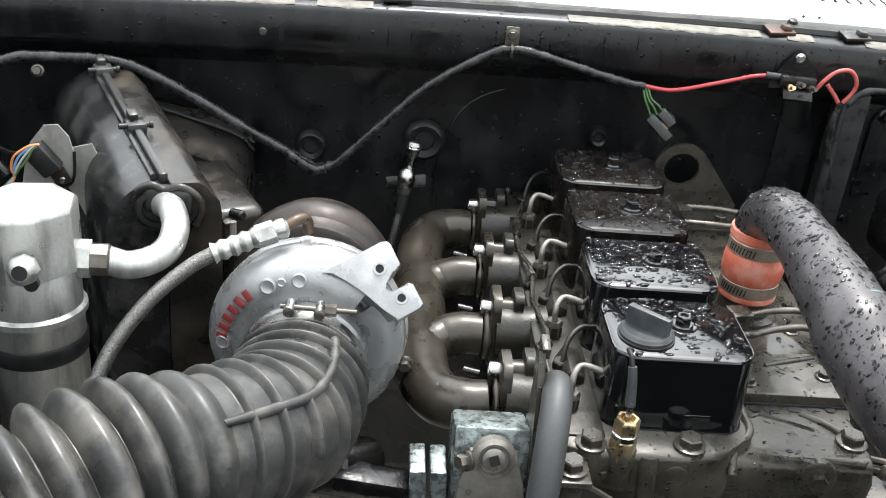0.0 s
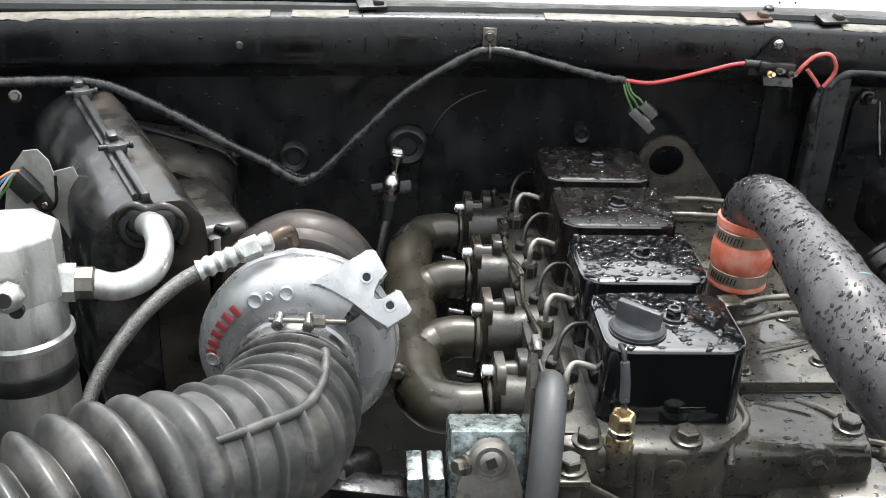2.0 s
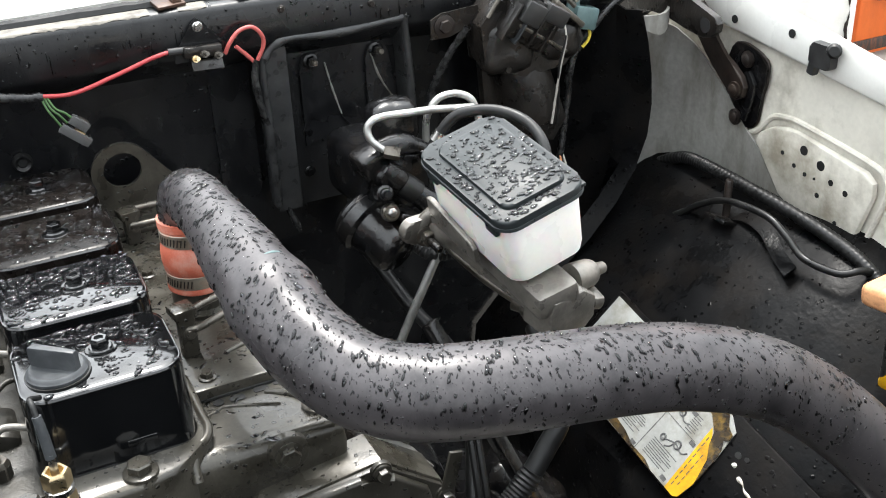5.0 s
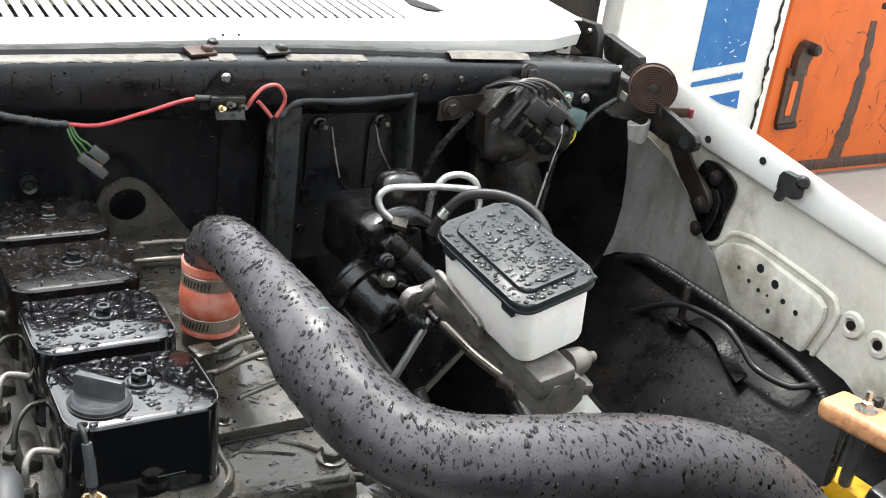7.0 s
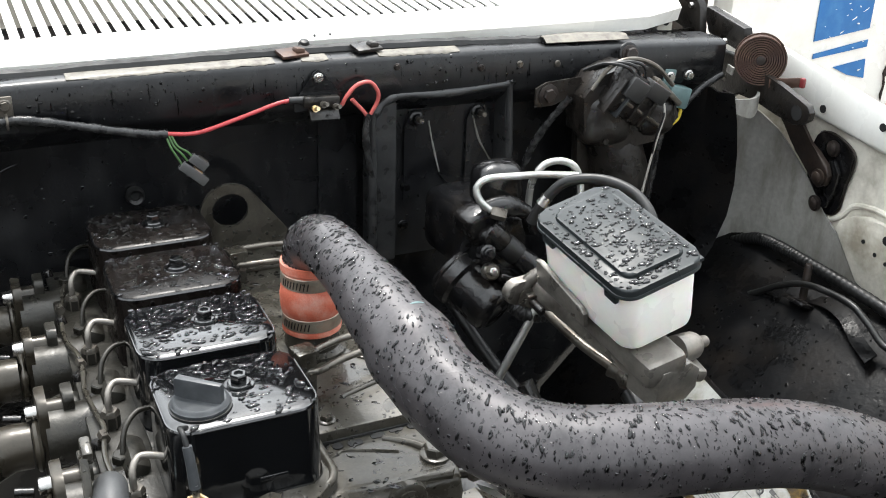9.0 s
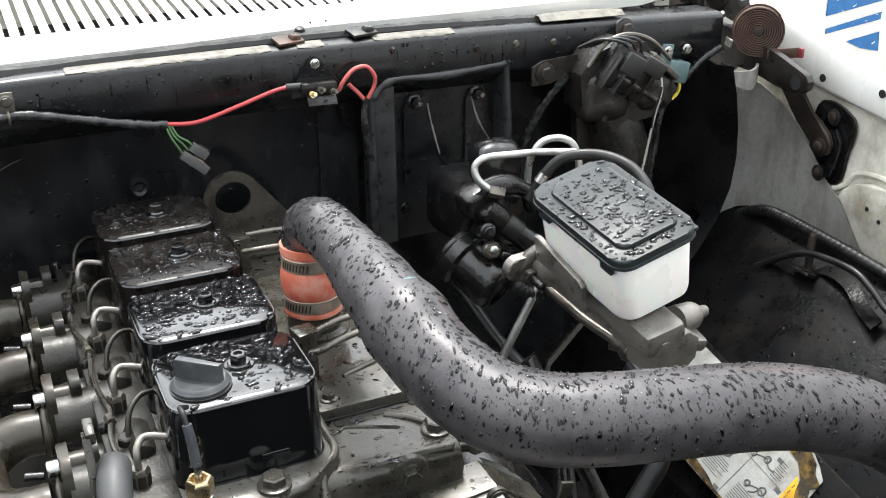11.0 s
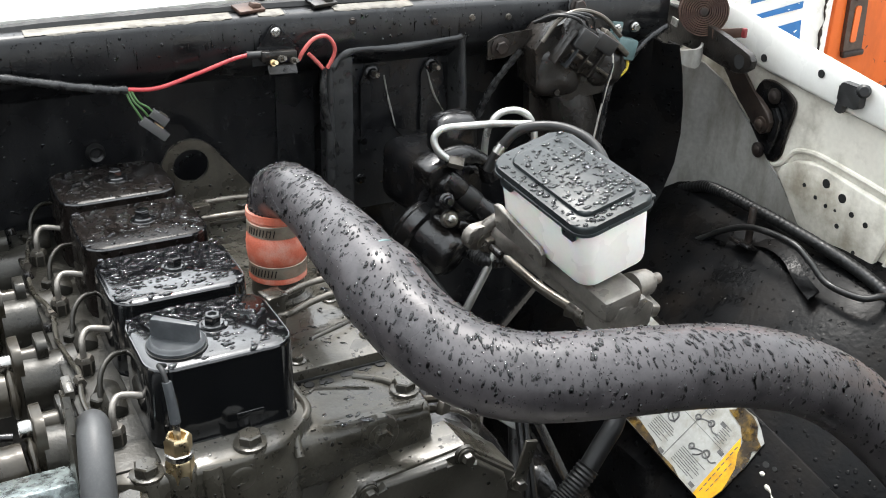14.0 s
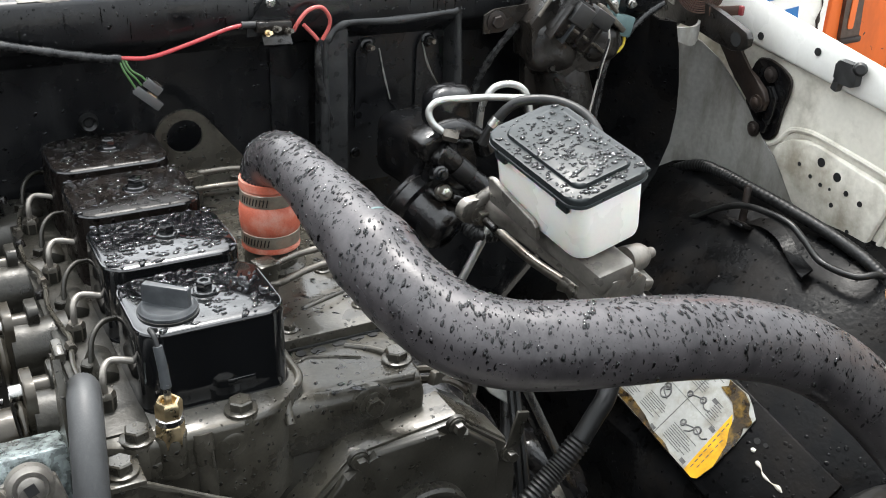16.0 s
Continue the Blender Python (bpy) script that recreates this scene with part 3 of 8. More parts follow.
def build_cowl():
    cowl = thing("cowl_panel", (0.1, 0.6, 1.27), "white cowl panel with a row of narrow air slots", "cowl panel", kind="structure")

    def z_at(x, y):
        return 1.2725 + 0.05 * (y - 0.465)
    xs = [-0.28 + 0.02 * i for i in range(54)]
    prof = ((0.006, -0.03), (0.0, -0.011), (0.002, -0.0085), (0.0125, -0.001), (0.0165, 0.0))
    rows = [[(x, edge_y(x) + dy, z_at(x, 0.465) + dz) for x in xs] for dy, dz in prof]
    rows.append([(x, max(0.512, edge_y(x) + 0.03), z_at(x, 0.512)) for x in xs])
    part("front_band", sheet(rows, 0.002), WHITE, cowl)
    part("rear_band", sheet([[(x, 0.74, z_at(x, 0.74)) for x in xs], [(x, 1.3, z_at(x, 0.95)) for x in xs]], 0.002), WHITE, cowl)
    x = -0.28
    while x < 0.50:
        y0, y1 = 0.5105, 0.742
        part("slat", sheet([[(x, y0, z_at(x, y0)), (x, y1, z_at(x, y1))], [(x + 0.0106, y0, z_at(x, y0)), (x + 0.0106, y1, z_at(x, y1))]], 0.002), WHITE, cowl)
        x += 0.0166
    part("side_band", sheet([[(0.503, 0.5105, z_at(0.56, 0.51)), (0.503, 0.742, z_at(0.56, 0.74))], [(0.80, 0.5105, z_at(0.84, 0.51)), (0.815, 0.742, z_at(0.84, 0.74))]], 0.002), WHITE, cowl)
    part("wiper_opening", prism([(0.574, 0.537), (0.552, 0.547), (0.54, 0.575), (0.545, 0.61), (0.565, 0.61), (0.575, 0.57)], 0.0012, Matrix.Translation((0, 0, 1.2785))), HOLESHADE, cowl, "dark wiper spindle opening")
    for x, y in ((0.225, 0.4625), (0.245, 0.463)):
        part("screw_hole", lathe([(0.0016, 0), (0.0016, 0.0012)], aim((x, y, 1.266), (0, -0.7, 0.7)), 10), HOLESHADE, cowl)
    part("tray", sheet([[(-0.75, 0.47, 1.21), (0.8, 0.47, 1.21)], [(-0.75, 0.8, 1.22), (0.8, 0.8, 1.22)]], 0.002), GASKET, cowl)
    # dark louvred insert on the far side
    for i in range(9):
        y = 0.462 + 0.016 * i
        part("louvre", box((0.44, 0.009, 0.003), (-0.52, y, 1.268 + 0.001 * i), (25, 0, 0)), PLASTIC, cowl)
    part("louvre_rim", box((0.47, 0.012, 0.02), (-0.52, 0.451, 1.262), (0, 0, 0), 0.003), BLACK, cowl)
    solo("hood_seal", tube([(-0.74, 0.433, 1.242), (-0.3, 0.431, 1.252), (0.0, 0.430, 1.256), (0.15, 0.432, 1.256), (0.3, 0.432, 1.254), (0.42, 0.43, 1.25), (0.52, 0.428, 1.245)], 0.0075, 8, 10, wobble=0.3), GASKET, "perished black rubber seal along the cowl edge", "seal")
    knob = thing("hood_stop", (0.21, 0.45, 1.262), "round black rubber stop on the cowl lip", "rubber stop")
    part("bumper", lathe([(0.0035, 0), (0.0035, 0.006), (0.0062, 0.0075), (0.0068, 0.012), (0.005, 0.0155), (0.002, 0.0165)], aim((0.2035, 0.4405, 1.253), (0, -0.3, 1)), 16), BLACKRUBBER, knob)
    for x, y in ((0.183, 0.425), (-0.27, 0.435), (0.275, 0.425)):
        br = thing("cowl_clip", (x, y, 1.256), "small dark rusty clip on the flange", "clip", "clips along the flange")
        rusty = SPRINGRUST if 0 < x < 0.2 else GRIME
        part("clip_body", box((0.034, 0.022, 0.004), (x, y - 0.006, 1.259), (12, 0, 12), 0.001), rusty, br)
        part("clip_tab", box((0.012, 0.012, 0.007), (x + 0.008, y - 0.006, 1.2615), (0, 10, 12), 0.002), rusty, br)



def rail_z(y):
    return 1.171 + 0.097 * (y - 0.025)


def rail_top(y):
    return 1.1524 + (0.155 if y > 0 else 0.097) * y


def build_fender():
    fe = thing("inner_fender", (0.9, 0.0, 0.9), "white inner fender with a folded top rail, grimy inside", "fender", kind="structure")
    ys = [-0.95 + 0.075 * i for i in range(21)]
    low = ((0.9, -0.056), (0.904, -0.062), (0.914, -0.066))
    top = ((0.928, -0.4), (0.925, -0.03), (0.92, -0.012), (0.912, -0.002), (0.905, 0.0), (0.9012, -0.003), (0.9, -0.008))
    part("top_rail", sheet([[(x, y, rail_top(y) + dz) for y in ys] for x, dz in top] + [[(x, y, rail_z(y) + dz) for y in ys] for x, dz in low], 0.002), WHITE, fe)
    rows = []
    for k in range(9):
        s = k / 8
        rows.append([(0.914 + 0.004 * noise.noise(Vector((y * 5, s * 4, 2))), y, (rail_z(y) - 0.066) * (1 - s) + 0.86 * s) for y in ys])
    part("inner_panel", sheet(rows, 0.002), DIRTYWHITE, fe)
    wall = Matrix.Translation((0.909, 0, 0)) @ Matrix(((0, 0, -1, 0), (1, 0, 0, 0), (0, 1, 0, 0), (0, 0, 0, 1)))
    plate = [(0.242, 0.998), (0.236, 1.012), (0.215, 1.026), (0.19, 1.034), (0.165, 1.034), (0.05, 1.022), (0.036, 1.012), (0.034, 0.995), (0.062, 0.905), (0.10, 0.895), (0.19, 0.94)]
    part("perforated_plate", prism(plate, 0.008, wall, 0.003), DIRTYWHITE, fe, "embossed perforated panel")
    part("pressed_rib", tube([(0.911, 0.30, 0.995), (0.911, 0.27, 1.0), (0.911, 0.245, 1.012), (0.911, 0.225, 1.035), (0.911, 0.20, 1.043), (0.911, 0.165, 1.044), (0.911, 0.05, 1.032), (0.911, 0.026, 1.02), (0.911, 0.022, 0.995), (0.911, 0.05, 0.905)], 0.0042, 8, 5), DIRTYWHITE, fe)
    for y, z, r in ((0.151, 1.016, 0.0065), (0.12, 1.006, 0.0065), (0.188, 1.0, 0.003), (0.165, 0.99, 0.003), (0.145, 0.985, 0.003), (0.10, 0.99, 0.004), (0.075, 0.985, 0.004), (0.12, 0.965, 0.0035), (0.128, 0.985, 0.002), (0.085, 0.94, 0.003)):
        part("hole", lathe([(r, 0.0), (r, 0.0088)], aim((0.909, y, z), (-1, 0, 0)), 14), HOLESHADE, fe)
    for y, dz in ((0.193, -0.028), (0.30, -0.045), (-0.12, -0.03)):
        part("hole", lathe([(0.0055, 0.0), (0.0055, 0.0012)], aim((0.899, y, rail_z(y) + dz), (-1, 0, 0)), 14), HOLESHADE, fe)
    part("hole", lathe([(0.006, 0), (0.006, 0.002)], aim((0.911, 0.39, 1.083), (-1, 0, 0)), 14), HOLESHADE, fe)
    for y, z in ((-0.005, 1.007), (-0.049, 1.002)):
        part("dimple", lathe([(0.019, 0.0), (0.016, 0.004), (0.01, 0.005), (0.008, 0.002)], aim((0.912, y, z), (-1, 0, 0)), 20), DIRTYWHITE, fe)
        part("hole", lathe([(0.0065, 0.0), (0.0065, 0.0045)], aim((0.912, y, z), (-1, 0, 0)), 14), RUST, fe)
    # raised dark plate in place of the hinge pocket's shade, with a rusty edge
    pocket = [(0.314, 1.095), (0.307, 1.113), (0.298, 1.12), (0.28, 1.122), (0.253, 1.115), (0.237, 1.103), (0.238, 1.078), (0.243, 1.056), (0.247, 1.024), (0.256, 1.012), (0.268, 1.008), (0.29, 1.008), (0.303, 1.017), (0.315, 1.024), (0.310, 1.038), (0.314, 1.054), (0.303, 1.075)]
    part("pocket", prism(pocket, 0.004, wall, 0.0), GREASY, fe, "ragged dark plate for the hinge pocket's shade")
    part("pocket_lip", tube([(0.909, y, z) for y, z in pocket + pocket[:1]], 0.0016, 6, 3, wobble=0.5), RUST, fe)
    part("hinge_lever", prism([(0.385, 1.14), (0.374, 1.131), (0.352, 1.115), (0.34, 1.098), (0.327, 1.083), (0.3, 1.07), (0.288, 1.055), (0.275, 1.048), (0.262, 1.055), (0.258, 1.07), (0.266, 1.084), (0.285, 1.096), (0.302, 1.104), (0.323, 1.123), (0.34, 1.15), (0.36, 1.165)], 0.008, Matrix.Translation((-0.014, 0, 0)) @ wall, 0.003), RUST, fe, "rusty brown hinge lever")
    for x, y, z in ((0.887, 0.274, 1.064), (0.904, 0.272, 1.104), (0.904, 0.287, 1.018)):
        part("pivot", lathe([(0.0115, 0), (0.0115, 0.003), (0.008, 0.004), (0.008, 0.006), (0.005, 0.008)], aim((x, y, z), (-1, 0, 0)), 18), RUST, fe)
    part("curved_arm", prism([(0.262, 1.09), (0.25, 1.075), (0.252, 1.05), (0.262, 1.02), (0.272, 1.02), (0.265, 1.05), (0.264, 1.075), (0.272, 1.088)], 0.006, Matrix.Translation((-0.006, 0, 0)) @ wall, 0.002), GREASY, fe)
    clip = thing("hood_bump_clip", (0.895, 0.132, 1.15), "black plastic edge clip on the white rail", "clip")
    part("clip_body", prism(rounded(0.036, 0.03, 0.006), 0.012, Matrix.Translation((0.899, 0.132, 1.148)) @ Matrix(((0, 0, -1, 0), (1, 0, 0, 0), (0, 1, 0, 0), (0, 0, 0, 1))), 0.003), PLASTIC, clip)
    part("clip_lug", lathe([(0.009, 0), (0.009, 0.016), (0.006, 0.019)], aim((0.895, 0.118, 1.158), (-0.6, -0.6, 0.2)), 14), BLACKRUBBER, clip)
    part("clip_hook", box((0.012, 0.012, 0.03), (0.894, 0.145, 1.135), (12, 0, 0), 0.003), PLASTIC, clip)


def build_cowl_side():
    arc = curve_points([(0.782, 0.43, 0), (0.82, 0.428, 0), (0.855, 0.418, 0), (0.882, 0.40, 0), (0.898, 0.37, 0), (0.9055, 0.33, 0), (0.9072, 0.25, 0), (0.9075, 0.10, 0)], 8)
    rows = []
    for i in range(14):
        z = 1.14 - 0.25 * i / 13
        end = max(0.12, min(0.42, 0.152 + 1.26 * (z - 0.926)))
        keep = [p for p in arc if p.y >= end]
        row = []
        for j in range(12):
            s = j / 11 * (len(keep) - 1)
            k = min(int(s), len(keep) - 2)
            p = keep[k].lerp(keep[k + 1], s - k)
            row.append((p.x, p.y, z))
        rows.append(row)
    solo("cowl_side_panel", sheet(rows, 0.003), OVERSPRAY, "grey oversprayed curved panel between firewall and fender", "panel", kind="structure")
    rows = []
    for i in range(9):
        z = 1.17 - 0.045 * i
        edge = 0.806 - (1.2 if z > 1.03 else 3.2) * (z - 1.03) ** 2
        rows.append([(0.66, 0.452, z), (0.70, 0.447, z), (0.745, 0.43, z), (0.78, 0.40, z), (edge - 0.008, 0.372, z), (edge, 0.36, z), (edge + 0.001, 0.375, z)])
    solo("firewall_corner", sheet(rows, 0.003), UNDERCOAT, "matt black rounded firewall corner", "panel", kind="structure")


def build_liner(side, name, label):
    rows = []
    for i in range(25):
        y = -0.95 + 1.40 * i / 24
        arch = 0.05 * math.cos((y - 0.05) * 2.2)
        edge = (0.935 - 0.9 * max(0.0, -y - 0.0) * 0.5) if side > 0 else 0.98
        row = []
        for x, z in ((0.912, edge + 0.004), (0.895, edge), (0.868, edge - 0.006), (0.85, edge - 0.022 + 0.2 * arch), (0.78, edge - 0.075 + 0.4 * arch), (0.70, edge - 0.12 + 0.3 * arch), (0.63, edge - 0.183), (0.575, edge - 0.238), (0.555, edge - 0.4), (0.545, 0.35)):
            row.append((side * x, y, z + 0.006 * noise.noise(Vector((x * 14, y * 12, side)))))
        rows.append(row)
    return solo(name, sheet(rows, 0.003), UNDERCOAT, label, "wheel liner", kind="structure")


def build_left_side():
    ys = [-0.95 + 0.1 * i for i in range(15)]
    solo("inner_fender_black", sheet([[(-0.9, y, 1.2) for y in ys], [(-0.9, y, 0.95) for y in ys]], 0.003), UNDERCOAT, "black oily inner fender", "fender", kind="structure")
    # never in view; its height blocks light from low front faces
    solo("radiator_support", sheet([[(-0.9, -0.62, 1.08), (0.9, -0.62, 1.08)], [(-0.9, -0.62, 0.3), (0.9, -0.62, 0.3)]], 0.003), UNDERCOAT, "unseen plain black radiator support that keeps the bay dark", "panel", kind="structure")
    solo("firewall_toe", sheet([[(-0.95, 0.47, 0.6), (0.95, 0.47, 0.6)], [(-0.95, 0.7, 0.25), (0.95, 0.7, 0.25)]], 0.003), UNDERCOAT, "black sloping toe board below the firewall", "panel", kind="structure")
    for sx in (-1, 1):
        solo("chassis_rail", box((0.07, 1.6, 0.15), (sx * 0.44, -0.1, 0.56), (0, 0, 0), 0.01), GREASY, "greasy black chassis rail", "chassis rail", "chassis rails", "structure")
    solo("crossmember", box((0.95, 0.12, 0.1), (0, -0.1, 0.5), (0, 0, 0), 0.01), GREASY, "greasy black crossmember under the engine", "crossmember", kind="structure")


def build_cab():
    # kept out of view; added for its dark reflection in the rear rocker covers
    cab = thing("cab_front", (0.0, 1.4, 1.2), "plain white cab with a dark windscreen behind the cowl", "cab", kind="structure")
    part("windscreen", box((1.5, 0.012, 0.62), (0.0, 1.46, 1.52), (-38, 0, 0), 0.004), GLOSS, cab)
    part("roof", box((1.5, 1.2, 0.05), (0.0, 2.28, 1.79), (0, 0, 0), 0.02), WHITE, cab)
    for sx in (-1, 1):
        part("pillar", box((0.07, 0.03, 0.66), (sx * 0.77, 1.46, 1.52), (-38, 0, 0), 0.01), WHITE, cab)
    for sx in (-1, 1):
        part("side_wall", box((0.05, 1.7, 0.75), (sx * 0.79, 2.0, 0.9), (0, 0, 0), 0.02), WHITE, cab)
        part("side_window", box((0.012, 1.0, 0.46), (sx * 0.775, 2.2, 1.51), (0, 0, 0), 0.004), GLOSS, cab)
        part("door_frame", box((0.05, 0.08, 0.5), (sx * 0.78, 2.76, 1.5), (0, 0, 0), 0.01), WHITE, cab)
    part("rear_wall", box((1.6, 0.05, 1.4), (0.0, 2.85, 1.1), (0, 0, 0), 0.01), WHITE, cab)


def build_yard():
    wall = thing("parked_truck_box", (3.0, 2.6, 0), "white truck box with scratched blue lettering shapes", "truck")
    part("side", box((0.93, 0.12, 2.6), (3.06, 2.58, 1.4), (0, 0, 0), 0.01), WHITE, wall)
    up = upright((0, 2.515, 0))
    part("blue_block", prism([(3.035, 0.565), (3.33, 0.60), (3.33, 1.5), (3.03, 1.5)], 0.003, up), BLUEPAINT, wall, "scratched blue painted block")
    part("blue_stripe", prism([(3.045, 0.492), (3.335, 0.522), (3.335, 0.552), (3.045, 0.512)], 0.003, up), BLUEPAINT, wall)
    part("blue_stripe", prism([(3.165, 0.447), (3.34, 0.469), (3.35, 0.385), (3.25, 0.408)], 0.003, up), BLUEPAINT, wall)
    for k in range(26):
        x, z, a = rnd.uniform(3.06, 3.34), rnd.uniform(0.42, 0.95), rnd.uniform(-0.9, 0.9)
        d = rnd.uniform(0.006, 0.05) * rnd.random()
        part("scratch", tube([(x, 2.5115, z), (x + 0.5 * d * math.cos(a) + 0.003, 2.5115, z + 0.5 * d * math.sin(a)), (x + d * math.cos(a), 2.5115, z + d * math.sin(a))], rnd.uniform(0.001, 0.0026), 5, 3, wobble=0.8), WHITE, wall)
    part("edge_strip", tube([(3.475 + 0.005 * math.sin(i * 2.3) + 0.003 * math.sin(i * 5.1), 2.5165, 0.1 + 0.04 * i) for i in range(60)], lambda u: 0.0055 + 0.003 * math.sin(u * 71) + 0.002 * math.sin(u * 163), 6, 3, wobble=0.9), RUST, wall, "dark chipped edge seam")
    solo("rusty_post", box((0.5, 0.3, 2.6), (2.30, 2.75, 1.3), (0, 0, 0), 0.02), RUST, "dull brown steel post", "post")
    door = thing("orange_container_door", (4.4, 2.6, 0), "scratched orange steel door with a rusty latch", "container door")
    part("leaf", box((2.3, 0.08, 2.6), (4.715, 2.58, 1.32), (0, 0, 0), 0.01), ORANGEPAINT, door)
    part("latch_arm", prism([(3.638, 0.30), (3.65, 0.278), (3.745, 0.272), (3.757, 0.30), (3.735, 0.55), (3.625, 0.56)], 0.022, upright((0, 2.518, 0)), 0.002), LATCH, door, "worn brown latch arm")
    part("latch_slot", prism(rounded(0.035, 0.165, 0.012, 4, 3.684, 0.42), 0.022, upright((0, 2.513, 0)), 0.002), ORANGEPAINT, door)
    part("latch_lug", prism([(3.725, 0.53), (3.72, 0.58), (3.745, 0.64), (3.735, 0.68), (3.70, 0.69), (3.668, 0.675), (3.645, 0.62), (3.65, 0.53)], 0.045, upright((0, 2.498, 0)), 0.004), LATCH, door)
    part("latch_pin", lathe([(0.028, 0), (0.028, 0.03), (0.018, 0.04)], aim((3.715, 2.498, 0.655), (0.2, -1, 0)), 16), RUST, door)
    part("latch_foot", box((0.13, 0.03, 0.03), (3.70, 2.52, 0.285), (0, -2, 0), 0.01), RUST, door)
    side_a, side_b = [], []
    for i in range(36):
        z = 0.04 + 0.021 * i
        mid = 4.11 + 0.05 * math.sin(z * 3.4) + 0.006 * noise.noise(Vector((z * 30, 0, 1)))
        half = (0.05 - 0.03 * i / 35) * (1 + 0.5 * noise.noise(Vector((z * 22, 4, 2))) + 0.35 * noise.noise(Vector((z * 90, 8, 2))))
        side_a.append((mid - half, 2.5385, z))
        side_b.append((mid + half, 2.5385, z))
    part("scrape", sheet([side_a, side_b], 0.001), SMEAR, door, "long dark rubbed scrape")
    for k in range(44):
        x, z, a = 3.72 + 0.95 * rnd.random(), rnd.uniform(0.08, 0.86), rnd.uniform(-1.5, 1.5)
        d = 0.015 + 0.14 * rnd.random() ** 2.5
        b = a + rnd.uniform(-0.9, 0.9)
        q = [(x, 2.5395, z), (x + 0.5 * d * math.cos(a), 2.5395, z + 0.5 * d * math.sin(a)), (x + 0.5 * d * (math.cos(a) + math.cos(b)), 2.5395, z + 0.5 * d * (math.sin(a) + math.sin(b)))]
        part("scratch", tube(q, 0.001 + 0.0022 * rnd.random() ** 2, 5, 4, wobble=0.8), SMEAR, door)
    part("hand_slot", prism(rounded(0.2, 0.03, 0.012, 4, 4.26, 0.845), 0.003, upright((0, 2.5385, 0))), HOLESHADE, door)
    part("kick_strip", box((2.3, 0.006, 0.055), (4.6, 2.539, 0.065), (0, 0, 0), 0.002), SMEAR, door)



build_ground()
build_firewall()
build_cowl()
build_fender()
build_cowl_side()
build_liner(1, "wheel_liner", "black undercoated wheel liner bulging into the bay")
build_liner(-1, "wheel_liner_far", "black wheel liner deep in shade")
build_left_side()
build_cab()
build_yard()

# ---------------------------------------------------------------- the engine


def build_engine():
    en = thing("engine", (0.03, 0.17, 0.6), "bronze grey painted diesel engine with cast head and gear housing", "engine")
    part("block", box((0.20, 0.50, 0.36), (-0.01, 0.18, 0.78), (0, 0, 0), 0.02), ENGINE_DARK, en)
    # cast head: a deck with a stepped front
    deck = [(-0.115, -0.078), (-0.085, -0.092), (0.0, -0.092), (0.028, -0.088), (0.044, -0.074), (0.066, -0.054), (0.068, 0.44), (-0.115, 0.44)]
    part("cylinder_head", prism(deck, 0.095, Matrix.Translation((0, 0, 0.925)), 0.006), ENGINE, en)
    # intake plenum, its lower front shelf and cover plate
    shelf = [(0.05, -0.06), (0.10, -0.066), (0.168, -0.07), (0.177, -0.062), (0.178, -0.036), (0.168, -0.014), (0.177, 0.012), (0.192, 0.03), (0.195, 0.44), (0.05, 0.44)]
    part("intake_shelf", prism(shelf, 0.055, Matrix.Translation((0, 0, 0.952)), 0.005), ENGINE, en)
    plate = rounded(0.125, 0.42, 0.006, 4, 0.128, 0.222)
    part("intake_cover", prism(plate, 0.010, Matrix.Translation((0, 0, 1.009)), 0.002), ENGINE, en, "wet bronze grey intake cover plate")
    part("gasket", prism(rounded(0.129, 0.424, 0.006, 4, 0.128, 0.222), 0.0025, Matrix.Translation((0, 0, 1.0068))), GASKET, en)
    part("elbow_flange", lathe([(0.036, 0), (0.036, 0.004), (0.028, 0.006), (0.0275, 0.045)], Matrix.Translation((0.118, 0.166, 1.018)), 28), ENGINE, en)
    # casting ribs and bosses on the front edge
    ledge = [(-0.02, 1.0078), (-0.069, 1.0078), (-0.077, 1.0062), (-0.083, 1.0018), (-0.0862, 0.994), (-0.0868, 0.985), (-0.0868, 0.958), (-0.082, 0.950), (-0.06, 0.947), (-0.02, 0.947)]
    part("front_ledge", prism(ledge, 0.141, Matrix(((0, 0, 1, 0.036), (1, 0, 0, 0.014), (0, 1, 0, 0), (0, 0, 0, 1))), 0.004, segs=3), ENGINE, en)
    part("cover_lip", tube([(0.0665, 0.04, 1.0185), (0.0665, -0.02, 1.0185), (0.0665, -0.042, 1.018), (0.061, -0.054, 1.0165), (0.05, -0.061, 1.014), (0.046, -0.07, 1.007), (0.045, -0.08, 0.995)], 0.0042, 10, 6), ENGINE, en)
    part("lower_face", box((0.16, 0.03, 0.06), (0.10, -0.05, 0.93), (0, 0, 0), 0.006), ENGINE_DARK, en)
    part("plate_rib", tube([(0.112, 0.062, 1.0185), (0.14, 0.071, 1.0195), (0.168, 0.081, 1.0185)], 0.003, 10, 6), ENGINE, en)
    part("ridge_line", tube([(0.07, -0.012, 1.0075), (0.082, -0.009, 1.0078), (0.09, -0.006, 1.0078), (0.11, -0.014, 1.0078), (0.135, -0.026, 1.0076)], 0.0018, 8, 6), ENGINE, en)
    part("stud_web", tube([(0.13, 0.0, 1.006), (0.148, -0.016, 1.008), (0.158, -0.03, 1.009)], 0.0042, 10, 6), ENGINE, en)
    # thin dark patches laid on the shelf as the shade of cast pockets
    for x, y in ((0.104, 0.0145), (0.127, 0.018), (0.146, 0.021)):
        part("cast_pocket", prism(rounded(0.014, 0.008, 0.003), 0.0006, Matrix.Translation((x, y - 0.012, 1.0071))), GASKET, en)
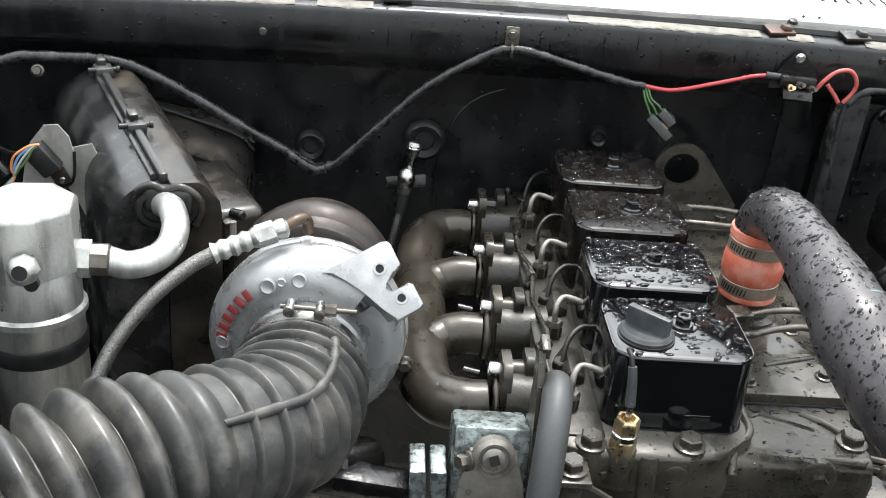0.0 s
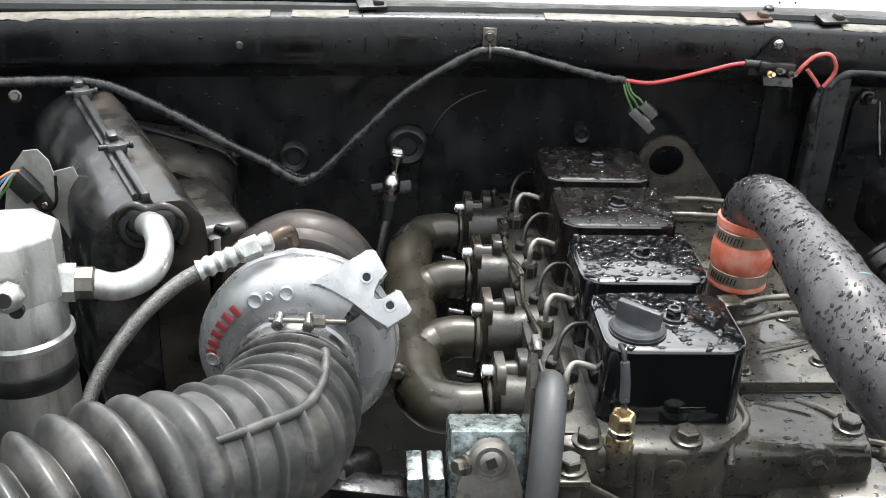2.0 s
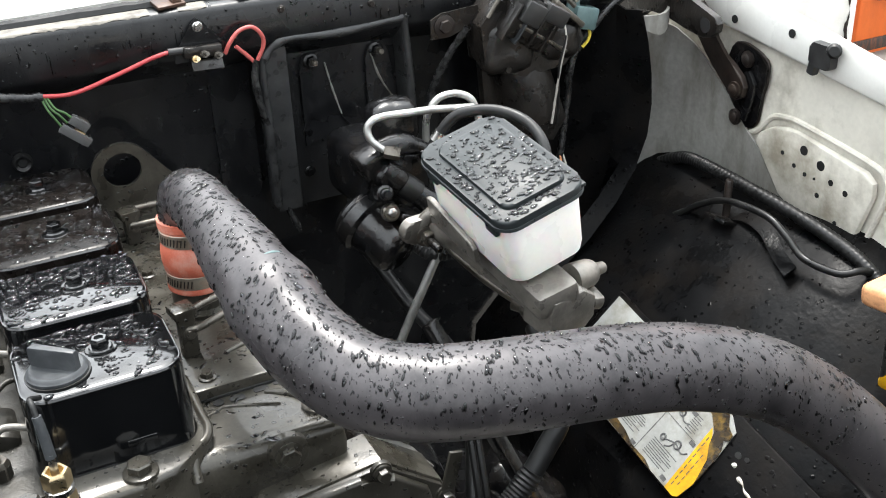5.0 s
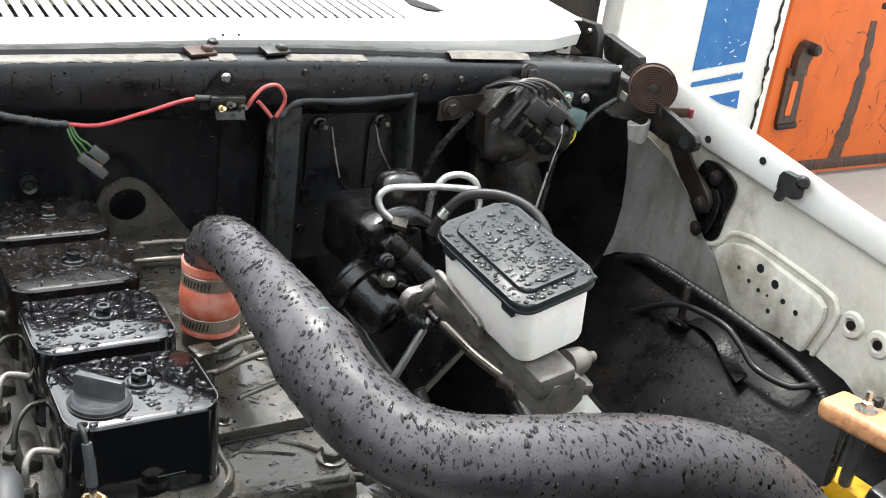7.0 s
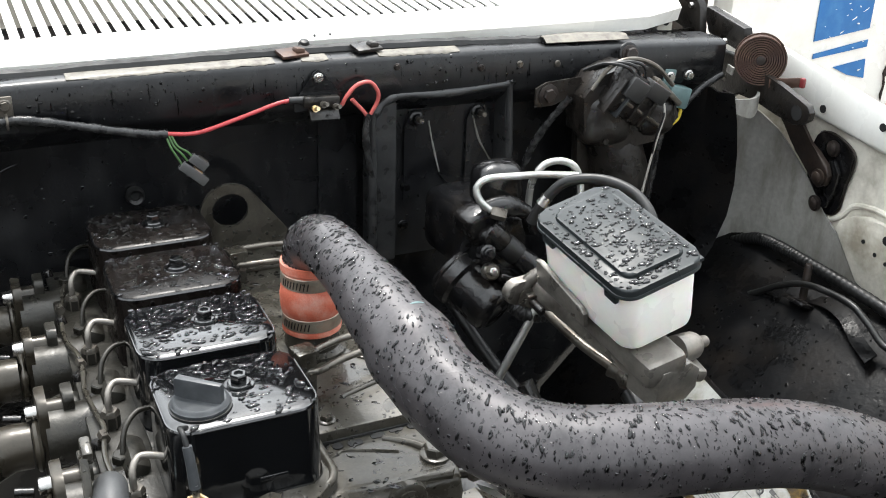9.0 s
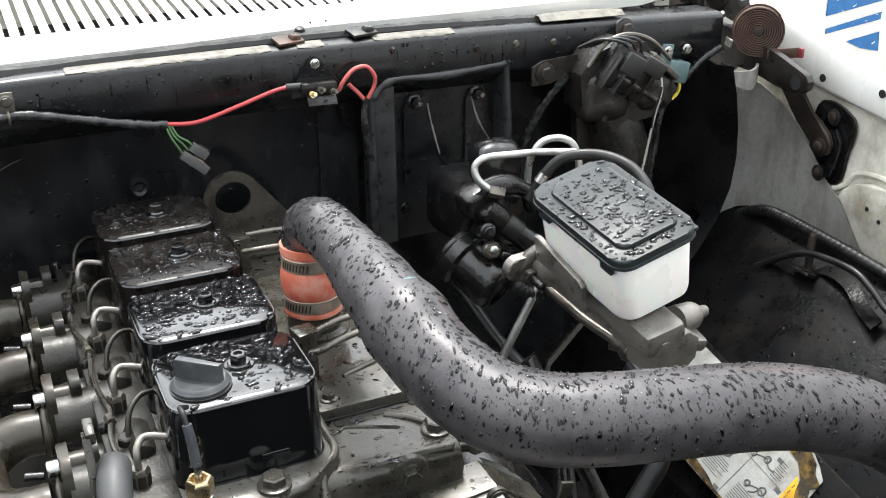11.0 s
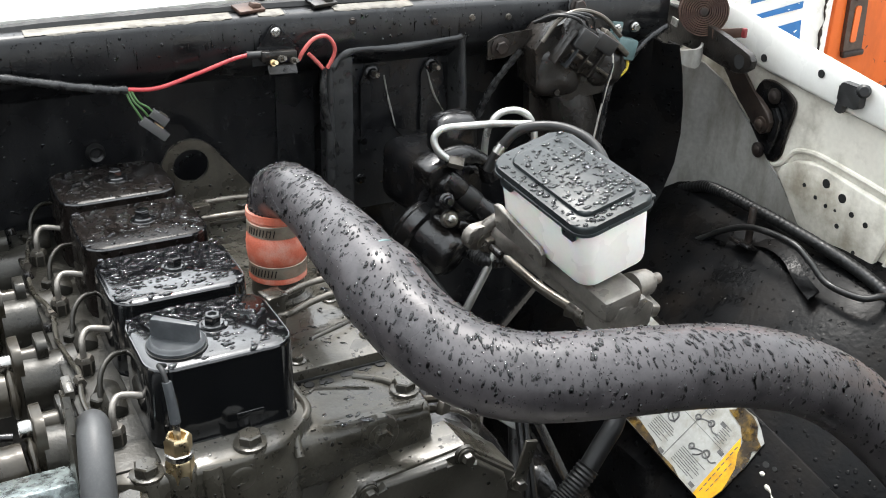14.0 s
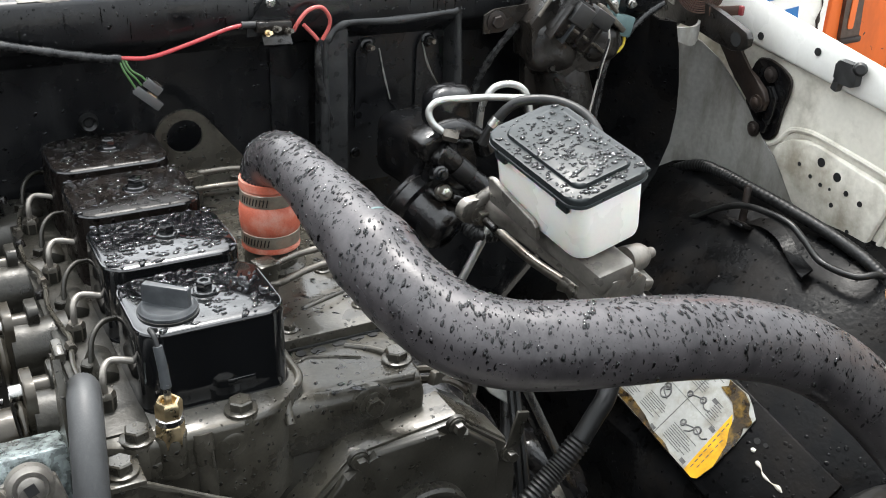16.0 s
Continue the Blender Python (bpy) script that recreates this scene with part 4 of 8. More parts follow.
    part("lifting_boss", lathe([(0.0195, -0.004), (0.0185, 0.0015), (0.0165, 0.0028)], aim((0.124, -0.0728, 0.990), (0, -1, 0)), 28), ENGINE, en)
    bolt(en, (0.124, -0.0758, 0.990), (0, -1, 0), 0.0095, 0.006)
    part("sender_boss", lathe([(0.0145, 0.985), (0.0142, 1.016), (0.0135, 1.0205), (0.0125, 1.0222)], Matrix.Translation((-0.058, -0.083, 0)), 24), ENGINE, en)
    for x, y, z in ((0.003, -0.077, 1.022), (-0.083, -0.078, 1.020), (0.163, -0.043, 1.009), (-0.103, -0.106, 1.0145)):
        part("boss", lathe([(0.0155, -0.03), (0.0148, -0.001), (0.0138, 0.001)], Matrix.Translation((x, y, z - 0.002)), 20), ENGINE, en)
        bolt(en, (x, y, z), (0, 0, 1), 0.0105, 0.009, spin=17)
    for x, y in ((0.087, 0.003), (0.162, 0.008)):
        part("bore", lathe([(0.005, 0.0), (0.005, 0.0008)], Matrix.Translation((x, y, 1.0075 if y < 0.03 else 1.0195)), 14), HOLESHADE, en)
    for x, y in ((0.086, 0.03), (0.166, 0.046), (0.16, 0.129), (0.172, 0.18), (0.172, 0.31), (0.082, 0.25), (0.082, 0.37), (0.172, 0.41)):
        bolt(en, (x, y, 1.019), (0, 0, 1), 0.0065, 0.005, name="cover_bolt")
    for x, z in ((-0.068, 0.990), (-0.009, 0.999)):
        part("casting_boss", lathe([(0.018, -0.006), (0.013, 0.0015), (0.009, 0.003), (0.0045, 0.003), (0.004, -0.001)], aim((x, -0.09, z), (0, -1, 0)), 20), ENGINE, en)
    for x in (-0.034,):
        part("casting_rib", tube([(x, -0.086, 1.016), (x, -0.091, 1.0), (x + 0.002, -0.093, 0.97), (x + 0.002, -0.09, 0.935)], lambda s: 0.010 - 0.003 * s, 12, 5), ENGINE, en)
    # gear housing and its cover
    house = [(-0.10, 0.60), (-0.10, 0.80), (-0.02, 0.845), (0.045, 0.913), (0.093, 0.961), (0.197, 0.973), (0.253, 0.929), (0.265, 0.893), (0.265, 0.60)]
    front = Matrix(((1, 0, 0, 0), (0, 0, -1, -0.058), (0, -1, 0, 0), (0, 0, 0, 1)))
    part("gear_housing", prism([(x, -z) for x, z in house], 0.042, front, 0.0025), ENGINE, en, "bronze grey gear housing")
    cover = [(0.135 + (x - 0.135) * 0.985, 0.78 + (z - 0.78) * 0.985) for x, z in house]
    part("gear_cover", prism([(x, -z) for x, z in cover], 0.006, Matrix.Translation((0, -0.0415, 0)) @ front, 0.002, segs=2), ENGINE_DARK, en, "dark gear cover plate")
    inner = [(-0.05, 0.62), (-0.05, 0.80), (0.0, 0.84), (0.063, 0.922), (0.0825, 0.9475), (0.1, 0.9515), (0.1115, 0.964), (0.174, 0.967), (0.181, 0.9605), (0.188, 0.957), (0.2045, 0.960), (0.236, 0.934), (0.241, 0.915), (0.238, 0.895), (0.24, 0.62)]
    part("cover_panel", prism([(x, -z) for x, z in inner], 0.007, Matrix.Translation((0, -0.047, 0)) @ front, 0.004, segs=3), ENGINE_DARK, en, "raised gear cover panel")
    part("cover_hub", lathe([(0.043, 0), (0.043, 0.012), (0.040, 0.0145), (0.036, 0.0145), (0.034, 0.010), (0.0, 0.010)], aim((0.162, -0.111, 0.872), (0, -1, 0)), 36, caps=False), ENGINE_DARK, en)
    for x, z in ((0.097, 0.9585), (0.194, 0.966), (0.253, 0.916), (0.256, 0.83), (0.048, 0.90)):
        part("bolt_pad", lathe([(0.0105, 0), (0.0095, 0.0035)], aim((x, -0.104, z), (0, -1, 0)), 18), ENGINE_DARK, en)
        bolt(en, (x, -0.1085, z), (0, -1, 0), 0.0062, 0.007, ENGINE_DARK, "cover_bolt")
    part("bare_edge", prism([(0.207, -0.962), (0.229, -0.948), (0.264, -0.912), (0.262, -0.909), (0.228, -0.944)], 0.022, Matrix.Translation((0, 0.018, 0)) @ front, 0.001), ALU, en, "bare bright casting edge")
    part("pump_bracket", box((0.013, 0.004, 0.046), (0.2595, -0.108, 0.939), (0, 14, 0), 0.001), ENGINE_DARK, en)
    part("injection_pump", lathe([(0.045, 0), (0.05, 0.03), (0.05, 0.12), (0.04, 0.2), (0.02, 0.22)], aim((0.235, -0.055, 0.88), (0, 1, 0)), 24), GREASY, en)
    part("pump_spring", tube([(0.235 + 0.012 * math.cos(i * 0.9), 0.0 - 0.0 + 0.0025 * i - 0.04, 0.985 + 0.012 * math.sin(i * 0.9)) for i in range(26)], 0.0018, 6, 2), DULLSTEEL, en)
    part("pump_lever", box((0.06, 0.008, 0.014), (0.222, -0.035, 0.972), (0, 18, 30), 0.002), DULLSTEEL, en)
    part("pump_shaft", lathe([(0.005, 0), (0.005, 0.026), (0.0035, 0.028)], aim((0.225, -0.04, 0.968), (0.7, -0.3, 0.3)), 12), STEEL, en)
    for i, dz in enumerate((0.0, 0.012)):
        part("pump_pipe", tube([(0.19, -0.02, 0.975 - dz), (0.215, -0.045, 0.985 - dz), (0.235, -0.05, 0.97 - dz), (0.25, -0.03, 0.93 - dz)], 0.004, 8, 5), DULLSTEEL, en)
    # added dark strip that hides a bright reflection on the deck
    part("deck_edge", box((0.047, 0.5, 0.006), (-0.0925, 0.18, 1.0195), (0, 0, 0), 0.002), ENGINE_DEEP, en)
    # exhaust ports with raised necks on the head's side
    for i in range(4):
        y = 0.0 + 0.12065 * i
        part("exhaust_port", lathe([(0.031, 0.0), (0.028, 0.02), (0.029, 0.052)], aim((-0.098, y + 0.008, 0.998), (-1, 0, 0)), 24), ENGINE_DEEP, en)
        part("port_web", box((0.05, 0.03, 0.05), (-0.118, y + 0.055, 0.985), (0, 0, 0), 0.012, segs=3), ENGINE_DEEP, en)
        part("tappet_web", box((0.02, 0.05, 0.035), (-0.09, y + 0.03, 1.018), (0, 25, 0), 0.006), ENGINE_DEEP, en)
    return en


def build_valve_covers():
    """Four separate rocker covers along the head."""
    first = None
    for i in range(4):
        y = 0.12065 * i
        if first is None:
            cv = thing("valve_cover", (0, 0, 1.02), "gloss black rocker cover beaded with rain", "valve cover", "rocker covers along the head")
            bm = bmesh.new()
            rows = []
            for w, l, z in ((0.131, 0.107, 1.018), (0.131, 0.107, 1.0205), (0.1295, 0.1055, 1.022), (0.128, 0.1035, 1.03), (0.126, 0.102, 1.088), (0.1235, 0.0995, 1.0935), (0.1185, 0.0945, 1.0952)):
                rows.append([bm.verts.new((x, yy, z)) for x, yy in rounded(w, l, 0.022, 6, -0.006, -0.003)])
            for a, b in zip(rows[:-1], rows[1:]):
                for k in range(len(a)):
                    bm.faces.new((a[k], a[(k + 1) % len(a)], b[(k + 1) % len(b)], b[k]))
            bm.faces.new(rows[-1])
            part("cover_shell", bm, GLOSS, cv)
            part("rim", tube([(x, yy, 1.0922) for x, yy in rounded(0.1225, 0.0985, 0.021, 6, -0.006, -0.003) + rounded(0.1225, 0.0985, 0.021, 6, -0.006, -0.003)[:1]], 0.0018, 6, 1, caps=False), GLOSS, cv)
            part("front_tab", box((0.024, 0.0016, 0.006), (0.012, -0.0546, 1.035), (2, 0, 0), 0.0007), GLOSS, cv)
            part("bolt_pit", lathe([(0.0135, 1.0950), (0.0128, 1.0958), (0.0115, 1.0953)], Matrix(), 24), GLOSS, cv)
            stud = part("cover_bolt", lathe([(0.0098, 1.094), (0.0098, 1.0972), (0.0088, 1.0982), (0.006, 1.0984)], Matrix(), 20), GLOSS, cv)
            part("bolt_head", lathe([(0.0074, 1.097), (0.0074, 1.1052), (0.0064, 1.1064), (0.0042, 1.1064), (0.0036, 1.1046)], pose(0, 0, 0, 0, 0, 12), 6), GLOSS, stud)
            first = cv
        else:
            cv = copy_thing(first, Matrix.Translation((0, y, 1.02)))
            if i > 1:
                tagged(cv, "black rocker cover with fine spray, dark reflection put in its paint")
                # rear two shells take the dimmed paint in place of a dark reflection
                for ch in cv.children:
                    if ch.name.startswith("cover_shell"):
                        ch.data = ch.data.copy()
                        ch.data.materials[0] = GLOSSDIM
        BASE[cv] = Vector((0, y, 1.02))
    cap = thing("oil_filler_cap", (-0.037, -0.02, 1.096), "black ribbed oil filler cap on the front rocker cover", "oil cap")
    at = Matrix.Translation((-0.037, -0.02, 1.0955))
    part("cap_disc", lathe([(0.022, 0), (0.0242, 0.002), (0.0242, 0.0042), (0.0228, 0.0055), (0.0222, 0.0068), (0.0205, 0.0078), (0.013, 0.0066), (0.0, 0.0066)], at, 36, caps=False), GREYPLASTIC, cap)
    part("collar", lathe([(0.025, -0.001), (0.0255, 0.0015), (0.023, 0.002)], at, 36), BLACKRUBBER, cap)
    part("grip", prism([(-0.0205, -0.0042), (0.0205, -0.003), (0.0205, 0.003), (-0.0205, 0.0042)], 0.018, at @ pose(0, 0, 0.006, 0, 0, -42), 0.0022), GREYPLASTIC, cap)
    # beads of water: large on the two front covers, fine behind
    for i, (n, r0, r1) in enumerate(((240, 0.0007, 0.0032), (280, 0.0007, 0.0032), (230, 0.0007, 0.0024), (200, 0.0007, 0.0022))):
        spots = []
        for _ in range(n):
            x, y = rnd.uniform(-0.064, 0.052), rnd.uniform(-0.05, 0.044)
            if math.hypot(x, y) < 0.013 or (i == 0 and math.hypot(x + 0.037, y + 0.02) < 0.03):
                continue
            r = r0 + (r1 - r0) * rnd.random() ** 2.2
            spots.append(((x, y + 0.12065 * i, 1.0953), (0, 0, 1), r * rnd.uniform(1.0, 2.4), r, r * 0.62, rnd.uniform(-40, 60)))
        solo("water_beads", drops(spots), DARKWATER, "dark-tinted rain beads on a rocker cover", "water", "rain beads", "stuff", crease=80)


def build_head_beads():
    spots = []
    for _ in range(330):
        x, y = rnd.uniform(0.072, 0.185), rnd.uniform(-0.07, 0.4)
        plate = y > 0.036
        if (plate and math.hypot(x - 0.118, y - 0.166) < 0.04) or (not plate and x > 0.165):
            continue
        r = 0.0005 + 0.0024 * rnd.random() ** 2.8
        spots.append(((x, y, 1.0191 if plate else 1.0071), (0, 0, 1), r * rnd.uniform(1.0, 3.2), r, r * 0.4, rnd.uniform(-50, 60)))
    solo("water_beads", drops(spots), DARKWATER, "rain beads on the intake cover plate", "water", "rain beads", "stuff", crease=80)


def build_exhaust():
    man = thing("exhaust_manifold", (-0.2, 0.19, 1.0), "brown painted cast exhaust manifold with four curved runners", "exhaust manifold")
    part("log", tube([(-0.160, 0.370, 0.995), (-0.180, 0.371, 0.994), (-0.203, 0.364, 0.991), (-0.219, 0.335, 0.988), (-0.224, 0.28, 0.986), (-0.224, 0.18, 0.984), (-0.224, 0.10, 0.982), (-0.221, 0.058, 0.983), (-0.208, 0.023, 0.987), (-0.186, 0.009, 0.991), (-0.163, 0.008, 0.994)], lambda s: 0.0215 + 0.006 * math.sin(math.pi * s) ** 0.7, 24, 7, wobble=0.03), MANIFOLD, man)
    ends = ((0.008, 0.994), (0.129, 0.994), (0.249, 0.995), (0.370, 0.995))
    for i, (y, z) in enumerate(ends):
        if 0 < i < 3:
            part("runner", tube([(-0.226, y - 0.028, 0.984), (-0.216, y - 0.016, 0.986), (-0.202, y - 0.004, 0.989), (-0.183, y, z), (-0.163, y, z)], lambda s: 0.0235 - 0.002 * s, 24, 7, wobble=0.03), MANIFOLD, man)
        fl = part("port_flange", prism(rounded(0.046, 0.082, 0.014), 0.009, aim((-0.146, y + 0.004, 1.003), (-1, 0, 0)), 0.002), MANIFOLD, man)
        part("weld_bead", tube([(-0.158, y + 0.0235 * math.cos(a * 0.4), z + 0.0235 * math.sin(a * 0.4)) for a in range(17)], 0.003, 8, 3, wobble=0.9), MANIFOLD, fl)
    for y in (0.023, 0.137, 0.262, 0.383):
        part("spacer", lathe([(0.0105, 0), (0.0105, 0.021), (0.0095, 0.022)], aim((-0.132, y, 1.022), (-1, 0, 0)), 18), MANIFOLD, man)
        part("lock_tab", prism(rounded(0.03, 0.05, 0.008), 0.010, aim((-0.122, y + 0.003, 1.016), (-1, 0, 0)), 0.002), ENGINE_DEEP, man)
        part("manifold_bolt", lathe([(0.0076, 0.0), (0.0076, 0.0105), (0.007, 0.0118), (0.0045, 0.0118), (0.004, 0.007)], aim((-0.153, y, 1.022), (-1, 0, 0)), 16), STEEL, man, "bright cap screw")
    for y in (0.062, 0.182, 0.304):
        part("stud_end", lathe([(0.0045, 0), (0.0045, 0.016)], aim((-0.168, y, 0.99), (-1, 0.2, 0.1)), 10), GREASY, man)
    part("turbo_flange", box((0.05, 0.07, 0.018), (-0.246, 0.08, 0.992), (0, 50, 0), 0.004), MANIFOLD, man)


def build_turbo():
    tu = thing("turbocharger", (-0.33, 0.04, 0.95), "cast aluminium turbocharger with a rusty turbine housing behind", "turbocharger")
    axis = Vector((-0.05, -1, 0.0)).normalized()
    c = Vector((-0.332, 0.032, 1.040))
    q = aim(c, axis)
    # scroll: a tube that grows round the axis
    pts, n = [], 44
    for i in range(n):
        a = radians(42 - 350 * i / (n - 1))
        pts.append(q @ Vector((0.066 * math.cos(a), 0.066 * math.sin(a), 0.0)))
    part("compressor_scroll", tube(pts, lambda s: 0.019 + 0.012 * s, 18, raw=True), CAST, tu)
    part("compressor_cover", lathe([(0.075, -0.03), (0.088, -0.02), (0.084, 0.0), (0.072, 0.008), (0.069, 0.012), (0.0665, 0.012), (0.066, 0.005), (0.0635, 0.004), (0.063, 0.014), (0.0615, 0.0165), (0.059, 0.0165), (0.0575, 0.01), (0.055, 0.01), (0.0545, 0.034), (0.052, 0.036), (0.052, 0.07)], q, 48), CAST, tu, "smooth cast compressor cover")
    part("back_plate", lathe([(0.083, -0.036), (0.088, -0.032), (0.09, -0.022), (0.088, -0.014)], q, 48), CAST, tu)
    part("centre_housing", lathe([(0.045, -0.1), (0.045, -0.03)], q, 24), RUST, tu)
    tq = aim(c + Vector((-0.003, 0.082, 0.013)), axis)
    part("turbine_housing", lathe([(0.05, -0.06), (0.07, -0.045), (0.079, -0.02), (0.079, -0.004), (0.073, 0.004), (0.076, 0.010), (0.073, 0.018), (0.064, 0.028), (0.05, 0.034)], tq, 48), RUST, tu, "dark rusty turbine housing")
    part("band_clamp", lathe([(0.072, 0.022), (0.075, 0.024), (0.075, 0.03), (0.071, 0.033)], tq, 40), RUST, tu)
    # outlet bracket with a forked end
    fork = [(-0.040, 0.0), (-0.0335, 0.0018), (0.0077, 0.0317), (0.0135, 0.0325), (0.0165, 0.0306), (0.0268, 0.0137), (0.0225, 0.0062), (0.0142, -0.0035), (0.0142, -0.0095), (0.0175, -0.0125), (0.0225, -0.0128), (0.0344, -0.0015), (0.0395, -0.0025), (0.0497, -0.0183), (0.0478, -0.0226), (0.0285, -0.0359), (0.0155, -0.0264), (-0.002, -0.0115), (-0.016, -0.004)]
    fm = Matrix.Translation((-0.281, 0.018, 1.113)) @ Vector((-0.05, -0.8, 0.55)).to_track_quat("Z", "Y").to_matrix().to_4x4()
    br = part("outlet_bracket", prism(fork, 0.022, fm, 0.002), CAST, tu, "forked cast bracket")
    part("bracket_web", tube([(-0.318, 0.015, 1.112), (-0.29, 0.018, 1.105), (-0.272, 0.02, 1.092), (-0.258, 0.02, 1.075)], lambda s: 0.011 - 0.003 * s, 14, 7), CAST, br)
    part("bracket_pedestal", prism([(-0.036, 0.0), (0.006, 0.028), (0.02, 0.016), (0.010, -0.003), (0.010, -0.013), (0.022, -0.019), (0.03, -0.03), (0.015, -0.0245), (-0.002, -0.010), (-0.016, -0.003)], 0.04, fm @ Matrix.Translation((0, 0, -0.038)), 0.0), CAST, br)
    for x, y in ((0.0094, 0.008), (0.0306, -0.0155)):
        part("bracket_hole", lathe([(0.0036, 0.0), (0.0036, 0.0228)], fm @ Matrix.Translation((x, y, 0)), 14), HOLESHADE, br)
        part("hole_boss", lathe([(0.0062, 0.021), (0.0058, 0.0234), (0.0038, 0.0234)], fm @ Matrix.Translation((x, y, 0)), 18, caps=False), CAST, br)
    # raised badge as plain red bars on the scroll
    for k in range(6):
        a = radians(171 - 7.4 * k)
        p = q @ Vector((0.0765 * math.cos(a), 0.0765 * math.sin(a), 0.0285 - 0.0004 * abs(k - 2.5)))
        up = (p - c).normalized()
        z = (axis + 0.35 * up).normalized()
        side = z.cross(up).normalized()
        mm = Matrix.Translation(p) @ Matrix((side, z.cross(side), z)).transposed().to_4x4()
        part("red_badge_bar", box((0.0062, 0.0105, 0.0016), bevel=0.0006, m=mm), REDPAINT, tu, "short raised red bar")
    for a, r in ((118, 0.0075), (96, 0.007), (108, 0.004), (176, 0.007)):
        p = q @ Vector((0.075 * math.cos(radians(a)), 0.075 * math.sin(radians(a)), 0.0275))
        part("cast_boss", lathe([(r, -0.004), (r, 0.001), (r * 0.8, 0.0018), (r * 0.55, 0.0008)], aim(p, axis + 0.3 * (p - c).normalized()), 20), CAST, tu)
    for a in (-70, -20, -120):
        bolt(tu, q @ Vector((0.095 * math.cos(radians(a)), 0.095 * math.sin(radians(a)), -0.018)), axis, 0.006, 0.006, DULLSTEEL)
    # clamp round the inlet
    cl = part("inlet_clamp", lathe([(0.0555, 0.047), (0.0575, 0.048), (0.0575, 0.06), (0.0555, 0.061)], q, 44), STEEL, tu, "bright T-bolt band clamp")
    for s in (-0.012, 0.014):
        part("clamp_trunnion", lathe([(0.005, -0.008), (0.005, 0.008)], aim(q @ Vector((s, 0.0625, 0.054)), axis), 14), STEEL, cl)
    d = (q.to_3x3() @ Vector((1, 0, 0)))
    part("clamp_bolt", lathe([(0.0024, -0.02), (0.0024, 0.045)], aim(q @ Vector((0, 0.0635, 0.054)), d), 10), DULLSTEEL, cl)
    part("clamp_nut", lathe([(0.0055, 0.018), (0.0055, 0.028)], aim(q @ Vector((0, 0.0635, 0.054)), d), 6), DULLSTEEL, cl)
    part("oil_fitting", lathe([(0.011, -0.02), (0.0095, -0.001), (0.0078, 0.002), (0.0075, 0.006)], aim((-0.338, 0.054, 1.124), (0, 0, 1)), 16), CAST, tu)
    part("wastegate_pin", tube([(-0.403, 0.04, 1.125), (-0.403, 0.04, 1.15)], 0.003, 8, 2), DULLSTEEL, tu)
    return tu, q


def build_intake_duct(q):
    du = thing("intake_duct", (-0.45, -0.15, 0.98), "grey ribbed rubber intake duct clamped to the turbo", "air duct")
    start = q @ Vector((0, 0, 0.052))
    mid = [start, q @ Vector((0, 0, 0.085)) + Vector((0, 0, 0.002)), Vector((-0.340, -0.085, 1.046)), Vector((-0.351, -0.122, 1.052)), Vector((-0.376, -0.153, 1.062)), Vector((-0.412, -0.187, 1.071)), Vector((-0.446, -0.216, 1.074)), Vector((-0.475, -0.24, 1.072)), Vector((-0.529, -0.28, 1.061)), Vector((-0.58, -0.317, 1.05)), Vector((-0.66, -0.37, 1.02)), Vector((-0.74, -0.43, 0.99))]
    pts = curve_points(mid, 70)
    total = [0.0]
    for a, b in zip(pts[:-1], pts[1:]):
        total.append(total[-1] + (b - a).length)
    elbow_end = 0.1805

    def r_at(d):
        if d < elbow_end:
            ring = max(0.0, 1 - (abs(((d + 0.004) % 0.0235) - 0.0035) / 0.0034) ** 2) if d > 0.012 else 0
            return 0.0525 + 0.003 * min(1, d / 0.05) + 0.0068 * ring
        ph = ((d - elbow_end) % 0.0225) / 0.0225
        grow = min(1.0, (d - elbow_end) / 0.06)
        return 0.0555 + (0.0055 + 0.0125 * grow) * math.sin(math.pi * ph) ** 0.95
    n = len(pts)

    def rad(s):
        return r_at(total[min(n - 1, round(s * (n - 1)))])
    part("ribbed_hose", tube(pts, rad, 40, raw=True), RUBBER, du)
    # moulded lengthwise rib on the elbow
    fr = along(pts)
    line = []
    for i in range(0, n, 24):
        if 0.03 < total[i] < elbow_end + 0.012:
            t = fr[i][0]
            upw = (Vector((0, 0, 1)) - t.z * t).normalized()
            a = radians(30 + 8 * min(1, (total[i] - 0.03) / 0.05))
            line.append(pts[i] + (upw * math.cos(a) + upw.cross(t) * math.sin(a)) * (0.0572 + 0.0015 * min(1, total[i] / 0.05)))
    part("seam_rib", tube(line, lambda s: 0.0042 - 0.0016 * max(0.0, s - 0.85) / 0.15, 10, 8), RUBBER, du)


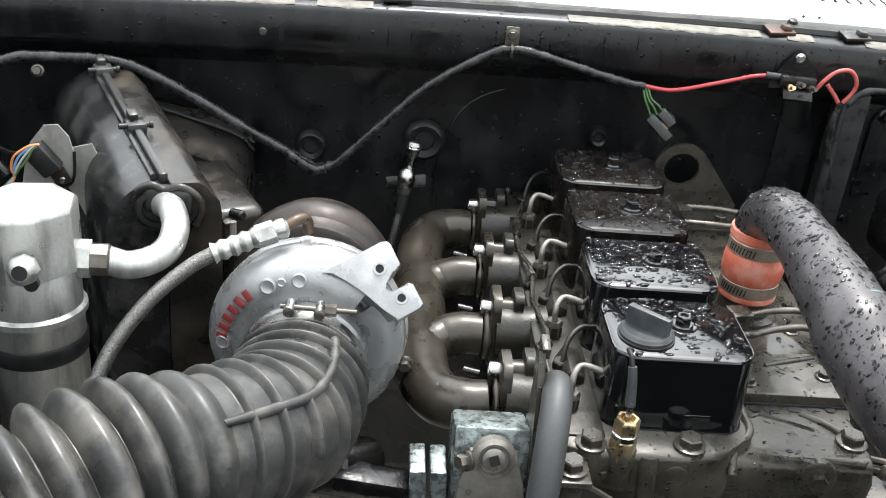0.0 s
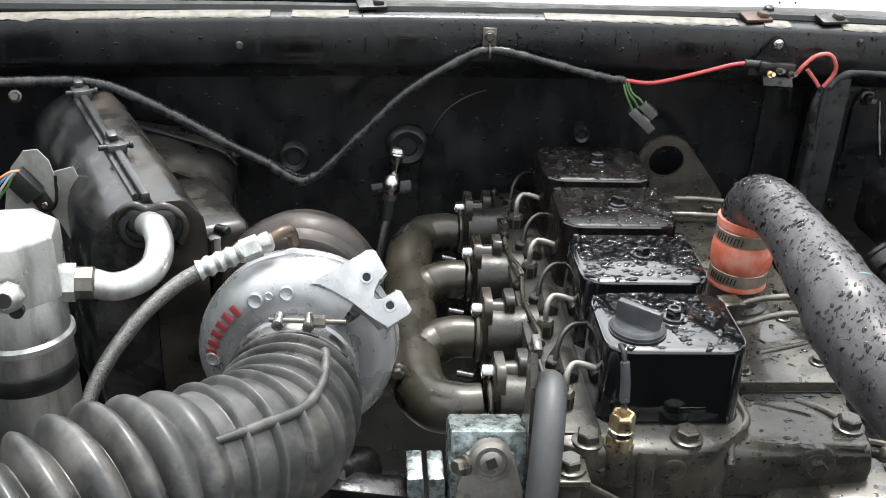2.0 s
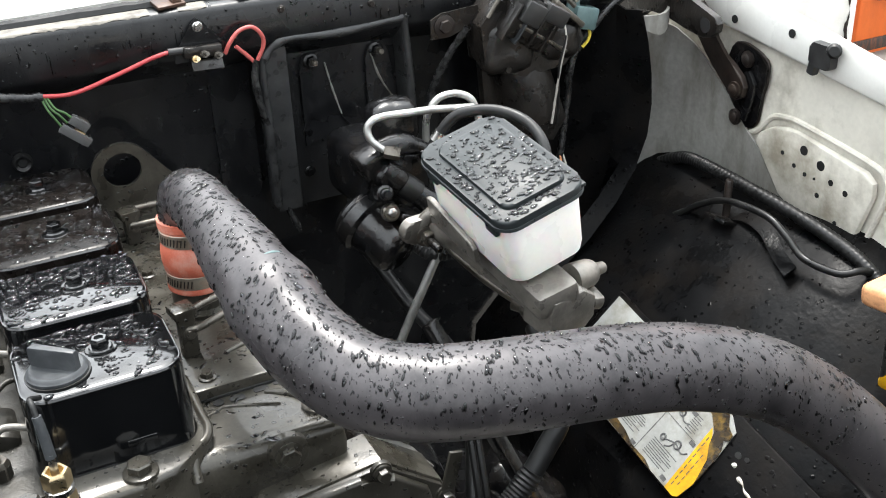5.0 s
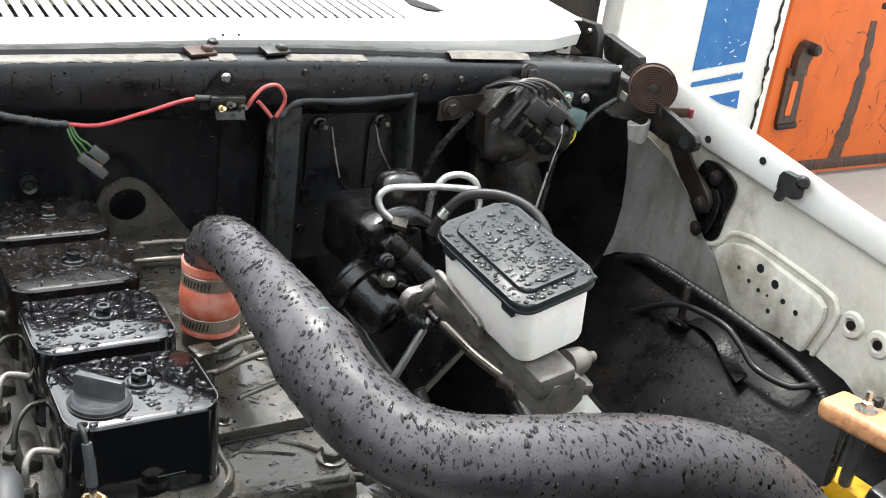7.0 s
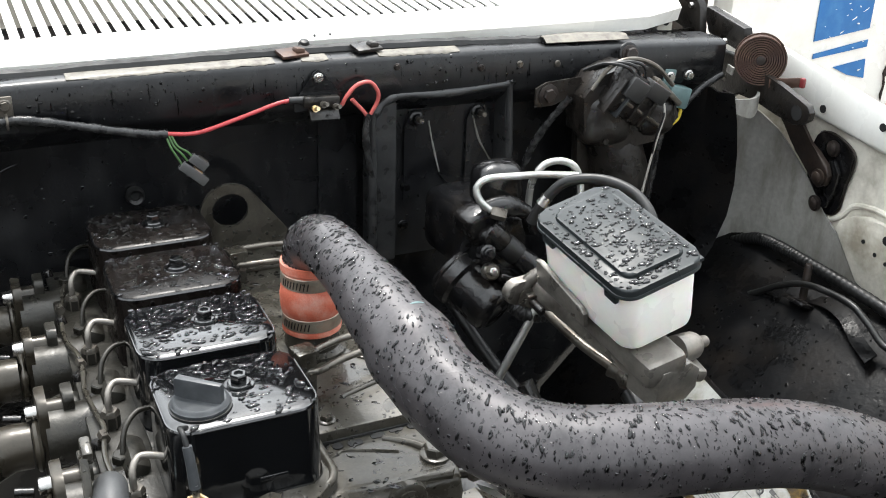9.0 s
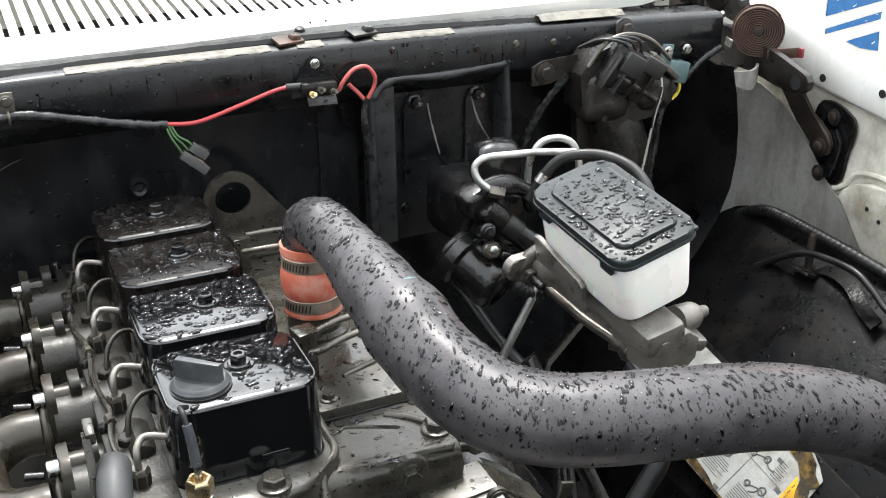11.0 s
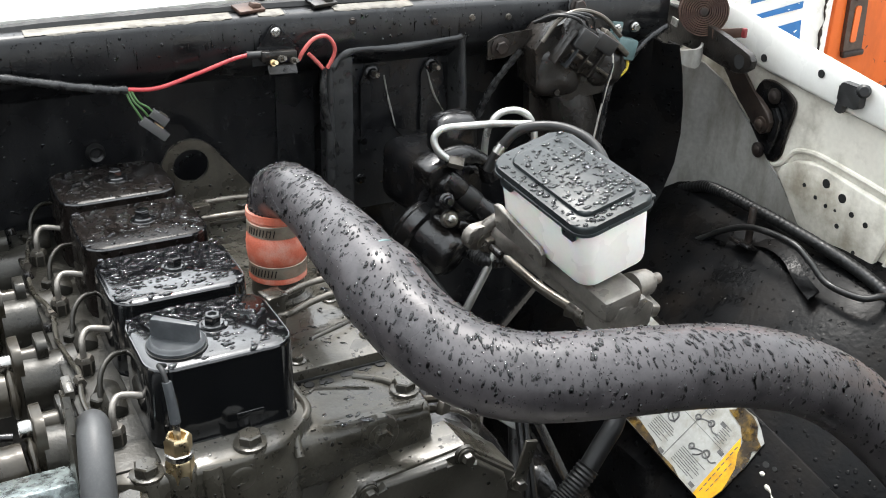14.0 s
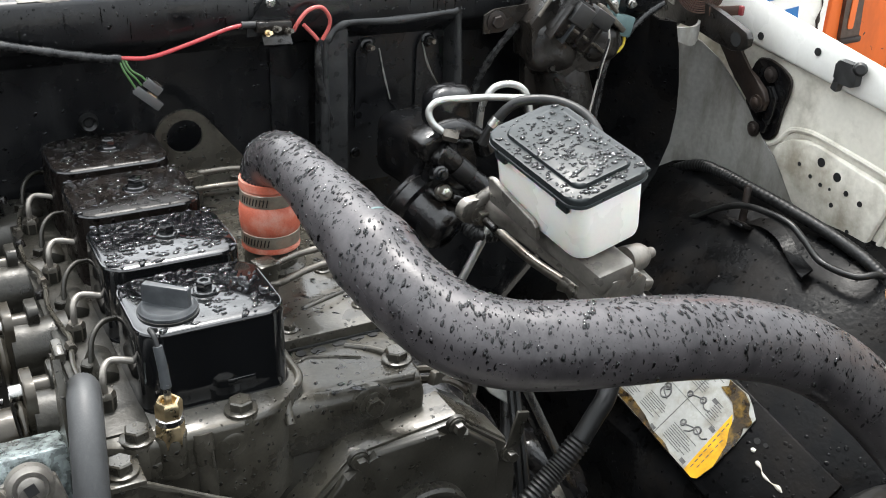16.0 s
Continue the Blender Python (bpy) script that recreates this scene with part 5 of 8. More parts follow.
def build_oil_line():
    ol = thing("oil_feed_line", (-0.42, 0.02, 1.1), "braided steel oil line with white end fittings", "oil line")
    pts = [(-0.512, -0.065, 1.015), (-0.497, -0.036, 1.056), (-0.469, -0.008, 1.092), (-0.438, 0.013, 1.116), (-0.415, 0.023, 1.128)]
    part("braid", tube(pts, 0.0068, 14, 8), BRAID, ol)
    part("crimp_sleeve", tube([(-0.418, 0.022, 1.127), (-0.378, 0.034, 1.141)], lambda s: 0.0088 + 0.0011 * math.cos(s * 28), 14, 20), ALU, ol)
    part("line_nut", lathe([(0.0105, 0), (0.0105, 0.016), (0.008, 0.018)], aim((-0.381, 0.033, 1.14), (0.8, 0.25, 0.25)), 6), ALU, ol)
    part("swivel", lathe([(0.008, 0), (0.0095, 0.004), (0.0095, 0.01), (0.006, 0.013)], aim((-0.367, 0.037, 1.145), (0.8, 0.25, 0.2)), 14), ALU, ol)
    part("bent_tube", tube([(-0.358, 0.04, 1.147), (-0.348, 0.047, 1.152), (-0.340, 0.055, 1.149), (-0.338, 0.058, 1.136)], 0.0052, 10, 6), RUSTORANGE, ol, "heat-stained bent tube end")


def build_charge_pipe():
    pi = thing("charge_pipe", (0.3, -0.15, 1.0), "dark grey painted steel charge pipe covered in rain", "pipe")
    mid = [(0.118, 0.168, 1.085), (0.118, 0.1675, 1.115), (0.1175, 0.152, 1.140), (0.1185, 0.112, 1.153), (0.121, 0.06, 1.153), (0.124, 0.012, 1.147), (0.129, -0.042, 1.136), (0.141, -0.10, 1.114), (0.165, -0.147, 1.097), (0.20, -0.176, 1.090), (0.245, -0.194, 1.088), (0.30, -0.203, 1.083), (0.366, -0.205, 1.071), (0.43, -0.205, 1.053), (0.50, -0.206, 1.023), (0.56, -0.212, 0.985), (0.62, -0.225, 0.93), (0.68, -0.25, 0.86)]
    pts = curve_points(mid, 8)
    n = len(pts)

    def rad(s):
        i = s * (len(mid) - 1)
        u = min(1, max(0, (i - 3.6) / 2.8))
        return 0.0275 + 0.0095 * (u * u * (3 - 2 * u)) + 0.0024 * math.exp(-((i - 6.25) / 0.22) ** 2) - 0.0014 * math.exp(-((i - 5.75) / 0.25) ** 2)
    part("pipe_wall", tube(pts, rad, 40, raw=True, wobble=0.006), PIPEPAINT, pi)
    fr = along(pts)
    k = int(n * 6.0 / 17)
    t, s, u = fr[k]
    up = (Vector((0.2, -0.2, 0.9)) - Vector((0.2, -0.2, 0.9)).dot(t) * t).normalized()
    arc = [math.cos(a) * up + math.sin(a) * t.cross(up) for a in (-0.45, -0.3, -0.15, 0.0, 0.15, 0.3)]
    part("scuffed_weld", tube([pts[k] + (rad(k / (n - 1)) - 0.0009) * d for d in arc], lambda w: 0.0014 * math.sin(math.pi * (0.1 + 0.8 * w)), 8, 5, wobble=0.5), BLUEPART, pi, "bare scuffed weld patch")
    spots = []
    for _ in range(4400):
        i = rnd.randrange(8, n - 12)
        t, s, u = fr[i]
        up = (Vector((-0.1, -0.35, 0.9)) - Vector((-0.1, -0.35, 0.9)).dot(t) * t).normalized()
        side = t.cross(up)
        a = rnd.gauss(0, 1.0)
        if abs(a) > 1.75:
            continue
        nrm = (up * math.cos(a) + side * math.sin(a)).normalized()
        p = pts[i].lerp(pts[i + 1], rnd.random()) + nrm * (rad(i / (n - 1)) - 0.0001)
        r = 0.0003 + 0.0013 * rnd.random() ** 3.6
        m = nrm.to_track_quat("Z", "Y").to_matrix()
        down = Vector((0, 0, -1)) - Vector((0, 0, -1)).dot(nrm) * nrm
        loc = m.transposed() @ down
        turn = math.degrees(math.atan2(loc.y, loc.x)) + rnd.uniform(-22, 22)
        spots.append((p, nrm, r * rnd.uniform(1.2, 3.2), r, r * 0.95, turn))
    solo("water_beads", drops(spots), DARKWATER, "rain beads and runs on the charge pipe", "water", "rain beads", "stuff", crease=80)
    co = thing("hose_coupler", (0.118, 0.166, 1.03), "faded orange silicone coupler with two steel clamps", "hose coupler")
    at = Matrix.Translation((0.118, 0.166, 0))
    part("sleeve", lathe([(0.028, 1.0415), (0.0302, 1.043), (0.0302, 1.0475), (0.0292, 1.049), (0.0292, 1.062), (0.0306, 1.0645), (0.0318, 1.073), (0.0318, 1.083), (0.0305, 1.0915), (0.0292, 1.0935), (0.0292, 1.109), (0.0306, 1.1105), (0.0304, 1.118), (0.0278, 1.119)], at, 40, caps=False), ORANGE, co)
    for z in (1.0485, 1.0935):
        cl = part("band", lathe([(0.0290, z), (0.0302, z + 0.0008), (0.0302, z + 0.0135), (0.0290, z + 0.0145)], at, 40, caps=False), CLAMP, co, "stained worm-drive band")
        part("worm_housing", box((0.022, 0.012, 0.013), (0.118 + 0.026, 0.166 + 0.02, z + 0.007), (0, 0, 35), 0.002), CLAMP, cl)
        for k in range(9):
            a = radians(190 + 7 * k)
            part("band_slot", box((0.0012, 0.0014, 0.008), (0.118 + 0.0301 * math.cos(a), 0.166 + 0.0301 * math.sin(a), z + 0.007), (0, 12, math.degrees(a) + 90)), RUST, cl)


def build_head_fittings():
    eye = thing("lifting_eye", (0.11, 0.41, 1.0), "bronze grey lifting bracket with a round eye", "lifting bracket")
    bm = bmesh.new()
    outer = [(0.175, 1.035)] + [(0.098 + 0.036 * math.cos(radians(a)), 1.075 + 0.036 * math.sin(radians(a))) for a in range(38, 200, 12)] + [(0.064, 1.045), (0.064, 1.01), (0.175, 1.01)]
    hole = [(0.098 + 0.022 * math.cos(radians(a)), 1.078 + 0.021 * math.sin(radians(a))) for a in range(0, 360, 15)]
    for yy in (0.408, 0.414):
        o = [bm.verts.new((x, yy, z)) for x, z in outer]
        h = [bm.verts.new((x, yy, z)) for x, z in hole]
        oe = [bm.edges.new((o[i], o[(i + 1) % len(o)])) for i in range(len(o))]
        he = [bm.edges.new((h[i], h[(i + 1) % len(h)])) for i in range(len(h))]
        bmesh.ops.triangle_fill(bm, use_beauty=True, edges=oe + he)
        if yy < 0.41:
            o1, h1 = o, h
    for a, b in ((o1, o), (h1, h)):
        for i in range(len(a)):
            bm.faces.new((a[i], a[(i + 1) % len(a)], b[(i + 1) % len(b)], b[i]))
    part("eye_plate", bm, ENGINE, eye)
    part("foot", box((0.12, 0.06, 0.006), (0.13, 0.385, 1.021), (0, 0, 0), 0.002), ENGINE, eye)
    bolt(eye, (0.15, 0.38, 1.024), (0, 0, 1), 0.008, 0.007)
    # steel fuel pipes with their clamp, across the intake cover
    runs = (((0.083, 0.078, 1.043), ((0.084, 0.084, 1.056), (0.1, 0.094, 1.057), (0.134, 0.109, 1.055), (0.168, 0.114, 1.051), (0.192, 0.116, 1.03)), ((0.084, 0.07, 1.048), (0.094, 0.067, 1.050), (0.122, 0.077, 1.052), (0.157, 0.085, 1.050), (0.186, 0.087, 1.03))),
            ((0.086, 0.338, 1.038), ((0.086, 0.35, 1.052), (0.1, 0.352, 1.053), (0.139, 0.352, 1.052), (0.17, 0.35, 1.046), (0.192, 0.35, 1.02)), ((0.086, 0.325, 1.045), (0.1, 0.320, 1.047), (0.129, 0.318, 1.047), (0.165, 0.32, 1.042), (0.19, 0.32, 1.02))))
    for at, *pipes in runs:
        fp = thing("fuel_pipe", (at[0], at[1], 1.02), "pair of dull steel fuel pipes clamped over the intake cover", "fuel pipe", "fuel pipes")
        for run in pipes:
            part("tube", tube(run, 0.0036, 12, 7), DULLSTEEL, fp)
        x, y, z = at
        part("clamp_block", box((0.016, 0.010, 2 * (z - 1.019)), (x, y - 0.003, z), (0, 0, 10), 0.0015), ENGINE, fp)
        part("clamp_cap", box((0.022, 0.022, 0.009), (x - 0.001, y + 0.003, 2 * z - 1.022), (0, 0, 10), 0.0015), ENGINE, fp)
        bolt(fp, (x + 0.002, y - 0.008, z + 0.002), (0.17, -1, 0.1), 0.0048, 0.004, DULLSTEEL)
    for i in range(4):
        y = 0.12065 * i
        inj = thing("injector", (-0.095, y + 0.01, 1.02), "dirty bronze grey injector with bent pipes and nut", "injector", "injectors beside the rocker covers")
        low = y - 0.03
        part("injector_body", lathe([(0.012, 1.0), (0.0115, 1.02), (0.0085, 1.022), (0.0085, 1.034)], Matrix.Translation((-0.096, low, 0)), 14), ENGINE_DEEP, inj)
        part("injector_nut", lathe([(0.0088, 1.022), (0.0088, 1.036), (0.007, 1.039)], Matrix.Translation((-0.096, low, 0)), 6), DULLSTEEL, inj)
        part("high_pressure_pipe", tube([(-0.096, low, 1.034), (-0.0965, low, 1.048), (-0.094, low + 0.006, 1.056), (-0.086, low + 0.012, 1.059), (-0.068, low + 0.008, 1.056), (-0.05, low, 1.053)], 0.0031, 10, 7), DARKALU, inj)
        part("return_bend", tube([(-0.094, y + 0.024, 1.012), (-0.095, y + 0.03, 1.034), (-0.09, y + 0.04, 1.05), (-0.078, y + 0.052, 1.056), (-0.062, y + 0.058, 1.054)], 0.0026, 10, 7), ENGINE_DEEP, inj)
        bolt(inj, (-0.096, y + 0.03, 1.022), (0, 0, 1), 0.0088, 0.009, ENGINE_DEEP, "clamp_bolt")
        part("bolt_seat", lathe([(0.014, 0.99), (0.0125, 1.02), (0.011, 1.022)], Matrix.Translation((-0.096, y + 0.03, 0)), 16), ENGINE_DEEP, inj)
        part("leak_stub", lathe([(0.005, 0), (0.005, 0.012), (0.0035, 0.014)], aim((-0.11, y + 0.06, 1.016), (-0.3, 0.1, 1)), 8), GREASY, inj)
    rail = thing("return_line", (-0.108, 0.18, 1.03), "thin bent steel return line along the injectors", "fuel line")
    part("tube", tube([(-0.100, 0.372, 1.034), (-0.106, 0.345, 1.032), (-0.113, 0.30, 1.024), (-0.114, 0.25, 1.028), (-0.108, 0.21, 1.034), (-0.107, 0.185, 1.03), (-0.110, 0.15, 1.027), (-0.106, 0.10, 1.03), (-0.104, 0.075, 1.032), (-0.109, 0.04, 1.029), (-0.108, 0.015, 1.026), (-0.103, -0.01, 1.02)], 0.0024, 8, 7), ENGINE, rail)
    for y, x in ((0.062, -0.106), (0.196, -0.107), (0.318, -0.112)):
        part("joint", lathe([(0.0048, -0.006), (0.0048, 0.006)], aim((x, y, 1.031), (0.1, -1, 0.1)), 6), DULLSTEEL, rail)
    se = thing("temperature_sender", (-0.058, -0.086, 1.02), "brass sender with a grey wire boot", "sensor")
    b0 = Matrix.Translation((-0.058, -0.086, 0.0))
    part("brass_hex", lathe([(0.0118, 1.014), (0.0118, 1.032), (0.0105, 1.034)], b0, 6), BRASS, se)
    part("silver_washer", lathe([(0.010, 1.0335), (0.0112, 1.035), (0.0112, 1.0395), (0.010, 1.0405)], b0, 24), STEEL, se)
    part("brass_cap", lathe([(0.0105, 1.0395), (0.0113, 1.041), (0.0113, 1.052), (0.0095, 1.0545), (0.0072, 1.0545), (0.007, 1.048)], b0, 6), BRASS, se)
    part("terminal", lathe([(0.0032, 1.048), (0.0028, 1.07)], b0, 10), STEEL, se)
    part("boot", tube([(-0.0582, -0.085, 1.066), (-0.0592, -0.082, 1.085), (-0.0605, -0.078, 1.1)], lambda s: 0.0044 - 0.0006 * s, 12, 6), GREYPLASTIC, se)
    part("wire", tube([(-0.0605, -0.078, 1.099), (-0.0615, -0.072, 1.107), (-0.062, -0.063, 1.1065), (-0.058, -0.055, 1.101), (-0.055, -0.05, 1.0975)], 0.0022, 10, 6), BLACKRUBBER, se)
    # left front corner: bracket, tensioner boss, plate and hose
    fb = thing("front_bracket", (-0.07, -0.12, 0.9), "bronze grey folded bracket plate bolted ahead of the head", "bracket")
    shape = [(-0.122, 0.86), (-0.122, 1.002), (-0.116, 1.008), (-0.100, 1.008), (-0.068, 0.990), (-0.034, 0.969), (-0.008, 0.955), (-0.008, 0.86)]
    part("plate", prism(shape, 0.006, upright((0, -0.118, 0)), 0.0), ENGINE, fb)
    part("folded_edge", tube([(-0.122, -0.117, 1.0), (-0.114, -0.117, 1.0095), (-0.100, -0.117, 1.0105), (-0.068, -0.117, 0.992), (-0.034, -0.117, 0.971), (-0.006, -0.117, 0.956)], 0.0028, 8, 5), ENGINE, fb)
    part("tongue", box((0.034, 0.05, 0.006), (-0.104, -0.098, 1.0095), (0, 0, 0), 0.002), ENGINE, fb)
    bolt(fb, (-0.106, -0.119, 0.982), (0, -1, 0), 0.0085, 0.007, ENGINE)
    pc = part("drive_cap", lathe([(0.04, 0), (0.04, 0.02), (0.036, 0.026), (0.022, 0.028), (0.02, 0.024)], aim((-0.034, -0.119, 0.925), (0.1, -1, 0.25)), 32), ENGINE_DARK, fb, "round dark drive cap")
    for k in range(3):
        a = radians(60 + 55 * k)
        bolt(pc, (-0.034 + 0.03 * math.cos(a), -0.146, 0.932 + 0.03 * math.sin(a)), (0.1, -1, 0.25), 0.006, 0.006, ENGINE, "cap_bolt")
    tb = thing("accessory_bracket", (-0.17, -0.1, 0.98), "scaly galvanised bracket with a square drive boss", "bracket")
    part("body", box((0.066, 0.05, 0.075), (-0.168, -0.066, 0.987), (-18, 0, 0), 0.004), ZINC, tb)
    part("boss", lathe([(0.0185, 0), (0.0175, 0.008), (0.014, 0.010), (0.0135, 0.0105), (0.013, 0.007), (0.009, 0.007)], aim((-0.168, -0.094, 1.014), (0, -0.95, 0.3)), 28), DARKALU, tb)
    part("boss_core", lathe([(0.010, 0.0), (0.010, 0.0115), (0.0085, 0.0125)], aim((-0.168, -0.094, 1.014), (0, -0.95, 0.3)), 20), DARKALU, tb)
    part("square_hole", box((0.0085, 0.0085, 0.003), m=aim((-0.168, -0.1053, 1.0176), (0, -0.95, 0.3), 20)), HOLESHADE, tb)
    part("skirt", prism([(-0.034, -0.06), (0.034, -0.06), (0.027, -0.02), (0.02, 0.008), (0.0, 0.018), (-0.02, 0.008), (-0.027, -0.02)], 0.006, aim((-0.168, -0.0925, 1.010), (0, -0.95, 0.3)), 0.003), DARKALU, tb)
    for k in range(2):
        part("plate", box((0.014, 0.04, 0.085), (-0.209 - 0.018 * k, -0.074, 0.95), (0, -4, 0), 0.002), ZINC, tb)
    for p in ((-0.190, -0.098, 1.010), (-0.190, -0.108, 0.969)):
        bolt(tb, p, (-0.7, -0.5, 0.2), 0.0065, 0.009, DULLSTEEL)
    part("arm", box((0.12, 0.03, 0.024), (-0.285, -0.075, 0.965), (0, 8, 0), 0.006), GREASY, tb)
    part("arm_end", lathe([(0.018, 0), (0.02, 0.01), (0.02, 0.05), (0.014, 0.056)], aim((-0.27, -0.03, 0.955), (-0.6, -0.6, 0.3)), 20), GREASY, tb)
    flat = Matrix.Translation((-0.136, 0, 0)) @ Matrix(((0, 0, 1, 0), (1, 0, 0, 0), (0, 1, 0, 0), (0, 0, 0, 1)))
    st = thing("stay_plate", (-0.142, -0.07, 0.95), "thin bronze grey stay plate standing on edge", "bracket")
    part("plate", prism([(-0.10, 0.93), (-0.06, 0.93), (-0.045, 1.02), (-0.052, 1.06), (-0.046, 1.095), (-0.062, 1.098), (-0.078, 1.066), (-0.088, 1.03)], 0.006, flat, 0.001), ENGINE, st)
    part("bent_tip", box((0.008, 0.02, 0.012), (-0.130, -0.052, 1.098), (12, 0, 0), 0.002), ENGINE, st)
    solo("coolant_hose", tube([(-0.137, -0.165, 0.90), (-0.135, -0.155, 0.96), (-0.131, -0.14, 1.01), (-0.1255, -0.115, 1.05), (-0.120, -0.085, 1.068), (-0.117, -0.062, 1.066), (-0.117, -0.05, 1.054)], 0.0132, 24, 8), GREYHOSE, "matt grey rubber coolant hose bent over at the top", "hose")


build_engine()
build_valve_covers()
build_head_beads()
build_exhaust()
turbo_axis = build_turbo()[1]
build_intake_duct(turbo_axis)
build_oil_line()
build_charge_pipe()
build_head_fittings()

# ---------------------------------------------------------------- far side of the bay


def build_accumulator():
    ac = thing("refrigerant_accumulator", (-0.572, 0.0, 0.9), "dull aluminium accumulator can with a black strap and ports", "accumulator")
    ax = Vector((-0.04, 0.06, 1)).normalized()
    at = aim((-0.564, -0.008, 1.02), ax)
    part("can", lathe([(0.035, -0.18), (0.041, -0.17), (0.041, 0.052), (0.0435, 0.056), (0.0435, 0.061), (0.041, 0.064), (0.041, 0.1), (0.038, 0.108), (0.03, 0.112)], at, 44), ALU, ac)
    part("rolled_seam", lathe([(0.041, 0.054), (0.0445, 0.0565), (0.0445, 0.0615), (0.041, 0.064)], at, 44, caps=False), ALU, ac)
    part("strap", lathe([(0.0415, 0.018), (0.0425, 0.02), (0.0425, 0.033), (0.0415, 0.035)], at, 44, caps=False), BLACKRUBBER, ac, "black rubber strap")
    oct8 = [(0.046 * math.cos(radians(a)) * (1.0 if k % 2 else 0.97), 0.046 * math.sin(radians(a))) for k, a in enumerate((8, 52, 82, 128, 172, 218, 262, 322))]
    part("head_block", prism(oct8, 0.058, at @ Matrix.Translation((0, 0, 0.1)), 0.006, segs=3), ALU, ac, "pale machined head block")
    part("port_hole", lathe([(0.006, 0), (0.006, 0.006)], aim((-0.551, -0.046, 1.127), (0.05, -1, 0.1)), 18), HOLESHADE, ac)
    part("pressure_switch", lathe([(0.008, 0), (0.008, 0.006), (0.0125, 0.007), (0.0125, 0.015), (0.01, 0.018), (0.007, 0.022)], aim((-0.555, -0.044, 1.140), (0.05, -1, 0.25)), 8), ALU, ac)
    part("switch_socket", lathe([(0.0062, 0.018), (0.0062, 0.0228)], aim((-0.555, -0.044, 1.140), (0.05, -1, 0.25)), 14), HOLESHADE, ac)
    part("service_port", lathe([(0.017, 0), (0.017, 0.012), (0.0125, 0.014), (0.0125, 0.022), (0.0155, 0.026), (0.0155, 0.048), (0.011, 0.048), (0.01, 0.03)], aim((-0.583, -0.030, 1.15), (-0.6, -0.75, -0.12)), 18), ALU, ac)
    part("outlet_stub", lathe([(0.0165, 0), (0.0165, 0.03)], aim((-0.595, -0.012, 1.168), (-1, -0.05, 0.1)), 20), ALU, ac)
    part("outlet_sleeve", lathe([(0.0185, 0), (0.0185, 0.022)], aim((-0.618, -0.013, 1.170), (-1, -0.05, 0.1)), 20), BLACKRUBBER, ac)
    part("outlet_hose", tube([(-0.635, -0.015, 1.172), (-0.68, -0.02, 1.174), (-0.74, -0.01, 1.15), (-0.8, 0.02, 1.08)], 0.0145, 16, 6), BLACKRUBBER, ac)
    part("inlet_nut", lathe([(0.0165, 0), (0.0165, 0.018)], aim((-0.535, 0.0, 1.126), (1, 0.12, -0.05)), 6), ALU, ac)
    part("inlet_collar", lathe([(0.0145, 0), (0.0145, 0.014), (0.012, 0.016)], aim((-0.517, 0.002, 1.125), (1, 0.12, -0.05)), 8), DULLSTEEL, ac)
    part("inlet_pipe", tube([(-0.505, 0.004, 1.124), (-0.488, 0.008, 1.118), (-0.470, 0.018, 1.119), (-0.458, 0.034, 1.124), (-0.456, 0.055, 1.134), (-0.464, 0.08, 1.138), (-0.475, 0.105, 1.13), (-0.484, 0.13, 1.118)], 0.0125, 20, 6), ALU, ac, "bent aluminium pipe")
    for k, x in enumerate((-0.595, -0.62)):
        solo("refrigerant_hose", tube([(x, 0.0, 1.10), (x - 0.012, -0.03, 1.06), (x - 0.004, -0.06, 1.0), (x + 0.012, -0.09, 0.93), (x + 0.02, -0.1, 0.8)], 0.014, 16, 6), BLACKRUBBER, "black rubber hose hanging behind the can", "hose", "hanging hoses")


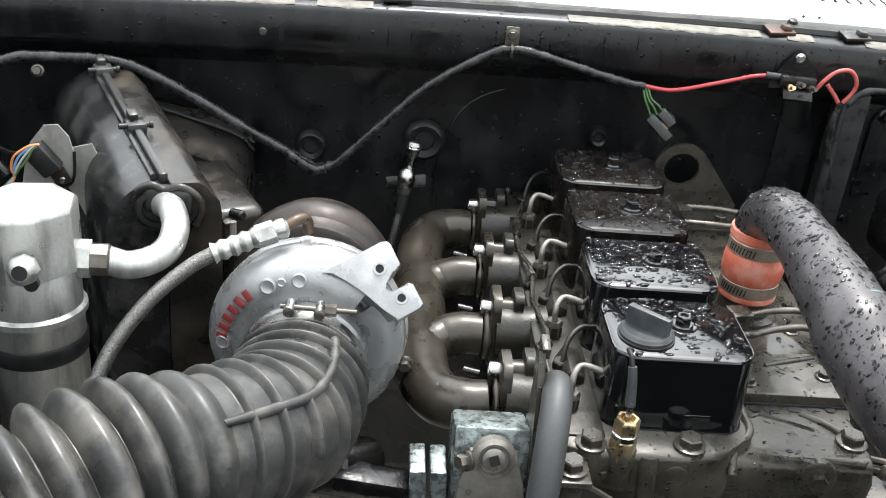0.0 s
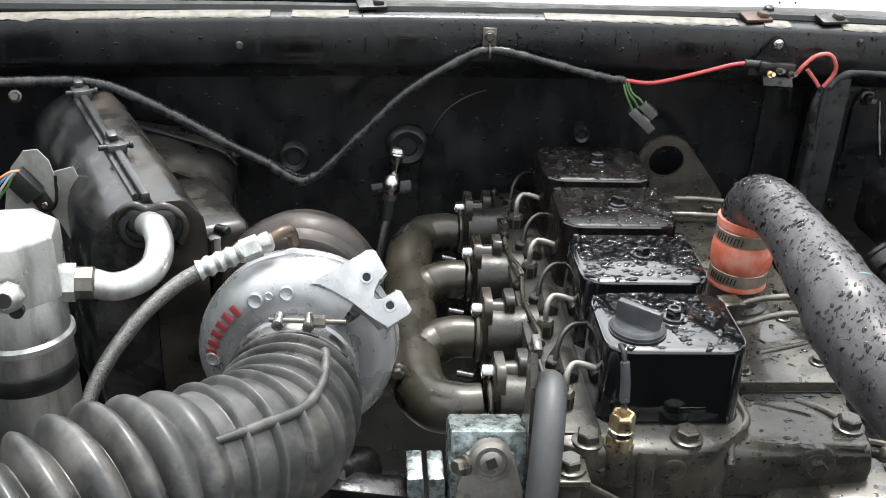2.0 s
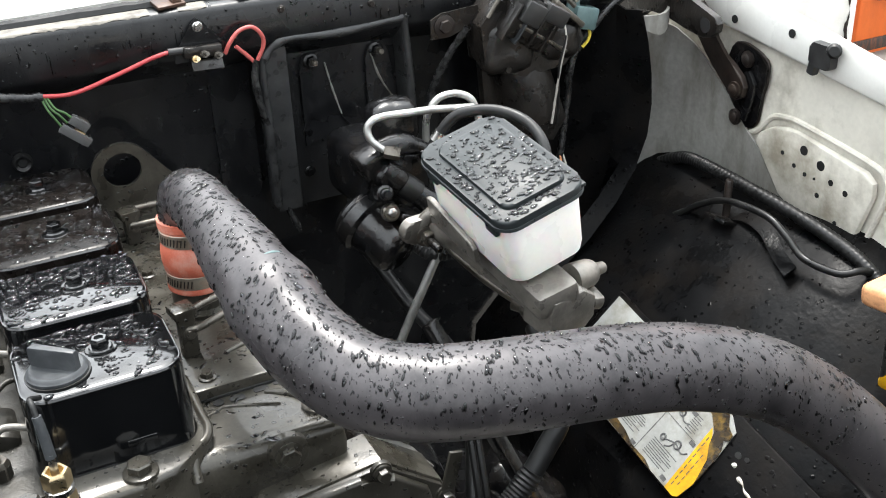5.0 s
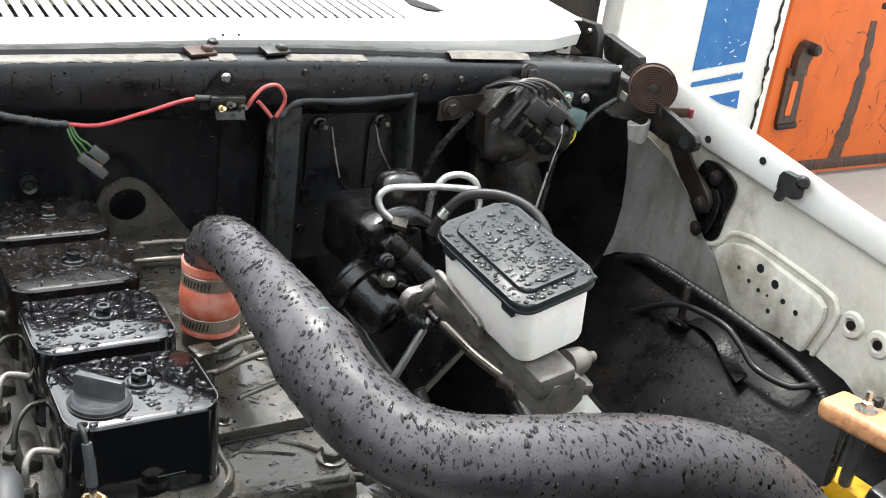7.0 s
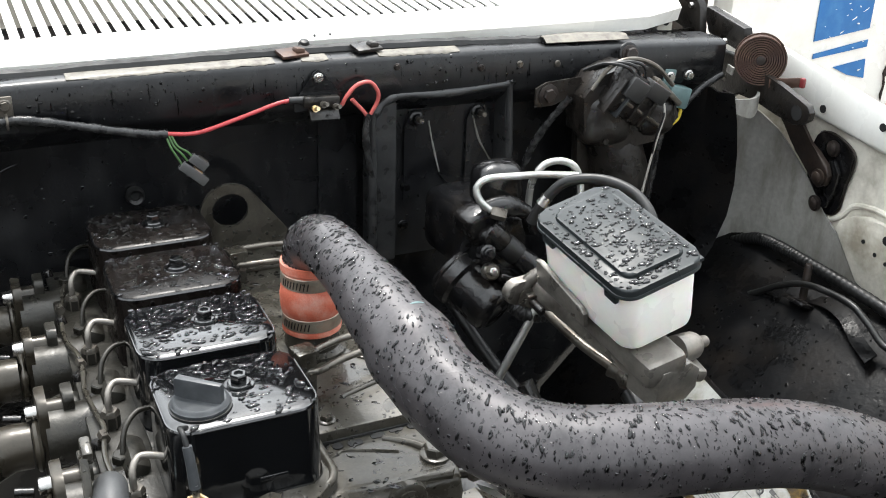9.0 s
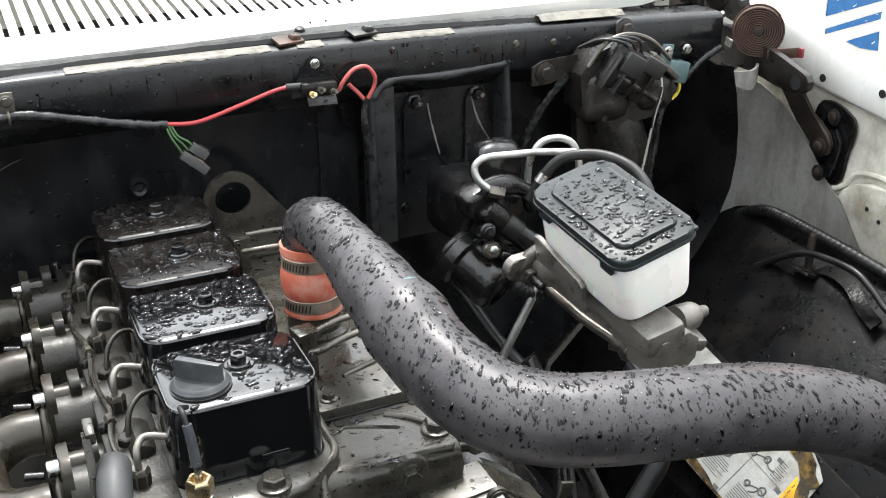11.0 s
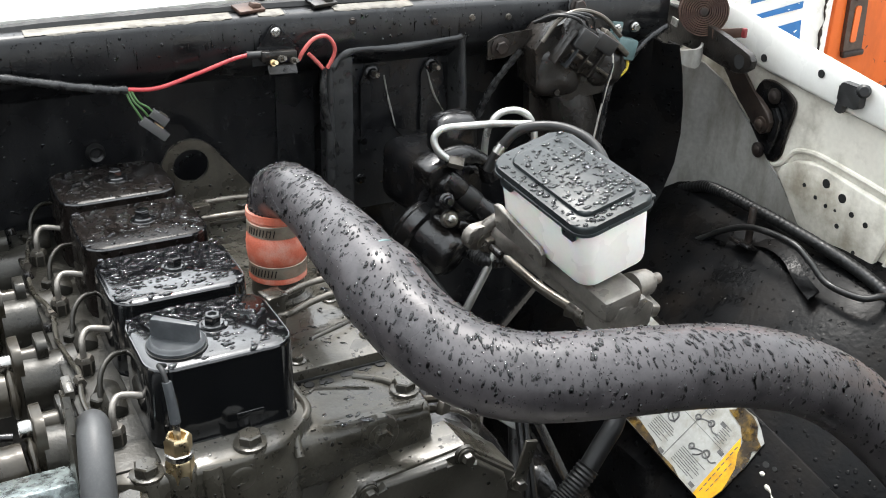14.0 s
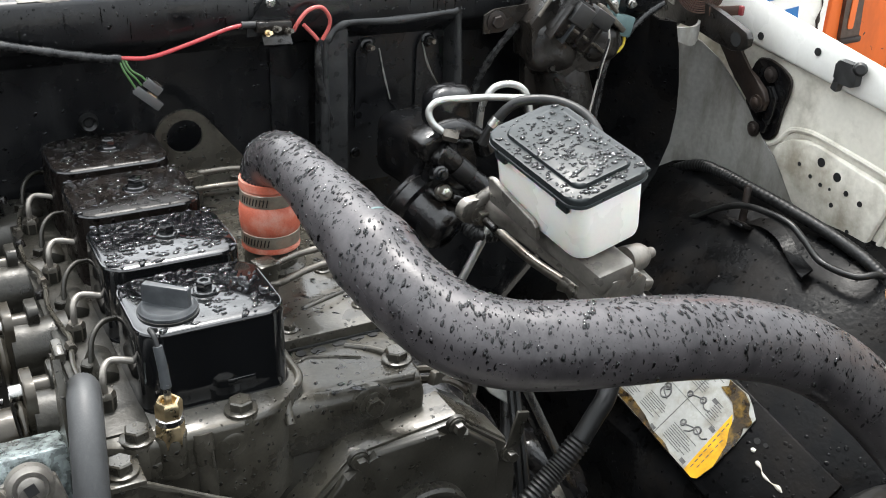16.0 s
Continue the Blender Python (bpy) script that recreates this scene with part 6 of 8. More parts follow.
def build_heater_box():
    hb = thing("heater_box", (-0.55, 0.25, 0.9), "shiny black moulded heater box with clipped seam", "heater box")
    v = Vector((-0.125, 0.267, 0.013))

    def swept(section, lower):
        rows = []
        for k in range(10):
            s = k / 9
            rows.append([(x + v.x * s + 0.0015 * noise.noise(Vector((x * 40, s * 9, z * 40))), 0.118 + v.y * s, z + v.z * s + (0.0 if z < 1.0 else 0.0025 * noise.noise(Vector((x * 30, s * 7, z * 30))))) for x, z in section])
        bm = sheet(rows)
        n = len(section)
        for row in (0, len(rows) - 1):
            bm.verts.ensure_lookup_table()
            bm.faces.new([bm.verts[row * n + i] for i in range(n)])
        return bm
    left = [(-0.536, 0.88), (-0.535, 1.085), (-0.5335, 1.098), (-0.530, 1.109), (-0.5245, 1.119), (-0.518, 1.1275), (-0.511, 1.1345), (-0.503, 1.1395), (-0.495, 1.1425), (-0.483, 1.1465), (-0.479, 1.145), (-0.478, 1.13), (-0.478, 0.88)]
    right = [(-0.477, 0.88), (-0.4765, 1.14), (-0.472, 1.147), (-0.447, 1.149), (-0.441, 1.147), (-0.427, 1.132), (-0.424, 1.12), (-0.424, 0.88)]
    part("case_half", swept(left, 0.9), GLOSS_DULL, hb, "shiny black case half with a rounded edge")
    part("case_cover", swept(right, 0.9), HUMP, hb)
    part("seam_ridge", box((0.009, 0.292, 0.012), m=Matrix.Translation((-0.5405, 0.252, 1.156)) @ Vector(v).to_track_quat("Y", "Z").to_matrix().to_4x4(), bevel=0.003), PLASTIC, hb)
    part("seam_groove", tube([(-0.489, 0.122, 1.150), (-0.549, 0.25, 1.156), (-0.606, 0.372, 1.162)], 0.0035, 8, 6), GLOSS_DULL, hb)
    for s in (0.4, 0.93):
        p = Vector((-0.478, 0.118, 1.153)) + s * v
        cl = part("seam_clip", box((0.021, 0.024, 0.013), tuple(p), (0, 0, 25), 0.004), PLASTIC, hb)
        part("clip_screw", lathe([(0.003, -0.015), (0.003, 0.015), (0.004, 0.016), (0.004, 0.019)], aim(p + Vector((0, -0.006, 0.003)), (1, 0.4, 0)), 10), BLACKRUBBER, cl)
        part("clip_nib", box((0.010, 0.014, 0.01), tuple(p + Vector((-0.004, 0.006, 0.009))), (10, 0, 25), 0.002), PLASTIC, cl)
    part("front_lip", box((0.05, 0.012, 0.03), (-0.474, 0.112, 1.132), (0, 0, -4), 0.008, segs=3), PLASTIC, hb)
    part("pipe_grommet", lathe([(0.019, 0), (0.0205, 0.006), (0.018, 0.010), (0.0135, 0.010), (0.013, 0.004)], aim((-0.486, 0.117, 1.122), (0.2, -1, 0.15)), 26), BLACKRUBBER, hb)
    part("spare_grommet", lathe([(0.016, 0), (0.018, 0.008), (0.015, 0.011), (0.0105, 0.011), (0.0095, 0.003)], aim((-0.462, 0.117, 1.126), (0.2, -1, 0.15)), 24), BLACKRUBBER, hb)
    part("port_shadow", lathe([(0.0095, 0.0), (0.0095, 0.005)], aim((-0.462, 0.117, 1.126), (0.2, -1, 0.15)), 18), HOLESHADE, hb)
    part("collar_lip", tube([(-0.508, 0.113, 1.120), (-0.503, 0.111, 1.138), (-0.489, 0.110, 1.147), (-0.476, 0.110, 1.143), (-0.462, 0.110, 1.147), (-0.447, 0.111, 1.138), (-0.443, 0.113, 1.122), (-0.449, 0.113, 1.108)], 0.004, 10, 6), HUMP, hb)
    part("side_step", box((0.06, 0.16, 0.23), (-0.452, 0.262, 0.972), (0, 0, 25), 0.012, segs=3), HUMP, hb)
    part("side_rib", box((0.012, 0.02, 0.22), (-0.43, 0.185, 0.97), (0, 0, 25), 0.004), HUMP, hb)
    for z, r in ((1.088, 0.0055), (1.045, 0.005)):
        part("peg", lathe([(r, 0), (r, 0.014), (r * 0.7, 0.016)], aim((-0.424, 0.182, z), (0.75, -0.6, 0.15)), 10), BLACKRUBBER, hb)
    # housing against the firewall, its top edge falling away to the side
    hump = [(-0.56, 0.88), (-0.56, 1.112), (-0.50, 1.099), (-0.445, 1.080), (-0.434, 1.066), (-0.430, 1.02), (-0.436, 0.96), (-0.45, 0.88)]
    part("blower_housing", prism(hump, 0.13, upright((0, 0.31, 0)), 0.012, segs=3), HUMP, hb, "mud stained black housing against the firewall")
    part("housing_edge", tube([(-0.555, 0.402, 1.116), (-0.50, 0.402, 1.101), (-0.448, 0.402, 1.084), (-0.43, 0.402, 1.066)], 0.003, 8, 5), BLACK, hb)
    bolt(hb, (-0.43, 0.402, 1.082), (0.2, -0.8, 0.4), 0.0045, 0.005, DULLSTEEL, "screw")
    bolt(hb, (-0.672, 0.38, 1.155), (0.1, -1, 0.3), 0.0055, 0.005, DULLSTEEL, "screw")
    # plate with a small relay and its wires
    pl = thing("relay_plate", (-0.62, 0.2, 1.05), "worn pale grey plate beside the heater box", "plate")
    up = upright((0, 0.205, 0))
    part("plate_sheet", prism([(-0.64, 1.094), (-0.634, 1.125), (-0.628, 1.142), (-0.614, 1.16), (-0.6, 1.162), (-0.59, 1.15), (-0.583, 1.12), (-0.588, 1.102), (-0.597, 1.092), (-0.617, 1.088)], 0.003, up, 0.001), OVERSPRAY, pl)
    part("rear_plate", prism([(-0.605, 1.13), (-0.57, 1.14), (-0.545, 1.08), (-0.552, 1.062), (-0.560, 1.053), (-0.570, 1.05), (-0.58, 1.056), (-0.588, 1.075), (-0.60, 1.095)], 0.003, upright((0, 0.214, 0)), 0.001), OVERSPRAY, pl)
    part("relay_body", box((0.021, 0.016, 0.032), (-0.614, 0.197, 1.127), (8, -36, 0), 0.002), PLASTIC, pl, "small black relay")
    part("relay_tab", box((0.016, 0.004, 0.016), (-0.599, 0.199, 1.108), (0, -28, 0), 0.0005), RUST, pl)
    bolt(pl, (-0.597, 0.198, 1.105), (0, -1, 0.1), 0.003, 0.002, STEEL, "screw")
    part("plate_edge", tube([(-0.585, 0.204, 1.135), (-0.587, 0.203, 1.107), (-0.596, 0.203, 1.096), (-0.617, 0.203, 1.094)], 0.0018, 6, 5), BLACKRUBBER, pl)
    wi = thing("relay_wires", (-0.62, 0.192, 1.142), "loose coloured wires leaving the small relay", "wires")
    for k, mat in enumerate((ORANGEWIRE, BLUEWIRE, GREYWIRE, GREENWIRE)):
        d = 0.003 * k
        part("wire", tube([(-0.6145 - 0.5 * d, 0.19, 1.1455), (-0.624 + 0.4 * d, 0.186, 1.1445 - 0.3 * d), (-0.638 + 1.3 * d, 0.184, 1.134 - 0.4 * d), (-0.642 + 0.9 * d, 0.184, 1.121), (-0.640 - 0.2 * d, 0.184, 1.110), (-0.653 - 0.3 * d, 0.178, 1.095), (-0.675 + 0.3 * d, 0.168, 1.078)], 0.0013, 7, 6), mat, wi)


def build_looms():
    lo = thing("wiring_loom", (-0.2, 0.39, 1.2), "black taped wiring loom draped along the firewall", "wiring loom")
    main = [(-0.712, 0.36, 1.03), (-0.735, 0.37, 1.06), (-0.746, 0.37, 1.10), (-0.737, 0.372, 1.145), (-0.70, 0.378, 1.168), (-0.653, 0.385, 1.171), (-0.577, 0.387, 1.169), (-0.507, 0.388, 1.138), (-0.442, 0.388, 1.101), (-0.388, 0.39, 1.072), (-0.353, 0.392, 1.054), (-0.335, 0.392, 1.058), (-0.32, 0.392, 1.07), (-0.269, 0.392, 1.124), (-0.225, 0.392, 1.168), (-0.163, 0.391, 1.209), (-0.135, 0.391, 1.219), (-0.105, 0.391, 1.216), (-0.056, 0.391, 1.204), (0.0, 0.39, 1.191), (0.028, 0.39, 1.187)]
    part("taped_run", tube(main, lambda s: 0.0062 if s < 0.55 else 0.005, 12, 8, wobble=0.22), TAPE, lo)
    part("bare_twist", tube([(-0.39, 0.386, 1.074), (-0.372, 0.385, 1.062), (-0.355, 0.386, 1.053), (-0.342, 0.386, 1.055)], 0.0066, 10, 8, wobble=0.5), TAPE, lo)
    part("red_cable", tube([(0.026, 0.39, 1.1875), (0.061, 0.388, 1.1855), (0.107, 0.387, 1.197), (0.15, 0.388, 1.209), (0.17, 0.389, 1.212)], 0.0025, 10, 8), REDWIRE, lo, "red power cable")
    part("cable_end", tube([(0.168, 0.389, 1.212), (0.195, 0.388, 1.211)], 0.0044, 10, 3), PLASTIC, lo)
    part("red_loop", tube([(0.232, 0.388, 1.20), (0.238, 0.385, 1.212), (0.250, 0.384, 1.224), (0.266, 0.384, 1.226), (0.277, 0.386, 1.213), (0.277, 0.388, 1.2), (0.269, 0.39, 1.185)], 0.0025, 10, 8), FADEDRED, lo, "faded red loop of wire")
    part("red_tail", tube([(0.246, 0.392, 1.205), (0.258, 0.392, 1.192), (0.266, 0.392, 1.182)], 0.0025, 8, 5), FADEDRED, lo)
    part("taped_drop", tube([(0.267, 0.392, 1.185), (0.264, 0.392, 1.155), (0.271, 0.398, 1.115), (0.284, 0.405, 1.08), (0.290, 0.41, 1.045), (0.286, 0.41, 1.0), (0.30, 0.40, 0.95)], 0.0043, 10, 6, wobble=0.25), TAPE, lo)
    for k in range(3):
        part("green_wire", tube([(0.026 + 0.003 * k, 0.389, 1.186), (0.0295 + 0.004 * k, 0.384, 1.174), (0.035 + 0.006 * k, 0.382, 1.163 + 0.002 * k), (0.0405 + 0.006 * k, 0.381, 1.1525 + 0.004 * k)], 0.0013, 7, 5), GREENWIRE, lo)
    cn = thing("wire_connector", (0.056, 0.383, 1.14), "smoky plastic twin connector hanging from green wires", "connector")
    for k in range(2):
        m = aim((0.0405 + 0.011 * k, 0.383, 1.1515 + 0.0085 * k), (0.74, -0.08, -0.66), 0)
        part("socket", box((0.0095, 0.011, 0.036 - 0.014 * k), m=m @ Matrix.Translation((0, 0, 0.016 - 0.006 * k)), bevel=0.0012), SMOKE, cn)
        part("contact", box((0.004, 0.003, 0.012), m=m @ Matrix.Translation((0, 0.0052, 0.018 - 0.006 * k))), DULLSTEEL if k else BRASS, cn)
    cp = thing("loom_clip", (-0.134, 0.397, 1.23), "small plated screw clip holding the loom", "clip")
    part("clip_strap", box((0.016, 0.003, 0.03), (-0.134, 0.3965, 1.229), (0, 0, 0), 0.001), DULLSTEEL, cp)
    bolt(cp, (-0.134, 0.3945, 1.235), (0, -1, 0), 0.005, 0.003, DULLSTEEL, "screw")
    part("clip_hook", tube([(-0.134, 0.394, 1.216), (-0.134, 0.384, 1.212), (-0.134, 0.383, 1.222), (-0.134, 0.393, 1.226)], 0.0015, 6, 5), DULLSTEEL, cp)
    solo("inner_wire", tube([(-0.74, 0.36, 1.08), (-0.70, 0.33, 1.075), (-0.66, 0.27, 1.10), (-0.63, 0.22, 1.13)], 0.0022, 7, 6), BLACKRUBBER, "thin black wire near the fender", "wire")
    solo("inner_wire", tube([(-0.84, 0.2, 1.16), (-0.78, 0.26, 1.12), (-0.72, 0.3, 1.085), (-0.69, 0.3, 1.06)], 0.0022, 7, 6), BLACKRUBBER, "thin black wire near the fender", "wire")


def build_relay():
    re = thing("horn_relay", (0.21, 0.39, 1.21), "old black relay with brass terminals on a triangular bracket", "relay")
    part("bracket_plate", prism([(0.176, 1.196), (0.176, 1.208), (0.2, 1.24), (0.2055, 1.244), (0.211, 1.24), (0.236, 1.21), (0.236, 1.196)], 0.003, upright((0, 0.393, 0)), 0.001), BLACK, re)
    bolt(re, (0.2055, 0.3925, 1.2345), (0, -1, 0), 0.0045, 0.003, STEEL, "screw")
    part("relay_case", box((0.044, 0.012, 0.013), (0.206, 0.387, 1.208), (0, 3, 0), 0.002), GRIME, re)
    part("base_lip", box((0.036, 0.016, 0.003), (0.209, 0.383, 1.1935), (50, 3, 0), 0.001), GRIME, re)
    for k, x in enumerate((0.193, 0.204, 0.219)):
        part("terminal", lathe([(0.0042, 0), (0.0042, 0.004), (0.0026, 0.004), (0.0026, 0.011)], aim((x, 0.373, 1.204 + 0.004 * (k % 2)), (0.2, -1, 0.3)), 8), BRASS if k == 0 else DULLSTEEL, re)


def build_dipstick():
    di = thing("dipstick", (-0.245, 0.41, 0.95), "steel dipstick with polished knob in a braided tube", "dipstick")
    part("knob", lathe([(0.004, -0.03), (0.005, -0.014), (0.0075, -0.004), (0.009, 0.003), (0.0095, 0.006), (0.0085, 0.0075), (0.0092, 0.009), (0.0075, 0.014), (0.003, 0.0165)], aim((-0.2365, 0.428, 1.067), (0.1, 0.1, 1)), 24), STEEL, di)
    part("collar", lathe([(0.0085, -0.012), (0.011, -0.008), (0.0115, 0.0), (0.0105, 0.004), (0.0085, 0.008), (0.005, 0.012)], aim((-0.242, 0.42, 1.036), (0.1, 0.1, 1)), 24), STEEL, di)
    part("hex", lathe([(0.009, -0.006), (0.009, 0.006)], aim((-0.2435, 0.418, 1.022), (0.1, 0.1, 1)), 6), DULLSTEEL, di)
    part("sleeve", lathe([(0.0068, -0.016), (0.0072, 0.012)], aim((-0.245, 0.417, 1.005), (0.1, 0.1, 1)), 14), PLASTIC, di)
    part("tube", tube([(-0.246, 0.416, 0.995), (-0.252, 0.41, 0.965), (-0.258, 0.405, 0.92), (-0.262, 0.40, 0.8)], 0.0052, 12, 6), BRAID, di)
    part("ear_plate", box((0.05, 0.003, 0.016), (-0.242, 0.425, 1.028), (-20, -8, 0), 0.001), GREASY, di)


build_accumulator()
build_heater_box()
build_looms()
build_relay()
build_dipstick()

# ---------------------------------------------------------------- brake side of the bay


def build_pedal_plate():
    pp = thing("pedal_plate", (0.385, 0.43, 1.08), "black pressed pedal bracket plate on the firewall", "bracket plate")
    part("plate", prism([(0.318, 0.97), (0.318, 1.18), (0.335, 1.189), (0.388, 1.187), (0.47, 1.19), (0.478, 1.10), (0.478, 0.97)], 0.012, upright((0, 0.434, 0)), 0.002), BLACK, pp)
    # frame uses the lighter black, its lit look put into the paint
    part("side_flange", prism([(0.2778, 0.9812), (0.2778, 1.1627), (0.2817, 1.1793), (0.2925, 1.1911), (0.3082, 1.1911), (0.3082, 0.9812)], 0.038, upright((0, 0.4035, 0)), 0.003), RIMBLACK, pp)
    part("raised_edge", tube([(0.2768, 0.4025, 0.991), (0.2768, 0.4025, 1.1627), (0.2817, 0.4025, 1.1813), (0.2935, 0.4025, 1.1941), (0.3131, 0.4025, 1.1999), (0.3769, 0.4025, 1.197), (0.4554, 0.4025, 1.2009), (0.4632, 0.4025, 1.196), (0.4671, 0.4025, 1.1087), (0.4681, 0.4025, 1.0106)], lambda u: 0.0052 + 0.0008 * math.sin(u * 37), 10, 6, wobble=0.1), RIMBLACK, pp)
    part("frame_ledge", prism([(0.3082, 1.1931), (0.3082, 1.2009), (0.3769, 1.1985), (0.4593, 1.2019), (0.4613, 1.1087), (0.4613, 0.991), (0.4691, 0.991), (0.4691, 1.197), (0.4632, 1.2058), (0.3769, 1.2029), (0.3004, 1.2058), (0.3004, 1.1931)], 0.038, upright((0, 0.4035, 0)), 0.002), RIMBLACK, pp)
    for x, lean in ((0.346, 0.0), (0.4335, 0.018)):
        part("stud_cup", prism([(x - 0.016, 1.05), (x - 0.0155, 1.15), (x - 0.009, 1.166), (x + 0.01, 1.168), (x + 0.016, 1.156), (x + 0.017 + lean * 0.3, 1.11), (x + 0.016 + lean * 0.5, 1.06)], 0.008, upright((0, 0.4285, 0)), 0.004, segs=3), BLACK, pp)
        bolt(pp, (x, 0.4285, 1.159), (0, -1, 0.1), 0.0072, 0.007, GREASY, "stud_nut")
        part("stud", lathe([(0.0038, 0), (0.0038, 0.018), (0.003, 0.019)], aim((x, 0.4285, 1.159), (0, -1, 0.1)), 10), DULLSTEEL, pp)
    part("edge_line", tube([(0.365, 0.4325, 1.153), (0.3725, 0.4325, 1.118), (0.382, 0.4325, 1.082)], 0.0012, 6, 8, wobble=0.6), OVERSPRAY, pp, "thin pale line along the edge")
    part("edge_line", tube([(0.382, 0.4325, 1.08), (0.393, 0.4325, 1.066), (0.405, 0.4325, 1.062), (0.42, 0.4325, 1.064)], 0.0011, 6, 6, wobble=0.5), BLACK, pp)
    part("edge_line", tube([(0.4255, 0.4275, 1.156), (0.436, 0.4275, 1.122), (0.456, 0.4285, 1.088)], 0.0012, 6, 8, wobble=0.6), OVERSPRAY, pp, "thin pale line along the edge")
    for z in (1.1833, 1.1617, 1.1352, 1.0695):
        part("hole", lathe([(0.0034, 0), (0.0034, 0.0006)], aim((0.2935, 0.4035, z), (0, -1, 0)), 12), HOLESHADE, pp)
    for x, z in ((0.335, 1.067), (0.332, 1.013), (0.342, 1.088)):
        bolt(pp, (x, 0.434, z), (0, -1, 0), 0.0055, 0.005, GREASY)


def build_brakes():
    bo = thing("brake_booster", (0.37, 0.27, 0.95), "greasy black hydraulic brake booster", "brake booster")
    part("body", box((0.085, 0.13, 0.085), (0.385, 0.33, 1.045), (0, 0, 6), 0.02, segs=4), GREASY, bo)
    part("rear_tower", lump((0.388, 0.285, 1.118), (0.06, 0.045, 0.055), 6.0, rough=0.08), GREASY, bo)
    part("valve_bar", tube([(0.352, 0.246, 1.106), (0.37, 0.246, 1.106), (0.392, 0.247, 1.102), (0.412, 0.248, 1.09), (0.424, 0.25, 1.07)], lambda u: 0.0115 - 0.002 * math.cos(u * 9), 16, 6), GREASY, bo)
    part("valve_block", box((0.034, 0.036, 0.032), (0.348, 0.262, 1.086), (4, -22, 10), 0.007, segs=3), GREASY, bo)
    part("block_plug", lathe([(0.009, 0), (0.009, 0.006), (0.006, 0.009), (0.006, 0.013)], aim((0.353, 0.244, 1.074), (0.1, -1, -0.1)), 14), GREASY, bo)
    part("neck", tube([(0.355, 0.275, 1.075), (0.351, 0.278, 1.055), (0.346, 0.285, 1.03)], lambda u: 0.0105 - 0.003 * math.sin(math.pi * u), 14, 6), GREASY, bo)
    part("spool", lathe([(0.009, -0.004), (0.0145, 0.0), (0.0150, 0.022), (0.0128, 0.025), (0.0132, 0.05), (0.0145, 0.066), (0.0145, 0.085)], aim((0.358, 0.246, 1.080), (0.62, -0.25, -0.6)), 24), GREASY, bo)
    part("spool_sleeve", lathe([(0.0136, 0.028), (0.0142, 0.03), (0.0142, 0.048), (0.0136, 0.05)], aim((0.358, 0.246, 1.080), (0.62, -0.25, -0.6)), 24), BLACKRUBBER, bo, "rough black sleeve")
    part("accumulator_can", lathe([(0.026, -0.02), (0.031, -0.016), (0.031, 0.05), (0.029, 0.058), (0.022, 0.064), (0.008, 0.066)], aim((0.340, 0.275, 1.006), (0.42, -0.8, -0.45)), 36), GREASY, bo, "round greasy accumulator can")
    part("can_ring", lathe([(0.032, -0.012), (0.0365, -0.008), (0.0365, 0.006), (0.032, 0.01)], aim((0.340, 0.275, 1.006), (0.42, -0.8, -0.45)), 36), GREASY, bo)
    part("paint_nick", box((0.0022, 0.0012, 0.017), m=aim((0.3365, 0.2345, 1.0035), (0.1, 0.3, 1), 25), bevel=0.0004), YELLOWWIRE, bo, "dab of yellow paint")
    part("lug", lathe([(0.011, 0), (0.010, 0.012), (0.0075, 0.014)], aim((0.351, 0.236, 1.056), (-0.1, -1, 0.3)), 18), GREASY, bo)
    bolt(bo, (0.350, 0.221, 1.060), (-0.1, -1, 0.3), 0.005, 0.006, GREASY)
    part("union", lathe([(0.0105, 0), (0.0105, 0.008), (0.0085, 0.010)], aim((0.356, 0.232, 1.032), (-0.05, -0.9, 0.35)), 16), DULLSTEEL, bo, "plated union nut")
    part("union_core", lathe([(0.0055, 0.008), (0.0055, 0.014), (0.0035, 0.015)], aim((0.356, 0.232, 1.032), (-0.05, -0.9, 0.35)), 6), STEEL, bo)
    part("mount_web", box((0.03, 0.07, 0.012), (0.375, 0.255, 1.022), (0, 20, 8), 0.005, segs=3), GREASY, bo)
    part("pressure_hose", tube([(0.385, 0.225, 0.985), (0.395, 0.205, 0.98), (0.42, 0.2, 0.978), (0.45, 0.2, 0.974), (0.47, 0.21, 0.96)], lambda u: 0.0085 + 0.0008 * math.cos(u * 130), 14, 24), BLACKRUBBER, bo, "short corrugated black hose")
    mc = thing("master_cylinder", (0.43, 0.1, 0.97), "grey cast brake master cylinder", "master cylinder")
    fl = part("flange", prism(rounded(0.085, 0.03, 0.014), 0.012, aim((0.42, 0.222, 1.004), (0, -1, 0)), 0.004), DARKALU, mc)
    part("bore_body", lathe([(0.026, 0), (0.025, 0.02), (0.021, 0.03), (0.021, 0.175)], aim((0.432, 0.215, 1.006), (0.06, -1, -0.02)), 26), DARKALU, mc)
    part("web", box((0.05, 0.18, 0.03), (0.436, 0.1, 1.024), (0, -10, -3), 0.008), DARKALU, mc)
    part("front_block", prism([(-0.026, 0.018), (-0.03, 0.004), (-0.026, -0.028), (0.02, -0.032), (0.032, -0.02), (0.03, 0.006), (0.012, 0.02)], 0.042, aim((0.447, 0.052, 1.008), (0.06, -1, -0.02)), 0.004, segs=2), DARKALU, mc)
    part("side_outlet", lathe([(0.016, -0.01), (0.0145, 0.014), (0.012, 0.019), (0.0075, 0.021), (0.006, 0.034), (0.004, 0.036)], aim((0.478, 0.04, 1.02), (1, 0.05, -0.05)), 20), DARKALU, mc)
    part("outlet_lug", box((0.034, 0.03, 0.016), (0.48, 0.03, 1.0), (0, 12, -10), 0.005), DARKALU, mc)
